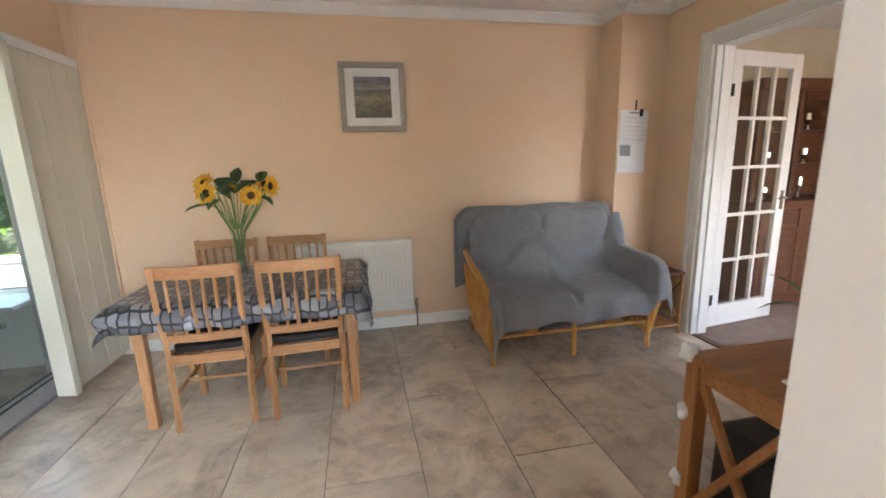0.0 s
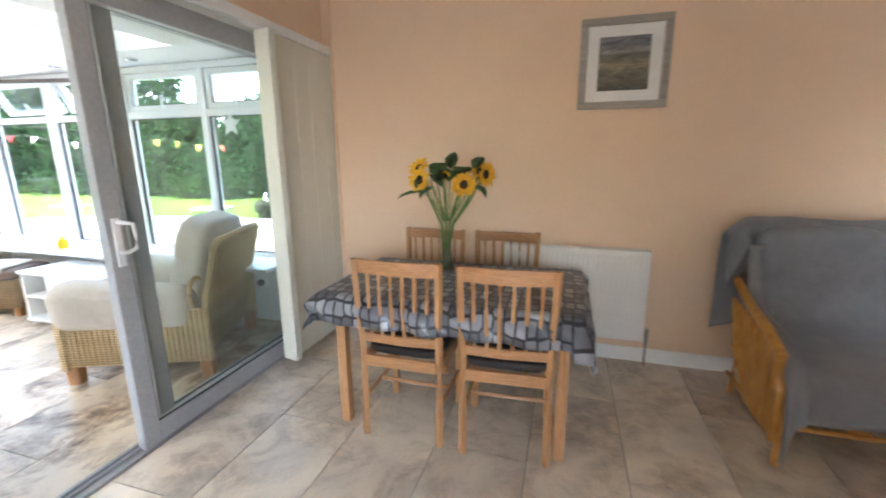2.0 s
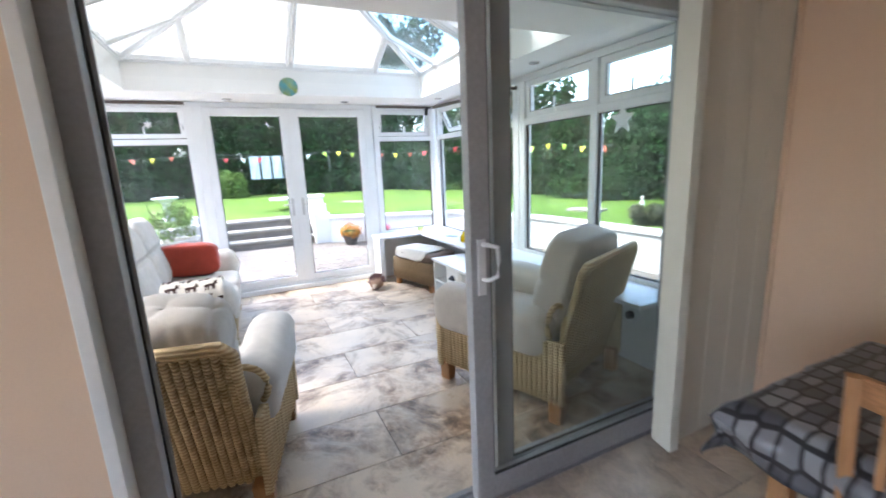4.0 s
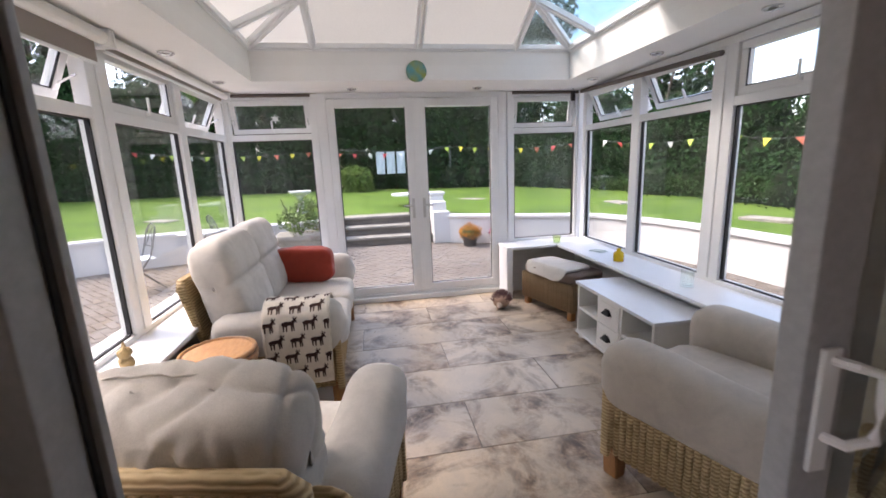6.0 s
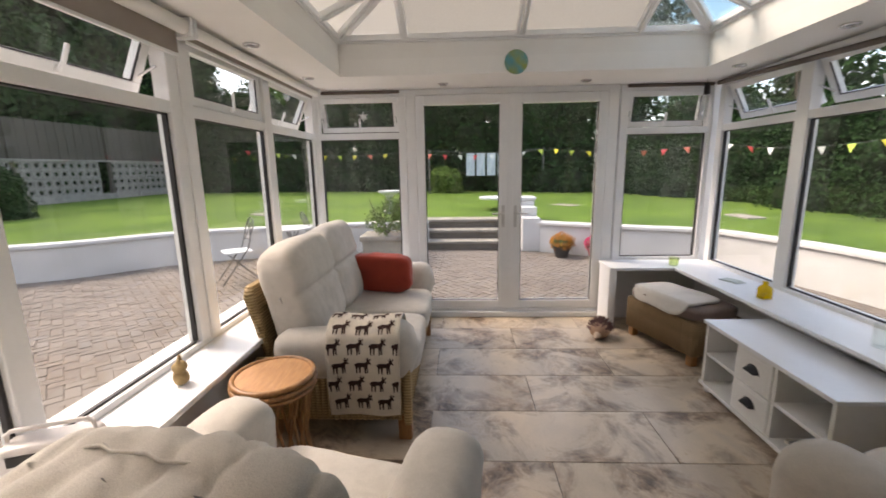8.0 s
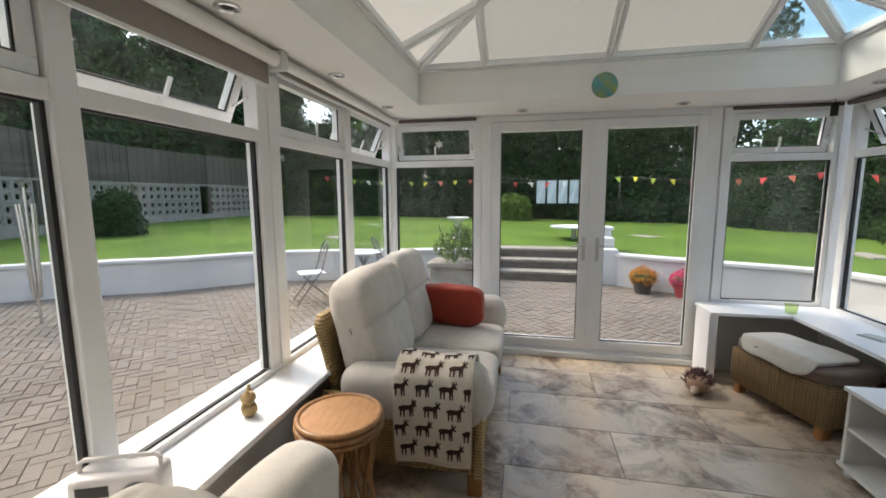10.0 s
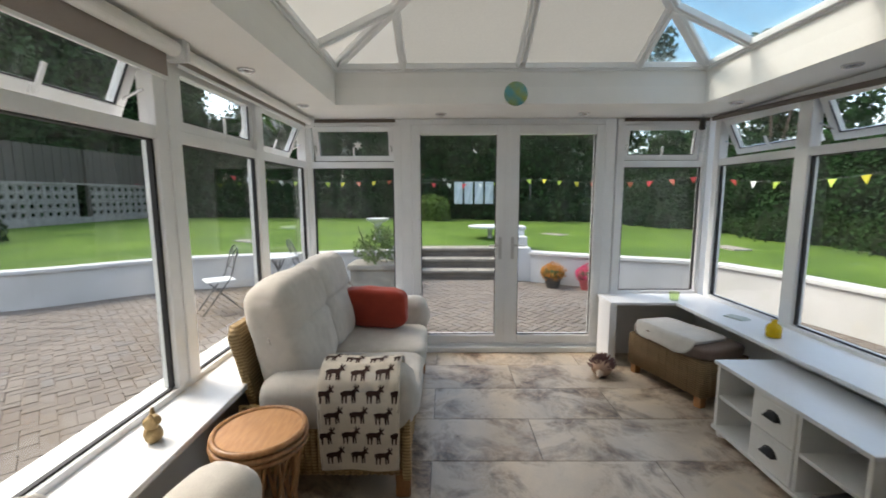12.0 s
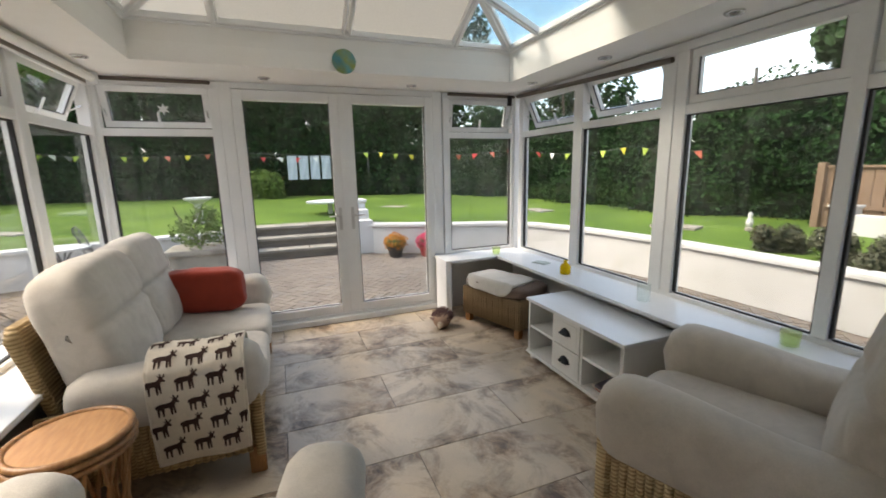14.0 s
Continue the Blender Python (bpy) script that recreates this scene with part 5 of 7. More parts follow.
def seat_unit(name, label, m, w, seats, cover, wicker, depth=0.86, back_h=0.96, fold=0.006, thick=0.12, panel=0.70):
    """Upholstered wicker seat; front towards -y, origin on the floor under its middle."""
    s = thing(name, label, "sofa" if seats > 1 else "armchair", m)
    hw, f, r = w / 2, -depth / 2, depth / 2
    aw = 0.17
    for lx in (-hw + 0.06, hw - 0.06):
        for ly in (f + 0.07, r - 0.12):
            part("leg", prism([(lx - 0.03, 0.0), (lx + 0.03, 0.0), (lx + 0.04, 0.15), (lx - 0.04, 0.15)], ly - 0.035, ly + 0.035, "y", 0.005), LEG, s)
    # sides, front and raked back in ribbed wicker
    for sg in (-1, 1):
        m_ = Matrix.Translation((sg * (hw - 0.03), f + 0.05 if sg > 0 else f + 0.05 + depth - 0.12, 0.12)) @ Matrix.Rotation(math.pi / 2 * sg, 4, "Z")
        ribbed("side_panel", depth - 0.12, 0.34, m_, wicker, s, "ribbed wicker side panel")
        part("front_post", box(sg * (hw - 0.035) - 0.03, sg * (hw - 0.035) + 0.03, f + 0.03, f + 0.07, 0.10, 0.46, 0.012), wicker, s)
    ribbed("front_panel", w - 0.10, 0.24, Matrix.Translation((-hw + 0.05, f + 0.06, 0.12)), wicker, s, "ribbed wicker front panel")
    rake = 14
    bw = w - (0.16 if seats == 1 else 0.24)
    panel_h = panel
    m_ = Matrix.Translation((bw / 2, r - 0.17, 0.12)) @ Matrix.Rotation(math.pi, 4, "Z") @ Matrix.Rotation(math.radians(rake), 4, "X")
    ribbed("back_panel", bw, panel_h, m_, wicker, s, "ribbed wicker back panel", 0.032)
    hoop = smooth(tube([(0, 0.01, 0), (0, 0.01, panel_h - 0.02), (0.03, 0.01, panel_h + 0.01), (bw - 0.03, 0.01, panel_h + 0.01), (bw, 0.01, panel_h - 0.02), (bw, 0.01, 0)], 0.026, 8))
    hoop.transform(m_)
    part("back_frame", hoop, wicker, s, "rounded cane edge of the back")
    # cane scrolls finish the back of each arm
    for sg in (-1, 1) if seats == 1 else ():
        cx = sg * (hw - 0.09)
        pts_ = [(cx - sg * 0.085, r - 0.165, 0.14)] + [(cx - 0.088 * math.cos(a) * sg, r - 0.15, 0.545 + 0.088 * math.sin(a)) for a in np.linspace(0, math.pi * 1.25, 12)]
        part("arm_scroll", smooth(tube(pts_, 0.014, 8)), wicker, s, "curled cane trim")
    part("seat_deck", box(-hw + aw - 0.02, hw - aw + 0.02, f + 0.06, r - 0.20, 0.22, 0.30, 0.01), cover, s)
    # rolled arms
    for sg in (-1, 1):
        cx = sg * (hw - aw / 2)
        b = bmesh.new()
        rings = []
        nz = 22
        for i in range(nz + 1):
            fy = f - 0.01 + (depth - 0.14) * i / nz
            end = min(i, nz - i) / 3.0
            sh = math.sqrt(max(0.0, 1 - max(0, 1 - end) ** 2)) * 0.9 + 0.1
            top = 0.635 - 0.045 * (i / nz) ** 1.5 + 0.012 * math.sin(i / nz * 7)
            ring = []
            for k in range(20):
                a = math.tau * k / 20
                ca, sa = math.cos(a), math.sin(a)
                px = 0.105 * math.copysign(abs(ca) ** 0.75, ca)
                zc = (top + 0.34) / 2
                pz = (top - 0.34) / 2 * math.copysign(abs(sa) ** 0.6, sa)
                bulge = 0.012 if sa > 0.2 else 0.0
                nn = noise.noise(Vector((fy * 7 + sg, k * 0.5, hw))) * 0.004
                ring.append(b.verts.new((cx + (px * (1 + bulge * 8) + nn) * sh, fy, zc + (pz + nn) * sh)))
            rings.append(ring)
        for u, v in zip(rings, rings[1:]):
            for k in range(20):
                b.faces.new((u[k], u[(k + 1) % 20], v[(k + 1) % 20], v[k])).smooth = True
        b.faces.new(rings[0])
        b.faces.new(rings[-1])
        bmesh.ops.recalc_face_normals(b, faces=b.faces[:])
        part("arm", b, cover, s)
    inner = w - 2 * aw
    for i in range(seats):
        xa = -inner / 2 + i * inner / seats
        xb = xa + inner / seats
        part("seat_cushion", pillow(xa + 0.004, xb - 0.004, f + 0.0, r - 0.22, 0.29, 0.46, 7, 14, 0.006, 6, None, i + hw), cover, s)
        bm_ = pillow(xa - 0.01 if i else xa - 0.05, xb + 0.01 if i < seats - 1 else xb + 0.05, -thick, thick, -0.02, back_h - 0.42, 4.6 if seats > 1 else 5.0, 44, 0.010, 5, None, i * 3 + w)
        # a seam gathers the cushion across its middle
        for v in bm_.verts:
            q = math.exp(-((v.co.z - (back_h - 0.42) * 0.52) / 0.02) ** 2)
            if v.co.y < 0:
                v.co.y += 0.022 * q
            # puckers run down from the piped top edge
            k_ = noise.noise(Vector((v.co.x * 9 + w, v.co.z * 3, i)))
            h_ = v.co.z / (back_h - 0.42)
            amp = fold * max(0.0, min(1.0, (h_ - 0.35) / 0.4)) * (0.4 + abs(k_))
            crease = math.sin(v.co.x * 21 + 14 * k_ + 9 * v.co.z) ** 3
            v.co.y -= math.copysign(1, v.co.y) * 0.35 * amp * crease
        # gathered wrinkles: thin valleys between soft bulges
        bm_.normal_update()
        pushes = []
        for v in bm_.verts:
            q = v.co + Vector((7 * w, i, 3 * w))
            a_ = (1 - abs(noise.noise(Vector((q.x * 5.5, q.y * 2.0, q.z * 2.2))))) ** 14
            b_ = (1 - abs(noise.noise(Vector((q.x * 2.2 + 5, q.y * 4.0, q.z * 6.0))))) ** 16
            pushes.append((v, v.normal * fold * (0.15 - 0.7 * a_ - 0.55 * b_)))
        for v, d_ in pushes:
            v.co += d_
        bm_.transform(Matrix.Translation((0, r - 0.27, 0.45)) @ Matrix.Rotation(math.radians(-rake), 4, "X"))
        bc = part("back_cushion", bm_, cover, s)
        xm = (xa + xb) / 2
        hw_ = (xb - xa) / 2 - 0.02
        pipe = [(xm - hw_ + 2 * hw_ * k / 14, -0.05 + 0.006 * math.sin(k * 2.1), back_h - 0.425 - 0.022 * (2 * abs(k / 14 - 0.5)) ** 4 * 2) for k in range(15)]
        pb = tube(pipe, 0.004, 6)
        pb.transform(Matrix.Translation((0, r - 0.27, 0.45)) @ Matrix.Rotation(math.radians(-rake), 4, "X"))
        part("piping", smooth(pb), cover, bc)
    return s


seat_unit("sofa", "cream two-seat sofa with wicker sides against the windows", pose(-2.82, -0.03, 0, 0, 0, 180), 1.50, 2, CREAM, WICKER_SIDE, 0.90, 1.0, 0.005, 0.13, 0.68)
seat_unit("armchair", "cream armchair with wicker back beside the sliding door", pose(-1.0, 0.17, 0, 0, 0, -103), 0.90, 1, CREAM, WICKER, 0.86, 0.885, 0.022, 0.15, 0.66)
seat_unit("armchair", "taupe armchair with wicker sides angled towards the room", pose(-0.985, 2.105, 0, 0, 0, -68), 0.86, 1, TAUPE, WICKER, 0.96, 0.96, 0.008, 0.11, 0.74)
solo("red_cushion", pillow(-0.24, 0.24, -0.065, 0.065, -0.15, 0.15, 5, 16, 0.010, 7, Matrix.Rotation(0.2, 4, "X")), RED, "rust red velvet cushion leaning against the sofa arm", "cushion", pose(-3.25, 0.04, 0.62, 0, 0, 80))


def motif_outline():
    """A plain dark four-legged blot."""
    return [(-0.44, 0.12), (-0.46, -0.02), (-0.40, -0.02), (-0.38, -0.45), (-0.31, -0.45), (-0.29, -0.12), (-0.22, -0.10), (-0.20, -0.45), (-0.13, -0.45), (-0.10, -0.06), (0.08, -0.06), (0.12, -0.45), (0.19, -0.45), (0.20, -0.10), (0.25, -0.42), (0.32, -0.42), (0.29, 0.02), (0.35, 0.16), (0.47, 0.10), (0.50, 0.17), (0.40, 0.29), (0.50, 0.40), (0.46, 0.52), (0.41, 0.42), (0.36, 0.36), (0.34, 0.50), (0.26, 0.56), (0.29, 0.40), (0.18, 0.46), (0.26, 0.31), (0.12, 0.20), (-0.25, 0.20)]


def blanket():
    """A fleece blanket over the sofa arm, with a scatter of printed dark shapes."""
    ya, yb = -0.01, 0.335
    prof = [(-2.36, 0.50), (-2.30, 0.615), (-2.22, 0.655), (-2.13, 0.655), (-2.055, 0.60), (-2.035, 0.50), (-2.035, 0.35), (-2.04, 0.19)]
    lens = [0]
    for (a0, z0), (a1, z1) in zip(prof, prof[1:]):
        lens.append(lens[-1] + math.hypot(a1 - a0, z1 - z0))

    def at(u, L, lift=0.0):
        L = min(max(L, 0), lens[-1] - 1e-6)
        k = max(i for i in range(len(lens) - 1) if lens[i] <= L)
        f = (L - lens[k]) / (lens[k + 1] - lens[k])
        dx, dz = prof[k + 1][0] - prof[k][0], prof[k + 1][1] - prof[k][1]
        n = Vector((-dz, 0, dx)).normalized()
        w = 0.006 * math.sin(u * 7 + L * 3) + 0.004 * noise.noise(Vector((u * 6, L * 6, 0)))
        return Vector((prof[k][0] + f * dx, ya + (yb - ya) * u + 0.012 * math.sin(L * 4) * (u - 0.5), prof[k][1] + f * dz)) + n * (w + lift)

    b = bmesh.new()
    nu, nv = 24, 50
    g = [[b.verts.new(at(i / nu, lens[-1] * j / nv)) for i in range(nu + 1)] for j in range(nv + 1)]
    for j in range(nv):
        for i in range(nu):
            b.faces.new((g[j][i], g[j][i + 1], g[j + 1][i + 1], g[j + 1][i])).smooth = True
    ob = solo("blanket", b, BLANKET, "ivory fleece blanket with dark printed shapes over the sofa arm", "blanket")
    so = ob.modifiers.new("thickness", "SOLIDIFY")
    so.thickness, so.offset = 0.008, 0
    hem = tube([at(0, lens[-1] * j / 20) for j in range(21)] + [at(i / 10, lens[-1] - 1e-4) for i in range(1, 11)] + [at(1, lens[-1] * (20 - j) / 20) for j in range(1, 21)], 0.006, 6)
    part("hem", smooth(hem), BLANKET, ob)
    out = motif_outline()
    W = yb - ya
    pitch = 0.096
    n = int(lens[-1] / pitch)
    for j in range(n):
        L = pitch * (j + 0.75)
        for c in range(4):
            u0 = (c + (0.28 if j % 2 else -0.06)) * 0.315 + 0.09
            s = 0.086
            pts = [(u0 + px * s / W, L - pz * s) for px, pz in out]
            if min(p[0] for p in pts) < 0.0 or max(p[0] for p in pts) > 1.0:
                pts = [(min(max(p[0], 0.0), 1.0), p[1]) for p in pts]
                if max(p[0] for p in pts) - min(p[0] for p in pts) < 0.04:
                    continue
            if max(p[1] for p in pts) > lens[-1] - 0.01:
                continue
            mb = bmesh.new()
            mb.faces.new([mb.verts.new((u, L_, 0)) for u, L_ in pts])
            bmesh.ops.triangulate(mb, faces=mb.faces[:])
            bmesh.ops.subdivide_edges(mb, edges=mb.edges[:], cuts=1)
            for v in mb.verts:
                v.co = at(v.co.x, v.co.y, 0.0065)
            part("printed_shape", mb, MOTIF, ob)


blanket()


def cane_table():
    t = thing("cane_side_table", "round bamboo cane side table with rattan top", "side table", pose(-1.765, -0.155, 0))
    top = plain("woven_rattan_top", (0.56, 0.30, 0.13), (0.45, 0.22, 0.09), 0.45, 5, 160, 0.2, stretch=(3, 14, 1))
    part("tabletop", lathe([(0.01, 0.53), (0.155, 0.53), (0.155, 0.55), (0.01, 0.551)], 40), top, t)
    part("rim", smooth(join(tube([(0.163 * math.cos(a), 0.163 * math.sin(a), 0.547) for a in np.linspace(0, math.tau, 41)[:-1]], 0.012, 8, True), tube([(0.168 * math.cos(a), 0.168 * math.sin(a), 0.522) for a in np.linspace(0, math.tau, 41)[:-1]], 0.011, 8, True), tube([(0.165 * math.cos(a), 0.165 * math.sin(a), 0.498) for a in np.linspace(0, math.tau, 41)[:-1]], 0.010, 8, True))), BAMBOO, t)
    for k in range(24):
        a = math.tau * k / 24
        tw = 0.5 if k % 2 else -0.5
        part("cane", tube([(0.155 * math.cos(a), 0.155 * math.sin(a), 0.5), (0.115 * math.cos(a + tw * 0.6), 0.115 * math.sin(a + tw * 0.6), 0.27), (0.15 * math.cos(a + tw), 0.15 * math.sin(a + tw), 0.015)], 0.0065, 6), BAMBOO, t)
    part("foot_ring", smooth(tube([(0.152 * math.cos(a), 0.152 * math.sin(a), 0.014) for a in np.linspace(0, math.tau, 33)[:-1]], 0.013, 8, True)), BAMBOO, t)


cane_table()


def tv_unit():
    t = thing("tv_unit", "white painted low unit with two drawers and open shelves", "tv unit")
    xa, xb, ya, yb, h = -2.64, -1.74, 2.16, 2.555, 0.46
    w = GLOSS
    part("top", box(xa - 0.012, xb + 0.012, ya - 0.015, yb, h - 0.022, h, 0.004), SILL, t)
    part("side_panel", box(xa, xa + 0.02, ya, yb, 0.05, h - 0.022, 0.002), w, t)
    part("side_panel", box(xb - 0.02, xb, ya, yb, 0.05, h - 0.022, 0.002), w, t)
    part("back_panel", box(xa + 0.02, xb - 0.02, yb - 0.008, yb, 0.05, h - 0.022, 0), w, t)
    part("bottom_board", box(xa - 0.008, xb + 0.008, ya - 0.01, yb, 0.04, 0.062, 0.003), w, t)
    L = xb - xa
    c1, c2 = xa + L * 0.33, xa + L * 0.635
    for c in (c1, c2):
        part("divider", box(c - 0.01, c + 0.01, ya + 0.002, yb - 0.008, 0.062, h - 0.022, 0.001), w, t)
    zm = 0.247
    part("shelf", box(xa + 0.02, c1 - 0.01, ya + 0.005, yb - 0.008, zm - 0.009, zm + 0.009, 0.001), w, t)
    part("shelf", box(c2 + 0.01, xb - 0.02, ya + 0.005, yb - 0.008, zm - 0.009, zm + 0.009, 0.001), w, t)
    for lx in (xa + 0.03, xb - 0.03):
        for ly in (ya + 0.03, yb - 0.04):
            part("foot", lathe([(0.022, 0), (0.026, 0.012), (0.018, 0.03), (0.024, 0.04)], 14, Matrix.Translation((lx, ly, 0))), w, t)
    for z0, z1 in ((0.066, zm - 0.003), (zm + 0.003, h - 0.026)):
        dd = part("drawer", join(box(c1 + 0.012, c2 - 0.012, ya - 0.006, ya + 0.30, z0, z1, 0.003), box(c1 + 0.035, c2 - 0.035, ya - 0.009, ya - 0.006, z0 + 0.02, z1 - 0.02, 0.001)), w, t)
        cx, cz = (c1 + c2) / 2, (z0 + z1) / 2 + 0.01
        b = bmesh.new()
        grid = [[b.verts.new((cx + 0.042 * math.cos(math.pi * i / 12), ya - 0.009 - 0.026 * math.sin(math.pi * 0.5 * j / 5), cz - 0.012 + 0.034 * math.sin(math.pi * i / 12) * math.cos(math.pi * 0.5 * j / 5))) for i in range(13)] for j in range(6)]
        for j in range(5):
            for i in range(12):
                b.faces.new((grid[j][i], grid[j][i + 1], grid[j + 1][i + 1], grid[j + 1][i])).smooth = True
        bmesh.ops.remove_doubles(b, verts=b.verts[:], dist=0.0004)
        part("cup_handle", join(b, prism([(cx + 0.048 * math.cos(math.pi * i / 12), cz - 0.014 + 0.042 * math.sin(math.pi * i / 12)) for i in range(13)], ya - 0.0115, ya - 0.009, "y")), IRON, dd, "black iron cup handle")


tv_unit()
for k, (bx, col) in enumerate(((-1.88, (0.35, 0.06, 0.04)), (-1.91, (0.55, 0.50, 0.42)), (-1.89, (0.10, 0.09, 0.12)))):
    solo("book", box(-0.10, 0.10, -0.13, 0.13, 0, 0.016, 0.002), plain("book_cover", col, None, 0.5), "book lying flat in the low unit", "book", pose(bx, 2.33, 0.063 + 0.0165 * k, 0, 0, 8 * k - 6), "stacked books")


def ottoman():
    o = thing("ottoman", "brown wicker footstool with a loose cushion and a folded cream throw", "footstool", pose(-3.285, 2.335, 0, 0, 0, 17.5))
    w, d = 0.335, 0.20
    for sx in (-1, 1):
        for sy in (-1, 1):
            part("leg", prism([(sx * (w - 0.04) - 0.025, 0), (sx * (w - 0.04) + 0.025, 0), (sx * (w - 0.04) + 0.03, 0.09), (sx * (w - 0.04) - 0.03, 0.09)], sy * (d - 0.04) - 0.028, sy * (d - 0.04) + 0.028, "y", 0.004), LEG, o)
    for rz, ln, back in ((0, w, d), (180, w, d), (90, d, w), (-90, d, w)):
        ribbed("side_panel", 2 * ln, 0.25, Matrix.Rotation(math.radians(rz), 4, "Z") @ Matrix.Translation((-ln, -back, 0.08)), WICKER_BROWN, o, "ribbed brown wicker side", 0.022)
    part("cushion", pillow(-w - 0.015, w + 0.015, -d - 0.015, d + 0.015, 0.32, 0.42, 5, 12, 0.006, 6), BROWN_CLOTH, o, "brown loose cushion")


ottoman()
fold = pillow(-0.28, 0.26, -0.235, 0.12, 0.418, 0.447, 7, 16, 0.007, 8)
for v in fold.verts:
    if v.co.y < -0.19:
        v.co.z -= 1.9 * (-0.19 - v.co.y)
solo("folded_throw", fold, CREAM, "folded cream throw lying over the footstool", "throw", pose(-3.285, 2.335, 0.003, 0, 0, 17.5))

# ornament on the floor by the doors: a rounded body under short spines
orn = thing("spiky_ornament", "round pinkish-brown spiked doorstop ornament on the floor", "ornament", pose(-3.47, 1.80, 0, 0, 0, -30))
part("body", pillow(-0.10, 0.10, -0.08, 0.08, 0.0, 0.13, 2.2, 10), plain("tan_clay", (0.42, 0.27, 0.19), None, 0.8), orn)
part("snout", rod((0.08, 0, 0.05), (0.155, 0, 0.04), 0.035, 0.008), plain("pale_clay", (0.55, 0.42, 0.32), None, 0.8), orn)
rnd = random.Random(3)
sp = []
for i in range(260):
    a, e = rnd.uniform(0, math.tau), rnd.uniform(0.1, 1.5)
    n = Vector((math.cos(a) * math.cos(e), math.sin(a) * math.cos(e), math.sin(e)))
    if n.x > 0.75:
        continue
    p = Vector((n.x * 0.095, n.y * 0.075, 0.06 + n.z * 0.065))
    sp.append(rod(p, p + (n + Vector((-0.5, 0, 0.1))) * 0.04, 0.005, 0.001, 4))
part("spines", join(*sp), plain("plum_spine", (0.20, 0.10, 0.10), (0.12, 0.06, 0.06), 0.8), orn)

disc = plain("glazed_disc", (0.08, 0.30, 0.34), (0.30, 0.34, 0.06), 0.2, 9, 40, 0.02)
wd = thing("wall_disc", "round blue-green glazed wall plaque on the upstand", "wall plaque", pose(-3.428, 1.067, 2.158))
part("plaque", smooth(lathe([(0.084, 0), (0.086, 0.006), (0.078, 0.014), (0.001, 0.016)], 32, Matrix.Rotation(math.pi / 2, 4, "Y"))), disc, wd)

# on the sills
pot_y = solo("yellow_bottle", smooth(lathe([(0.03, 0), (0.042, 0.004), (0.042, 0.06), (0.036, 0.075), (0.016, 0.09), (0.015, 0.105), (0.02, 0.11), (0.012, 0.112)], 24)), plain("yellow_glass", (0.80, 0.55, 0.0), (0.72, 0.46, 0.0), 0.12, 3, 40, 0), "small yellow glass jar on the sill", "jar", pose(-2.816, 2.608, 0.5405))
solo("glass_jar", smooth(lathe([(0.03, 0), (0.04, 0.003), (0.04, 0.11), (0.036, 0.11), (0.035, 0.012), (0.002, 0.01)], 24)), CLEAR, "clear glass tumbler on the sill", "jar", pose(-2.058, 2.618, 0.5405))
green = glassy("lime_glass", (0.88, 0.94, 0.72), 0.04, 0.12)
for gx, gy in ((-3.74, 2.49), (-1.29, 2.70)):
    solo("tealight_holder", smooth(lathe([(0.03, 0), (0.036, 0.003), (0.042, 0.07), (0.038, 0.07), (0.032, 0.012), (0.002, 0.01)], 24)), green, "pale lime glass candle holder on the sill", "candle holder", pose(gx, gy, 0.5415), "candle holders")
solo("card", join(box(-0.07, 0.07, -0.045, 0.045, 0.0, 0.006, 0.001), box(-0.06, 0.05, -0.04, 0.04, 0.0062, 0.011, 0.001, pose(0, 0, 0, 0, 0, 9))), plain("grey_green_card", (0.52, 0.58, 0.55), None, 0.7), "grey-green cards lying on the sill", "card", pose(-3.22, 2.66, 0.5405, 0, 0, 20))
fig = plain("ochre_stoneware", (0.46, 0.33, 0.15), (0.30, 0.20, 0.09), 0.7, 30, 120, 0.4)
f1 = pillow(-0.032, 0.032, -0.03, 0.03, 0, 0.06, 2.5, 8, 0.004, 30)
f2 = pillow(-0.03, 0.03, -0.028, 0.028, 0.05, 0.10, 2.3, 8, 0.005, 30)
solo("stoneware_figure", join(f1, f2, rod((-0.02, 0, 0.085), (-0.028, 0, 0.118), 0.012, 0.005), rod((0.02, 0, 0.085), (0.028, 0, 0.118), 0.012, 0.005)), fig, "small ochre stoneware figure on the sill", "figure", pose(-1.70, -0.515, 0.5405, 0, 0, 30))

rd = thing("radio", "white portable radio with a round speaker on the sill", "radio", pose(-1.19, -0.54, 0.5405, 0, 0, 112) @ Matrix.Scale(0.88, 4))
wp = plain("white_plastic", (0.74, 0.70, 0.68), None, 0.4)
part("case", pillow(-0.13, 0.13, -0.055, 0.055, 0.0, 0.14, 8, 10), wp, rd)
part("speaker", lathe([(0.05, 0), (0.05, 0.006), (0.042, 0.009), (0.001, 0.004)], 28, Matrix.Translation((0.07, -0.055, 0.068)) @ Matrix.Rotation(math.pi / 2, 4, "X")), plain("grey_mesh", (0.22, 0.23, 0.24), None, 0.7, 8, 300, 0.5), rd, "grey round speaker mesh")
part("display", box(-0.10, -0.01, -0.0575, -0.054, 0.08, 0.115, 0.001), BLACK, rd, "dark display window")
for k in range(4):
    part("button", box(-0.10 + k * 0.025, -0.083 + k * 0.025, -0.059, -0.054, 0.045, 0.058, 0.002), BLACK, rd)
part("carry_handle", tube([(-0.115, 0, 0.12), (-0.115, 0, 0.165), (-0.10, 0, 0.175), (0.10, 0, 0.175), (0.115, 0, 0.165), (0.115, 0, 0.12)], 0.008), wp, rd)

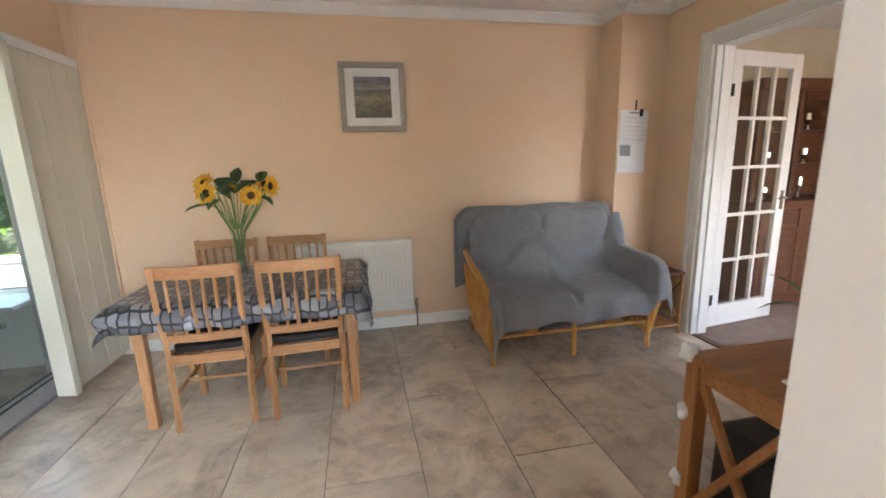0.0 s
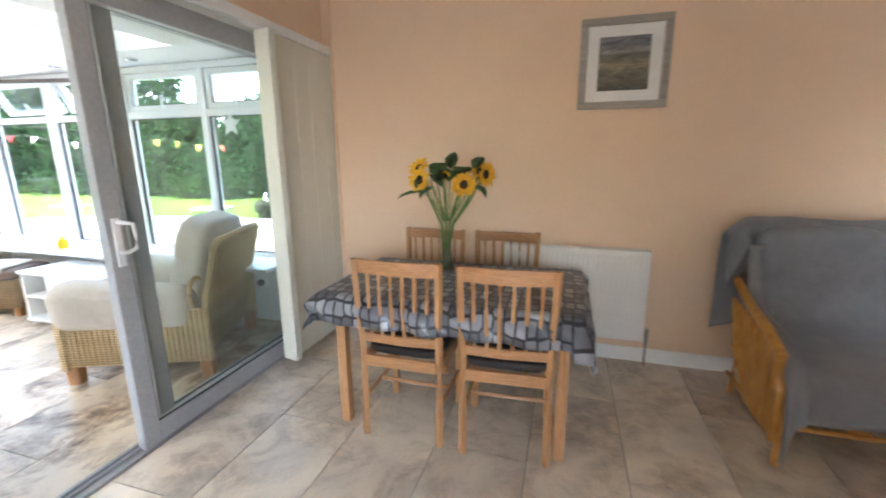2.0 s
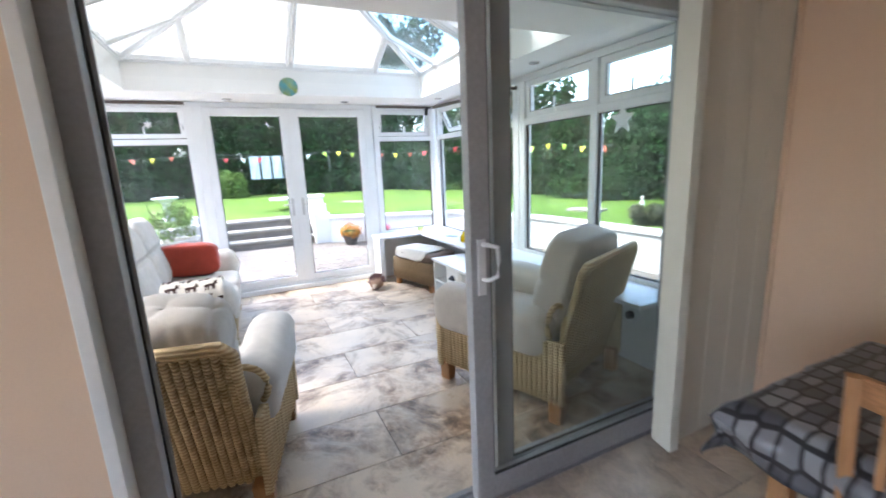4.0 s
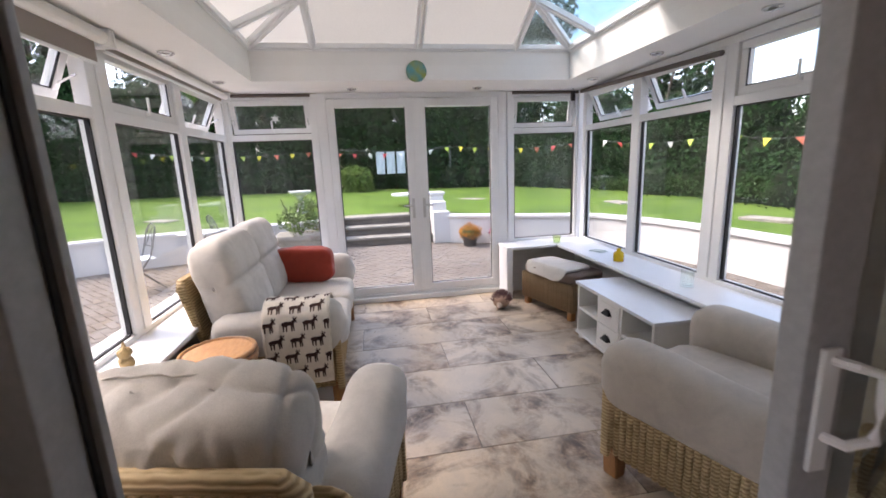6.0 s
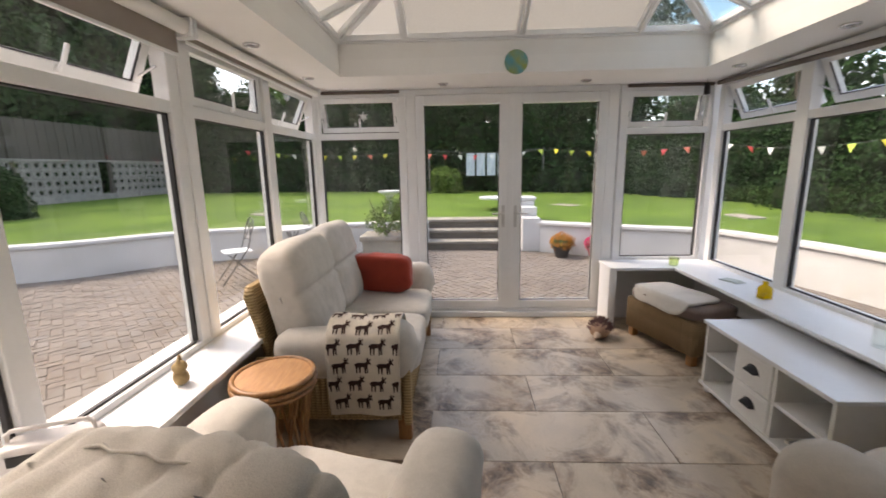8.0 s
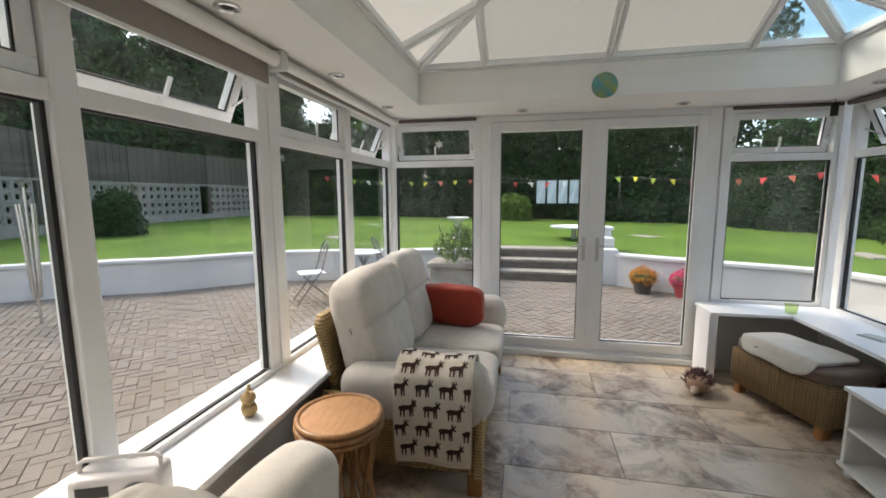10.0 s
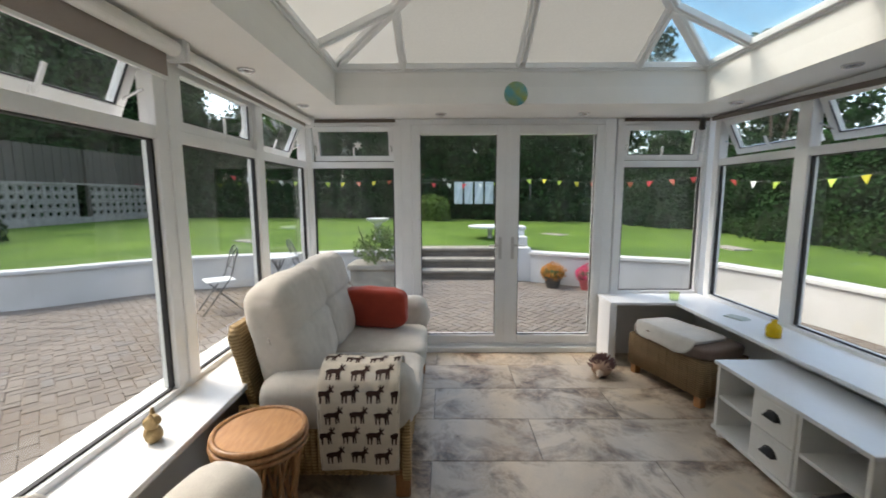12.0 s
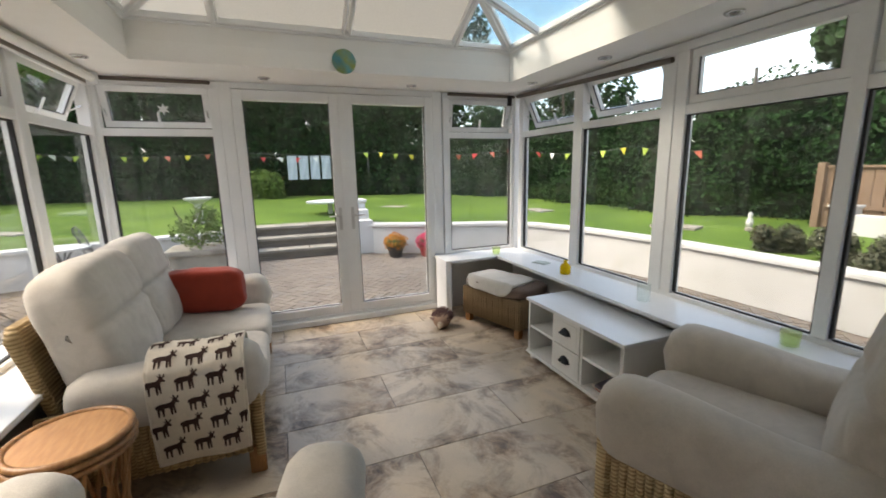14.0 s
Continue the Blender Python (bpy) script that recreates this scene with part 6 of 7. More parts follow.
# roller blinds drawn up over the side windows
ORIGIN = Matrix()
rbm = plain("taupe_blind_cloth", (0.36, 0.31, 0.28), (0.32, 0.275, 0.25), 0.9, 3, 250, 0.1)
for xa, xb in ((-1.955, -0.40), (-3.70, -1.965)):
    rb_ = thing("roller_blind", "taupe roller blind rolled up above the window", "roller blind", None, "roller blinds")
    part("roll", rod((xa + 0.02, YL + 0.10, 2.045), (xb - 0.02, YL + 0.10, 2.045), 0.026 if xa < -3 else 0.032, seg=18), WHITE_WALL, rb_)
    part("cloth", box(xa + 0.03, xb - 0.03, YL + 0.068, YL + 0.072, 1.925 if xa > -3 else 2.0, 2.05, 0), rbm, rb_)
    part("bottom_bar", box(xa + 0.03, xb - 0.03, YL + 0.064, YL + 0.076, 1.915 if xa > -3 else 1.99, 1.93 if xa > -3 else 2.005, 0.003), UPVC, rb_)
    part("bracket", box(xa, xa + 0.02, YL + 0.045, YL + 0.14, 2.0, 2.086, 0.006), UPVC, rb_)
    part("bracket", box(xb - 0.02, xb, YL + 0.045, YL + 0.14, 2.0, 2.086, 0.006), UPVC, rb_)
for nm, a, b_ in (("y", 2.05, 2.76), ("y", -0.65, 0.09)):
    rb_ = thing("roller_blind", "thin brown roller blind rolled up above the side light", "roller blind", None, "roller blinds")
    part("roll", rod((XF + 0.08, a, 2.062), (XF + 0.08, b_, 2.062), 0.014, seg=14), plain("brown_blind", (0.12, 0.09, 0.075), None, 0.8), rb_)
rb_ = thing("roller_blind", "brown roller blind rolled up above the side windows", "roller blind", None, "roller blinds")
part("roll", rod((-3.70, YR - 0.065, 2.06), (-1.95, YR - 0.065, 1.99), 0.018, seg=14), plain("brown_blind_long", (0.17, 0.14, 0.12), None, 0.8), rb_)

# hanging crystal drop and small star decorations
hd = thing("wind_chime", "black topped hanging crystal drop in the corner window", "hanging ornament", pose(XF + 0.16, 2.66, 0))
part("cap", rod((0, 0, 1.965), (0, 0, 2.055), 0.023), BLACK, hd)
part("drop", join(*[lathe([(0.002, -0.02), (0.024, 0), (0.002, 0.02)], 6, Matrix.Translation((0.006 * math.sin(k * 2), 0.006 * math.cos(k), 1.945 - 0.038 * k))) for k in range(5)]), CLEAR, hd)
part("cord", rod((0, 0, 2.06), (0, 0, sz), 0.002, seg=5), BLACK, hd)
star = [((0.045 if k % 2 == 0 else 0.019) * math.sin(k * math.pi / 6), (0.045 if k % 2 == 0 else 0.019) * math.cos(k * math.pi / 6)) for k in range(12)]
for sy, szz in ((-0.24, 1.86),):
    solo("star_decoration", prism([(sy + u, szz + v) for u, v in star], XF + 0.06, XF + 0.064, "x"), UPVC, "white star decoration hanging in the window", "decoration")
star5 = [((0.10 if k % 2 == 0 else 0.045) * math.sin(k * math.pi / 5), (0.10 if k % 2 == 0 else 0.045) * math.cos(k * math.pi / 5)) for k in range(10)]
solo("star_decoration", prism([(-0.80 + u, 1.60 + v) for u, v in star5], YR - 0.05, YR - 0.045, "y"), UPVC, "white star decoration hanging in the window", "decoration")
# round wall socket plate low on the side wall
so_ = thing("wall_vent", "round white vent with a dark middle low on the wall", "vent", pose(-0.62, YR - 0.081, 0.33))
part("plate", lathe([(0.055, 0), (0.055, 0.006), (0.045, 0.012), (0.02, 0.012)], 24, Matrix.Rotation(math.pi / 2, 4, "X")), UPVC, so_)
part("knob", lathe([(0.028, 0.012), (0.026, 0.04), (0.01, 0.045)], 18, Matrix.Rotation(math.pi / 2, 4, "X")), BLACK, so_, "dark round knob")


# ---- garden ----
ORIGIN = GARDEN
GRASS = plain("mown_grass", (0.105, 0.175, 0.025), (0.06, 0.115, 0.018), 0.95, 0.9, 60, 0.6)
RENDER = plain("white_masonry_paint", (0.56, 0.555, 0.54), (0.48, 0.475, 0.45), 0.9, 1.6, 60, 0.3)
PAVE = plain("brindle_block", (0.19, 0.157, 0.128), (0.15, 0.123, 0.10), 0.9, 3, 90, 0.4, by_piece=True)
LEAF = plain("hedge_leaf", (0.040, 0.085, 0.027), (0.020, 0.048, 0.014), 0.7, 2.0, 30, 0.2)
# near-black for the hedge cores: the shade between leaves, put into the colour
GLOOM = plain("hedge_inner_shade", (0.014, 0.022, 0.010), (0.007, 0.011, 0.005), 1.0, 6, 40, 0.5)
LEAF2 = plain("yew_leaf", (0.022, 0.058, 0.016), (0.011, 0.032, 0.008), 0.9, 2.0, 30, 0.2)
SAGE = plain("sage_leaf", (0.13, 0.13, 0.085), (0.07, 0.075, 0.045), 0.8, 2.0, 30, 0.2)
LEAF3 = plain("bright_leaf", (0.13, 0.20, 0.04), (0.07, 0.12, 0.025), 0.7, 2.0, 30, 0.2)
for m_ in (GLOOM, LEAF, LEAF2, LEAF3, SAGE, GRASS):
    m_.node_tree.nodes["Principled BSDF"].inputs["Specular IOR Level"].default_value = 0.15
BARK = plain("bark", (0.10, 0.075, 0.055), (0.06, 0.045, 0.03), 0.95, 10, 60, 0.6, stretch=(4, 4, 1))
GSTONE = plain("weathered_stone", (0.33, 0.30, 0.25), (0.20, 0.18, 0.15), 0.95, 5, 60, 0.5, by_piece=True)
LAWN_Z, PATIO_Z = 0.385, -0.15
EDGE = [(-0.56, -11.0), (-4.6, -8.0), (-5.80, -6.40), (-6.28, -5.55), (-7.28, -4.40), (-7.75, -3.2), (-8.05, -2.1), (-8.35, -1.0), (-8.42, -0.05)]
EDGE2 = [(-8.30, 2.02), (-8.02, 2.46), (-7.45, 3.62), (-6.98, 4.60), (-6.30, 4.98), (-5.70, 5.20), (-4.70, 5.40), (-3.90, 5.47), (-2.45, 5.53), (-1.2, 5.55), (3.0, 5.55)]


def ring_sheet(name, inner, zi, material, label, category):
    """A sheet from the inner line out to the horizon, rising gently at first."""
    b = bmesh.new()
    c = Vector((-2.0, 1.0))
    rows = []
    for f, dz in ((0, 0), (0.5, 0.0), (1.5, 0.02), (4, 0.06), (8, 0.1), (14, 0.15), (40, 0.3), (200, 0.3), (900, 0.3)):
        row = []
        for p in inner:
            v = Vector(p)
            d = (v - c).normalized()
            q = v + d * f
            row.append(b.verts.new((q.x, q.y, zi + dz)))
        rows.append(row)
    for u, w in zip(rows, rows[1:]):
        for i in range(len(inner) - 1):
            b.faces.new((u[i], u[i + 1], w[i + 1], w[i]))
    bmesh.ops.recalc_face_normals(b, faces=b.faces[:])
    return setting(name, b, material, label, category)


line = EDGE + [(-9.15, -0.1), (-9.15, 2.0)] + EDGE2
ring_sheet("lawn", line, LAWN_Z, GRASS, "bright green mown lawn above the patio", "lawn")
setting("patio", box(-9.3, 20, -14, 12, PATIO_Z - 0.2, PATIO_Z - 0.012, 0), plain("patio_sand", (0.23, 0.18, 0.14), None, 1.0, 4, 100, 0.5), "sandy joints below the patio paving", "patio")


def strip(points, half, z0, z1, material, name, label, coping=True):
    w = tagged(thing(name, label, "garden wall"), kind="structure")
    for zz0, zz1, hw, nm, mt in ((z0, z1, half, "wall_body", material), (z1, z1 + 0.05, half + 0.035, "coping", material)):
        b = bmesh.new()
        L, R = [], []
        for i, p in enumerate(points):
            a = Vector(points[max(i - 1, 0)])
            c = Vector(points[min(i + 1, len(points) - 1)])
            n = Vector(((c - a).y, -(c - a).x)).normalized()
            L.append(Vector(p) + n * hw)
            R.append(Vector(p) - n * hw)
        ring = []
        for l_, r_ in zip(L, R):
            ring.append([b.verts.new((l_.x, l_.y, zz0)), b.verts.new((r_.x, r_.y, zz0)), b.verts.new((r_.x, r_.y, zz1)), b.verts.new((l_.x, l_.y, zz1))])
        for u, v in zip(ring, ring[1:]):
            for k in range(4):
                b.faces.new((u[k], u[(k + 1) % 4], v[(k + 1) % 4], v[k]))
        b.faces.new(ring[0])
        b.faces.new(ring[-1])
        bmesh.ops.recalc_face_normals(b, faces=b.faces[:])
        bmesh.ops.bevel(b, geom=[e for e in b.edges if abs(e.verts[0].co.z - e.verts[1].co.z) < 1e-6 and e.verts[0].co.z > zz0 + 0.01], offset=0.015, segments=2, affect="EDGES")
        part(nm, b, mt, w)
    return w


def curve_points(pts, n=5):
    out = []
    for i in range(len(pts) - 1):
        p0, p1, p2, p3 = (Vector(pts[max(i - 1, 0)]), Vector(pts[i]), Vector(pts[i + 1]), Vector(pts[min(i + 2, len(pts) - 1)]))
        for k in range(n):
            t = k / n
            q = 0.5 * ((2 * p1) + (p2 - p0) * t + (2 * p0 - 5 * p1 + 4 * p2 - p3) * t * t + (3 * p1 - p0 - 3 * p2 + p3) * t ** 3)
            out.append((q.x, q.y))
    out.append(pts[-1])
    return out


strip(curve_points(EDGE), 0.11, PATIO_Z, LAWN_Z - 0.01, RENDER, "garden_wall_1", "low curved white rendered retaining wall")
strip(curve_points(EDGE2), 0.11, PATIO_Z, LAWN_Z - 0.01, RENDER, "garden_wall_2", "low curved white rendered retaining wall")
pier = thing("wall_pier_garden", "white rendered stepped pier beside the garden steps", "pier")
part("pier_body", join(box(-8.42, -8.1, 1.78, 2.12, PATIO_Z, 0.50, 0.02), box(-8.75, -8.38, 1.80, 2.10, PATIO_Z, 0.68, 0.02), box(-9.1, -8.7, 1.80, 2.10, PATIO_Z, 0.80, 0.03)), RENDER, pier)
part("cap", box(-9.14, -8.68, 1.77, 2.13, 0.80, 0.86, 0.015), RENDER, pier)

solo("wall_end_block", join(box(-8.72, -8.30, -0.62, -0.22, PATIO_Z, 0.46, 0.03), box(-8.60, -8.40, -0.52, -0.30, 0.46, 0.60, 0.04)), RENDER, "white rendered block ending the wall beside the steps", "pier")

gs = tagged(thing("garden_steps", "weathered stone slab steps up to the lawn", "steps"), kind="structure")
rnd = random.Random(12)
for k in range(3):
    z1 = PATIO_Z + 0.18 * (k + 1)
    xr = -8.30 - 0.32 * k
    part("riser", box(xr - 0.45, xr, -0.15, 1.78, PATIO_Z, z1 - 0.05, 0.008), plain("dark_riser_stone", (0.16, 0.135, 0.11), (0.10, 0.085, 0.07), 0.95, 6, 60, 0.5), gs)
    y = -0.15
    while y < 1.7:
        w = min(rnd.uniform(0.4, 0.65), 1.78 - y)
        part("tread_slab", box(xr - 0.42, xr + 0.03, y + 0.004, y + w - 0.004, z1 - 0.05, z1, 0.01), GSTONE, gs)
        y += w


# foliage: many small leaves round a knobbly core
def leaf_cloud(name, parent, material, centres, count, size, seed, squash=1.0):
    """Leaves scattered over a set of blobs (x, y, z, radius)."""
    r = np.random.default_rng(seed)
    rad_ = np.array([c[3] for c in centres])
    pick = r.choice(len(centres), count, p=rad_ ** 2 / np.sum(rad_ ** 2))
    d = r.normal(size=(count, 3))
    d /= np.linalg.norm(d, axis=1, keepdims=True)
    c = np.array([c[:3] for c in centres])[pick]
    rr = rad_[pick][:, None] * (0.66 + 0.42 * r.random((count, 1)))
    p = c + d * rr * np.array([1, 1, squash])
    n = d + r.normal(size=(count, 3)) * 0.55
    n /= np.linalg.norm(n, axis=1, keepdims=True)
    up = r.normal(size=(count, 3))
    u = np.cross(n, up)
    u /= np.linalg.norm(u, axis=1, keepdims=True)
    v = np.cross(n, u)
    s = (size * (0.6 + 0.8 * r.random((count, 1))))
    verts = np.stack([p - u * s, p - v * s * 0.5 + n * s * 0.15, p + u * s, p + v * s * 0.5 + n * s * 0.15], 1).reshape(-1, 3)
    faces = [(4 * i, 4 * i + 1, 4 * i + 2, 4 * i + 3) for i in range(count)]
    me = bpy.data.meshes.new(name)
    me.from_pydata(verts.tolist(), [], faces)
    me.materials.append(material)
    ob = new(name, me)
    ob.parent = parent
    return ob


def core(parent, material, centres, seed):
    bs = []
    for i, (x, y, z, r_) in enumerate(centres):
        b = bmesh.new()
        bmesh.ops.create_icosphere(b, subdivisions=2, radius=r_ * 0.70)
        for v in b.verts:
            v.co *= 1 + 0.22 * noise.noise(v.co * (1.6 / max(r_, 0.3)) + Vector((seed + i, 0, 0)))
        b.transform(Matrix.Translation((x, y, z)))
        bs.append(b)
    return part("inner_core", join(*bs), material, parent)


def hedge(name, label, category, path, height, thick, material, leaves, size, seed):
    """A tall hedge along a path: blobs stacked from the ground up."""
    h = thing(name, label, category)
    r = random.Random(seed)
    blobs = []
    for (x0, y0), (x1, y1) in zip(path, path[1:]):
        n = max(1, int(math.hypot(x1 - x0, y1 - y0) / (thick * 0.8)))
        for i in range(n):
            f = i / n
            hh = height * r.uniform(0.86, 1.12)
            z = LAWN_Z + thick * 0.3
            while z < LAWN_Z + hh:
                blobs.append((x0 + f * (x1 - x0) + r.uniform(-0.25, 0.25), y0 + f * (y1 - y0) + r.uniform(-0.25, 0.25), z, thick * r.uniform(0.65, 0.9)))
                z += thick * 0.75
    # added solid core, coloured as dark as the hedge's shaded inside
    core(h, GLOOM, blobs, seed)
    leaf_cloud("leaves", h, material, blobs, leaves, size, seed)


def tree(label, x, y, h, spread, material, seed, leaves=6000, size=0.13, crown_from=0.35):
    t = thing("tree", label, "tree", pose(x, y, LAWN_Z))
    r = random.Random(seed)
    bars = [rod((0, 0, -0.1), (0.1, 0, h * 0.5), 0.05 * h / 3, 0.03 * h / 3)]
    blobs = []
    for k in range(11):
        a = r.uniform(0, math.tau)
        z = h * r.uniform(crown_from, 1.0)
        d = spread * r.uniform(0.2, 0.9) * (1.15 - 0.6 * (z / h))
        tip = (d * math.cos(a), d * math.sin(a), z)
        bars.append(tube([(0.05, 0, h * 0.25), (tip[0] * 0.5, tip[1] * 0.5, z * 0.75), tip], 0.02 * h / 3, 6))
        blobs.append((*tip, spread * r.uniform(0.32, 0.5)))
    part("trunk", join(*bars), BARK, t)
    leaf_cloud("crown", t, material, blobs, leaves, size, seed)


hedge("hedge", "tall dark green hedge closing the end of the lawn", "hedge", [(-19.5, -6.0), (-19.0, 0.0), (-16.4, 6.0), (-15.6, 7.6)], 6.2, 1.3, LEAF2, 62000, 0.08, 21)
hedge("hedge", "dark green clipped hedge beside the lawn", "hedge", [(-16.4, 6.4), (-12.0, 8.3), (-9.0, 8.6), (-6.6, 8.8), (-4.2, 9.4), (-1.5, 9.8)], 2.35, 1.0, LEAF2, 75000, 0.05, 24)
hedge("hedge", "dark evergreen hedge behind the garden", "hedge", [(-19.5, -6.2), (-19.6, -12.5), (-20.2, -15.0)], 4.6, 1.2, LEAF2, 30000, 0.09, 22)
hedge("hedge", "tall mixed trees behind the boundary fence", "trees", [(1.0, -14.0), (-4.0, -14.8), (-9.0, -16.0), (-15.0, -17.0), (-21.0, -16.0), (-25.0, -13.0)], 8.2, 1.7, LEAF, 60000, 0.12, 23)
hedge("shrub", "low grey-green shrub at the lawn edge", "shrub", [(-3.2, 6.05), (-2.7, 5.95), (-1.7, 6.0)], 0.26, 0.19, SAGE, 9000, 0.022, 31)
hedge("shrub", "dark rounded shrub in front of the fence", "shrub", [(-9.2, -10.2), (-8.6, -10.0)], 1.5, 0.75, LEAF2, 5000, 0.06, 32)
hedge("shrub", "yellow-green shrub before the hedge", "shrub", [(-17.3, -0.4), (-17.0, 0.6)], 0.9, 0.6, LEAF3, 4000, 0.06, 33)
for k, (tx, ty, th, ts, tm) in enumerate(((-23, -9, 9.0, 3.2, LEAF2), (-24, -2, 9.5, 3.4, LEAF2), (-23, 4, 8.5, 3.2, LEAF2), (-20, 8.5, 7.5, 2.8, LEAF2), (-15.5, 12, 6.0, 2.4, LEAF2), (-5.7, 12.4, 4.9, 1.3, LEAF), (-17, -18, 9.0, 3.4, LEAF), (-11, -17, 8.5, 3.2, LEAF), (-6, -15, 7.5, 3.0, LEAF), (-1.5, -13.5, 7.0, 2.8, LEAF3), (-3.4, 13, 5.2, 1.8, LEAF), (-14, -19, 10.0, 3.2, LEAF))):
    tree("tall leafy garden tree behind the boundary", tx, ty, th, ts, tm, 40 + k, 9000, 0.13, 0.22)


# boundary fence: timber boards above pierced concrete blocks
BOARD = wood("grey_fence_board", (0.11, 0.095, 0.075), (0.06, 0.05, 0.04), "z", 0.9)
LATTICE = plain("pierced_concrete", (0.32, 0.305, 0.27), (0.22, 0.205, 0.18), 0.95, 4, 60, 0.4)
fence_line = [(-3.0, -10.6), (-6.0, -11.4), (-9.0, -12.4), (-12.5, -13.3), (-16.0, -13.2), (-19.0, -12.9)]
board_mesh = mesh_of("board", box(-0.075, 0.075, -0.012, 0.012, 0, 1.25, 0.004), BOARD)
ring = []
for qx in (-1, 1):
    for qz in (-1, 1):
        ring.append(tube([(0.145 * qx + 0.10 * math.cos(a), 0, 0.145 * qz + 0.10 * math.sin(a)) for a in np.linspace(0, math.tau, 13)[:-1]], 0.028, 5, True))
block = join(box(-0.295, 0.295, -0.045, 0.045, -0.295, -0.25, 0.004), box(-0.295, 0.295, -0.045, 0.045, 0.25, 0.295, 0.004), box(-0.295, -0.25, -0.045, 0.045, -0.25, 0.25, 0.004), box(0.25, 0.295, -0.045, 0.045, -0.25, 0.25, 0.004), box(-0.03, 0.03, -0.04, 0.04, -0.25, 0.25, 0.004), box(-0.25, 0.25, -0.04, 0.04, -0.03, 0.03, 0.004), *ring)
block_mesh = mesh_of("pierced_block", block, LATTICE)
for (x0, y0), (x1, y1) in zip(fence_line, fence_line[1:]):
    fn = thing("fence", "grey timber fence above pierced concrete blocks", "fence", None, "boundary fence panels")
    L = math.hypot(x1 - x0, y1 - y0)
    ang = math.degrees(math.atan2(y1 - y0, x1 - x0))
    m = pose(x0, y0, LAWN_Z + 0.1, 0, 0, ang)
    part("plinth", box(0, L, -0.06, 0.06, -0.3, 0.25, 0.01, m), LATTICE, fn)
    part("post", box(-0.06, 0.06, -0.06, 0.06, 0, 2.72, 0.01, m), BOARD, fn)
    part("capping", box(0, L, -0.07, 0.07, 1.44, 1.50, 0.008, m), LATTICE, fn)
    for k in range(int(L / 0.6)):
        for row in range(2):
            ob = new("pierced_block", block_mesh)
            ob.parent = fn
            ob.matrix_basis = m @ pose(0.3 + k * 0.6, 0, 0.545 + 0.6 * row)
    for k in range(int(L / 0.16)):
        ob = new("board", board_mesh)
        ob.parent = fn
        ob.matrix_basis = m @ pose(0.08 + k * 0.16, 0.012 * (k % 2), 1.50)

# brown panel fence and white block beyond the shrubs
bf = thing("panel_fence", "brown timber panel fence beyond the shrubs", "fence")
BROWN_BOARD = wood("brown_fence_board", (0.25, 0.165, 0.11), (0.16, 0.105, 0.068), "z", 0.9)
bfm = pose(-4.15, 8.35, LAWN_Z, 0, 0, -2)
for k in range(36):
    part("board", box(-0.07, 0.07, -0.011, 0.011, 0.40, 0.95, 0.004, bfm @ pose(0.08 + 0.15 * k, 0.008 * (k % 2), 0)), BROWN_BOARD, bf)
for k in range(36):
    part("board", box(-0.07, 0.07, -0.011, 0.011, 0.02, 0.36, 0.004, bfm @ pose(0.08 + 0.15 * k, 0.008 * (k % 2), 0)), BROWN_BOARD, bf)
part("rail", box(0, 5.45, -0.035, -0.012, 0.35, 0.41, 0.004, bfm), BROWN_BOARD, bf)
part("capping", box(0, 5.45, -0.045, 0.045, 0.95, 0.985, 0.006, bfm), BROWN_BOARD, bf)
for k in range(4):
    part("post", box(-0.05, 0.05, -0.09, 0.01, 0, 1.03, 0.006, bfm @ pose(1.8 * k, 0, 0)), BROWN_BOARD, bf)
solo("gate_pier", join(box(-0.13, 0.13, -0.13, 0.13, 0, 0.40, 0.015), box(-0.15, 0.15, -0.15, 0.15, 0.40, 0.44, 0.012)), RENDER, "white rendered gate pier beyond the lawn", "pier", pose(-3.65, 8.0, LAWN_Z))
solo("boundary_wall", box(-3.51, 1.2, 7.86, 8.06, LAWN_Z - 0.05, 0.70, 0.015), RENDER, "low white rendered wall before the panel fence", "garden wall")
sl_ = thing("street_lamp", "tall grey street lamp beyond the hedge", "street lamp", pose(-11.6, 22.6, LAWN_Z))
part("column", tube([(0, 0, 0), (0, 0, 6.4), (0.05, -0.02, 6.9), (0.4, -0.2, 7.15), (1.0, -0.5, 7.2)], 0.07, 8), plain("galvanised_grey", (0.42, 0.44, 0.46), None, 0.5, 4, 60, 0.05, 0.5), sl_)
part("lantern", pillow(0.9, 1.7, -0.72, -0.42, 7.1, 7.28, 3, 6), plain("lantern_grey", (0.5, 0.52, 0.54), None, 0.5), sl_)

# flowers in pots on the patio
def mum(label, x, y, colour, potc):
    f = thing("flower_pot", label, "potted plant", pose(x, y, PATIO_Z))
    part("pot", lathe([(0.10, 0), (0.11, 0), (0.15, 0.16), (0.16, 0.16), (0.16, 0.19), (0.14, 0.19), (0.12, 0.15), (0.01, 0.14)], 18), plain("pot_plastic", potc, None, 0.6), f)
    blobs = [(0.11 * math.cos(a), 0.11 * math.sin(a), 0.27, 0.13) for a in np.linspace(0, math.tau, 6)[:-1]] + [(0, 0, 0.30, 0.17)]
    core(f, LEAF, blobs, 3)
    leaf_cloud("blooms", f, plain("bloom", colour, tuple(0.6 * v for v in colour), 0.7, 20, 60, 0.1), blobs, 1500, 0.022, 5)


mum("orange chrysanthemum in a dark pot on the patio", -7.60, 2.42, (0.62, 0.24, 0.02), (0.05, 0.045, 0.04))
mum("pink chrysanthemum in a red pot on the patio", -7.40, 2.98, (0.75, 0.05, 0.16), (0.40, 0.06, 0.06))

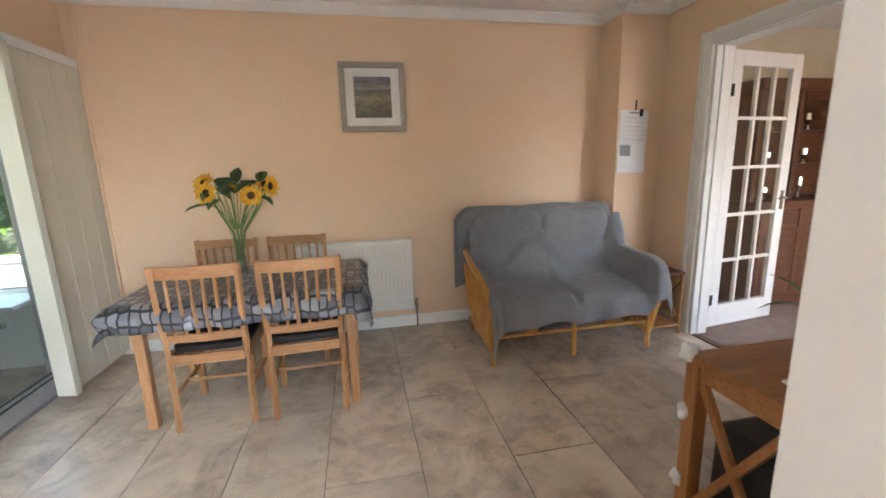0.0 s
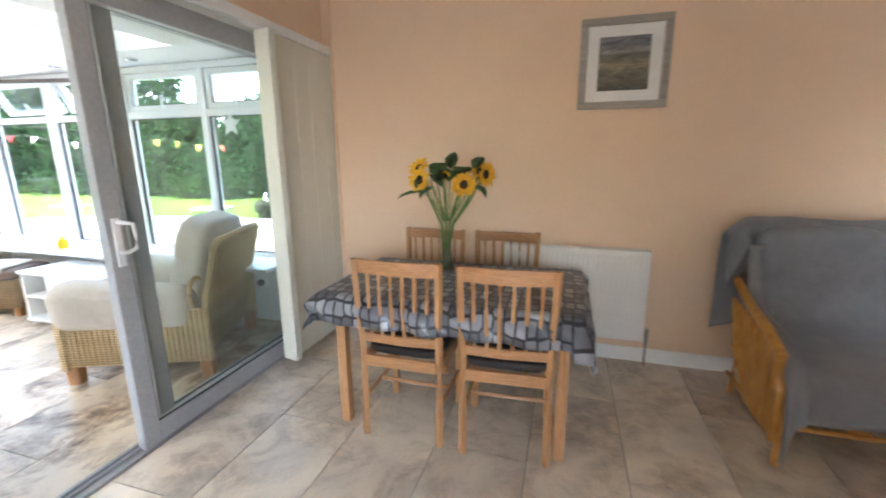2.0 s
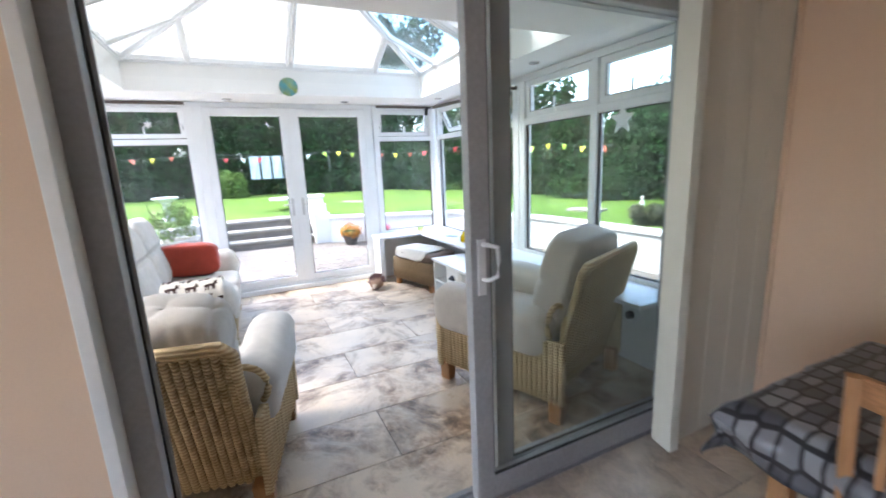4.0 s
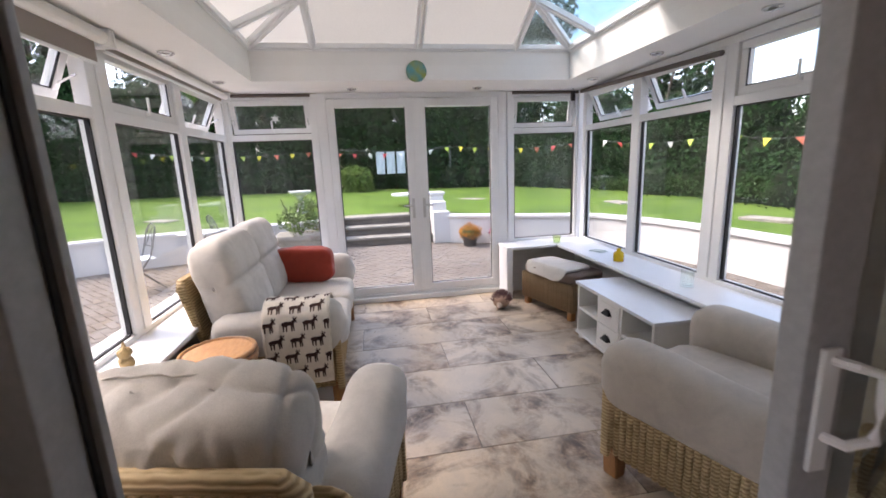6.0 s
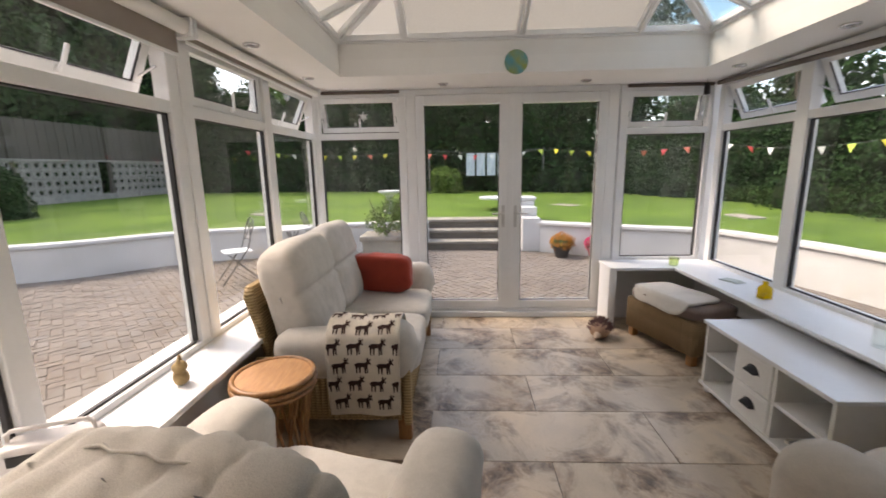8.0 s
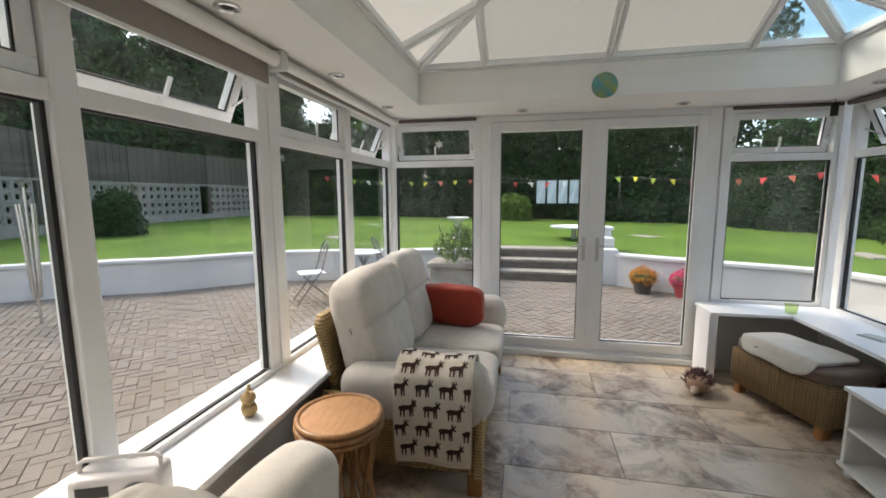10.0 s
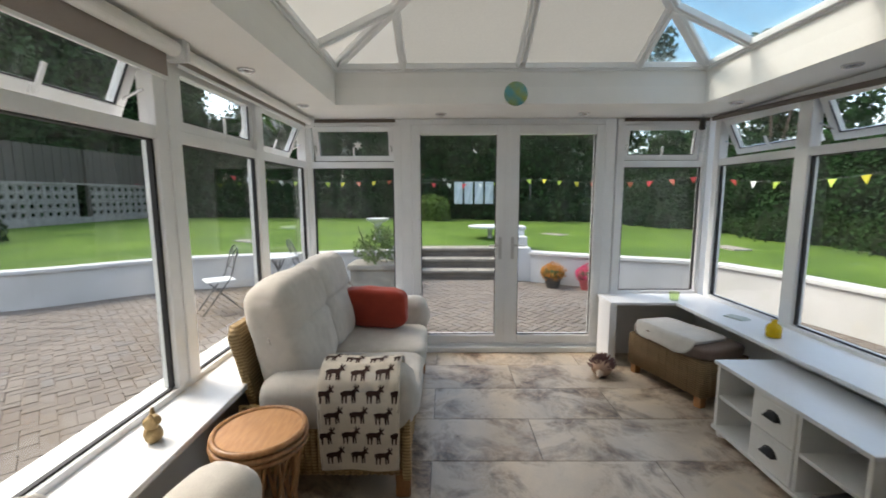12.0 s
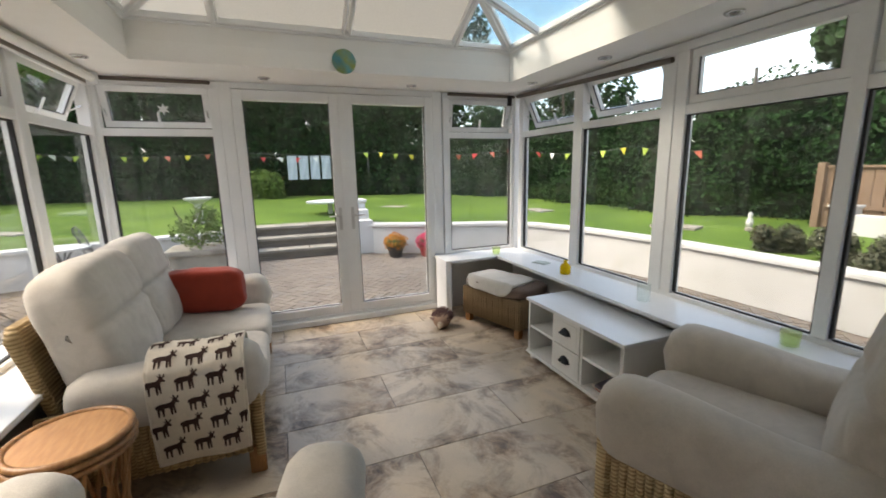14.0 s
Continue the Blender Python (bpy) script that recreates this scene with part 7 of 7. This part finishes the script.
# stone trough with a straggling plant by the wall
tr_ = thing("planter", "brown stone planter with a straggling plant", "planter", pose(-7.6, -0.75, PATIO_Z))
part("trough", join(box(-0.3, 0.3, -0.4, 0.4, 0, 0.40, 0.04), box(-0.34, 0.34, -0.44, 0.44, 0.36, 0.46, 0.03)), GSTONE, tr_)
tw = [tube([(0, 0, 0.4), (0.2 * math.cos(k), 0.2 * math.sin(k), 0.8), (0.32 * math.cos(k + 0.4), 0.32 * math.sin(k + 0.4), 1.05 + 0.1 * math.sin(3 * k))], 0.008, 5) for k in range(9)]
part("twigs", join(*tw), BARK, tr_)
leaf_cloud("leaves", tr_, LEAF3, [(0.25 * math.cos(k), 0.25 * math.sin(k), 0.6 + 0.12 * (k % 4), 0.16) for k in range(9)], 1400, 0.028, 9)


# bistro set, bird bath, folded airer, washing
METAL = plain("grey_metal", (0.12, 0.12, 0.12), None, 0.5, 12, 90, 0.1, 0.3)
PALE = plain("pale_grey_slat", (0.62, 0.64, 0.64), None, 0.6)
def folding_chair(m):
    c = thing("bistro_chair", "folding metal garden chair with a pale seat on the patio", "garden chair", m, "garden bistro set")
    part("seat", box(-0.19, 0.19, -0.19, 0.19, 0.44, 0.465, 0.01), PALE, c, "pale seat")
    for s in (-1, 1):
        part("leg", tube([(s * 0.19, -0.26, 0), (s * 0.19, 0.12, 0.5), (s * 0.19, 0.22, 0.86)], 0.011, 6), METAL, c)
        part("leg", tube([(s * 0.17, 0.26, 0), (s * 0.17, -0.16, 0.45)], 0.011, 6), METAL, c)
    part("back_hoop", tube([(-0.19, 0.22, 0.80), (-0.15, 0.235, 0.90), (0, 0.24, 0.94), (0.15, 0.235, 0.90), (0.19, 0.22, 0.80)], 0.011, 6), METAL, c)
    for s in (-1, 1):
        part("back_scroll", tube([(s * 0.18, 0.16, 0.60), (s * 0.08, 0.19, 0.72), (s * 0.02, 0.22, 0.84), (s * 0.10, 0.235, 0.90)], 0.007, 6), METAL, c)
    part("cross_bar", join(rod((-0.19, -0.10, 0.2), (0.19, -0.10, 0.2), 0.008), rod((-0.19, 0.17, 0.62), (0.19, 0.17, 0.62), 0.008)), METAL, c)
    return c


fc = folding_chair(pose(-6.05, -2.72, PATIO_Z, 0, 0, 40))
copy_thing(fc, ORIGIN @ pose(-7.1, -1.85, PATIO_Z, 0, 0, 215))
bt = thing("bistro_table", "small round folding garden table on the patio", "garden table", pose(-6.75, -2.15, PATIO_Z), "garden bistro set")
part("tabletop", lathe([(0.02, 0.68), (0.30, 0.68), (0.305, 0.70), (0.02, 0.705)], 28), PALE, bt)
for a in (0, math.pi / 2, math.pi, 3 * math.pi / 2):
    part("leg", tube([(0.24 * math.cos(a), 0.24 * math.sin(a), 0), (-0.12 * math.cos(a), -0.12 * math.sin(a), 0.68)], 0.011, 6), METAL, bt)
ra_ = thing("rotary_airer", "folded silver rotary clothes airer on the patio", "clothes airer", pose(-4.31, -5.60, PATIO_Z))
part("pole", rod((0, 0, 0), (0, 0, 1.75), 0.022), CHROME, ra_)
for k in range(4):
    a = k * math.pi / 2
    part("arm", rod((0.04 * math.cos(a), 0.04 * math.sin(a), 0.35), (0.10 * math.cos(a), 0.10 * math.sin(a), 1.55), 0.019), CHROME, ra_)
wl = thing("washing_line", "washing line with white towels pegged out", "washing line", pose(-16.6, 1.5, LAWN_Z))
part("line", tube([(0, -2.2, 1.75), (0, 0, 1.62), (0, 2.2, 1.75)], 0.01, 5), METAL, wl)
for s in (-1, 1):
    part("post", rod((0, s * 2.2, 0), (0, s * 2.2, 1.8), 0.03), METAL, wl)
wc = plain("washed_towel", (0.52, 0.56, 0.60), (0.42, 0.46, 0.50), 0.9, 3, 100, 0.1)
for k in range(4):
    b = bmesh.new()
    g_ = [[b.verts.new((0.03 * math.sin(j * 0.9 + i), -0.75 + 0.40 * k + 0.036 * j, 1.63 - 0.17 * i - 0.01 * (j % 2))) for j in range(10)] for i in range(6)]
    for i in range(5):
        for j in range(9):
            b.faces.new((g_[i][j], g_[i][j + 1], g_[i + 1][j + 1], g_[i + 1][j])).smooth = True
    part("towel", b, wc, wl)
bb = thing("bird_bath", "white stone bird bath on the lawn", "bird bath", pose(-10.2, -1.15, LAWN_Z))
part("pedestal", lathe([(0.16, 0), (0.16, 0.06), (0.08, 0.12), (0.07, 0.38), (0.11, 0.45)], 16), RENDER, bb)
part("basin", lathe([(0.11, 0.45), (0.26, 0.53), (0.27, 0.57), (0.22, 0.55), (0.02, 0.50)], 20), RENDER, bb)
tt = thing("garden_table", "pale round garden table at the top of the steps", "garden table", pose(-10.8, 1.6, LAWN_Z))
part("tabletop", lathe([(0.02, 0.30), (0.55, 0.30), (0.56, 0.34), (0.02, 0.345)], 28), PALE, tt)
part("pedestal", rod((0, 0, 0), (0, 0, 0.30), 0.06), RENDER, tt)
for k, (sx, sy) in enumerate(((-8.6, 6.2), (-5.2, 6.6), (-11.5, 3.4), (-10.0, -4.2))):
    solo("stepping_slab", box(-0.35, 0.35, -0.18, 0.18, 0, 0.05, 0.01), GSTONE, "pale stone slab lying in the lawn", "slab", pose(sx, sy, LAWN_Z + 0.01, 0, 0, 20 * k), "slabs in the lawn")

sg_ = thing("garden_ornament", "small pale stone ornament standing on the lawn", "ornament", pose(-4.42, 7.2, LAWN_Z + 0.05) @ Matrix.Scale(0.75, 4))
part("base", lathe([(0.07, -0.08), (0.075, 0.02), (0.05, 0.04)], 14), GSTONE, sg_)
part("body", smooth(lathe([(0.045, 0.04), (0.07, 0.12), (0.055, 0.20), (0.03, 0.24), (0.042, 0.28), (0.035, 0.33), (0.005, 0.35)], 14)), RENDER, sg_)

# bunting
FLAG = [plain("flag_" + n, c, None, 0.8) for n, c in (("red", (0.60, 0.06, 0.06)), ("yellow", (0.72, 0.62, 0.05)), ("white", (0.72, 0.72, 0.70)), ("coral", (0.65, 0.16, 0.10)), ("lime", (0.45, 0.60, 0.08)))]
bu = thing("bunting", "string of small coloured triangle flags across the garden", "bunting")
pts = [Vector(p) for p in ((-12.5, -6.0, 2.1), (-12.8, -1.0, 1.95), (-12.0, 3.0, 1.95), (-9.6, 6.2, 1.9), (-6.5, 6.9, 1.8), (-4.6, 7.2, 1.75))]
cord = []
for a, b in zip(pts, pts[1:]):
    n = max(4, int((b - a).length / 0.42))
    for k in range(n):
        f = k / n
        c = a.lerp(b, f) - Vector((0, 0, 0.55 * f * (1 - f)))
        cord.append(c)
part("cord", tube(cord, 0.003, 4), METAL, bu)
for k in range(len(cord) - 1):
    a, b = cord[k], cord[k + 1]
    d = (b - a).normalized()
    c = (a + b) / 2
    fb = bmesh.new()
    fb.faces.new([fb.verts.new(v) for v in (c - d * 0.07, c + d * 0.065, c + Vector((0.05 * math.sin(k * 1.7), 0.05 * math.cos(k * 2.3), -0.14)))])
    ex = bmesh.ops.extrude_face_region(fb, geom=fb.faces[:])
    bmesh.ops.translate(fb, verts=[v for v in ex["geom"] if isinstance(v, bmesh.types.BMVert)], vec=Vector((0.004, 0, 0)))
    part("flag", fb, FLAG[(k * 7 + k // 3) % 5], bu)


# ---- floor tiles ----
floor = bpy.data.objects["floor"]
tile_mesh = {}


def floor_tile(x0, x1, y0, y1):
    key = (round(x1 - x0, 3), round(y1 - y0, 3), x1 > 0.2)
    if key not in tile_mesh:
        a, b, pale = key
        tile_mesh[key] = mesh_of("tile", box(-a / 2 + 0.002, a / 2 - 0.002, -b / 2 + 0.002, b / 2 - 0.002, -0.008, 0.0, 0.0015), TILE_PALE if pale else TILE)
    ob = new("tile", tile_mesh[key])
    ob.parent = floor
    ob.location = ((x0 + x1) / 2, (y0 + y1) / 2, 0.0)


ROW, LEN = 0.427, 1.21
for k in range(-5, 16):
    x0 = -2.185 + ROW * k
    x1 = x0 + ROW
    shift = 1.65 if k % 2 == 0 else 1.045
    for j in range(-5, 4):
        y0 = shift + LEN * j
        y1 = y0 + LEN
        lo = -0.642 if x1 < -0.2 else -2.78
        hi = 2.752 if x1 < -0.2 else 2.804
        a, b = max(y0, lo), min(y1, hi)
        c, d = max(x0, -3.79), min(x1, 4.36)
        if b - a > 0.03 and d - c > 0.03:
            floor_tile(c, d, a, b)


# ---- block paving: herringbone, the nearest blocks single, the rest as one ----
patio = bpy.data.objects["patio"]
A, B = 0.20, 0.10
single = mesh_of("paving_block", box(-A / 2 + 0.003, A / 2 - 0.003, -B / 2 + 0.003, B / 2 - 0.003, -0.05, 0.0, 0.004), PAVE)
verts, faces, count = [], [], 0
rnd = random.Random(77)
turn = Matrix.Rotation(math.radians(45), 4, "Z")


def on_patio(x, y):
    if x > -0.6 or y < -8.2 or y > 5.4 or (x > -4.1 and -0.95 < y < 3.15):
        return False
    pts = EDGE + EDGE2
    inside = False
    j = len(pts) - 1
    for i in range(len(pts)):
        (xi, yi), (xj, yj) = pts[i], pts[j]
        if (yi > y) != (yj > y) and x < (xj - xi) * (y - yi) / (yj - yi) + xi:
            inside = not inside
        j = i
    return inside


for i in range(-110, 111):
    for j in range(-60, 61):
        for kind in (0, 1):
            # the two-block cell of a herringbone bond
            u = (i + 2 * j) * B + (0.0 if kind == 0 else -0.05)
            v = (i - 2 * j) * B + (0.0 if kind == 0 else 0.15)
            p = turn @ Vector((u, v, 0))
            x, y = p.x - 4.0, p.y - 2.0
            if not on_patio(x, y):
                continue
            z = PATIO_Z + rnd.uniform(-0.003, 0.003)
            m = Matrix.Translation((x, y, z)) @ turn @ (Matrix.Rotation(math.pi / 2, 4, "Z") if kind else Matrix())
            if count < 300 and -3.4 < x < -0.9 and -2.7 < y < -1.0:
                ob = new("paving_block", single)
                ob.parent = patio
                ob.matrix_basis = m
                count += 1
            else:
                k = len(verts)
                for sx, sy, zz, e in ((-1, -1, -0.03, 0.003), (1, -1, -0.03, 0.003), (1, 1, -0.03, 0.003), (-1, 1, -0.03, 0.003), (-1, -1, 0, 0.008), (1, -1, 0, 0.008), (1, 1, 0, 0.008), (-1, 1, 0, 0.008)):
                    verts.append((m @ Vector((sx * (A / 2 - e), sy * (B / 2 - e), zz))).to_tuple())
                faces += [(k + 4, k + 5, k + 6, k + 7), (k, k + 1, k + 5, k + 4), (k + 1, k + 2, k + 6, k + 5), (k + 2, k + 3, k + 7, k + 6), (k + 3, k, k + 4, k + 7)]
me = bpy.data.meshes.new("paving_field")
me.from_pydata(verts, [], faces)
far_pave, pt_, pp_ = shader("brindle_block_field")
gi = pt_.nodes.new("ShaderNodeNewGeometry")
big = node(pt_, "TexNoise", Scale=0.7, Detail=5.0)
pt_.links.new(coords(pt_), big.inputs["Vector"])
tone = ramped(pt_, gi.outputs["Random Per Island"], [(0.0, (0.135, 0.11, 0.09)), (0.4, (0.17, 0.142, 0.117)), (0.75, (0.19, 0.158, 0.13)), (1.0, (0.16, 0.142, 0.127))])
pt_.links.new(mix(pt_, 1.0, tone, ramped(pt_, big.outputs["Fac"], [(0.3, (0.8, 0.8, 0.8)), (0.7, (1.05, 1.05, 1.05))]), "MULTIPLY"), pp_.inputs["Base Color"])
pp_.inputs["Roughness"].default_value = 0.9
me.materials.append(far_pave)
field = new("paving_field", me)
field.parent = patio
tagged(field, "brindled brown herringbone block paving", kind="stuff")
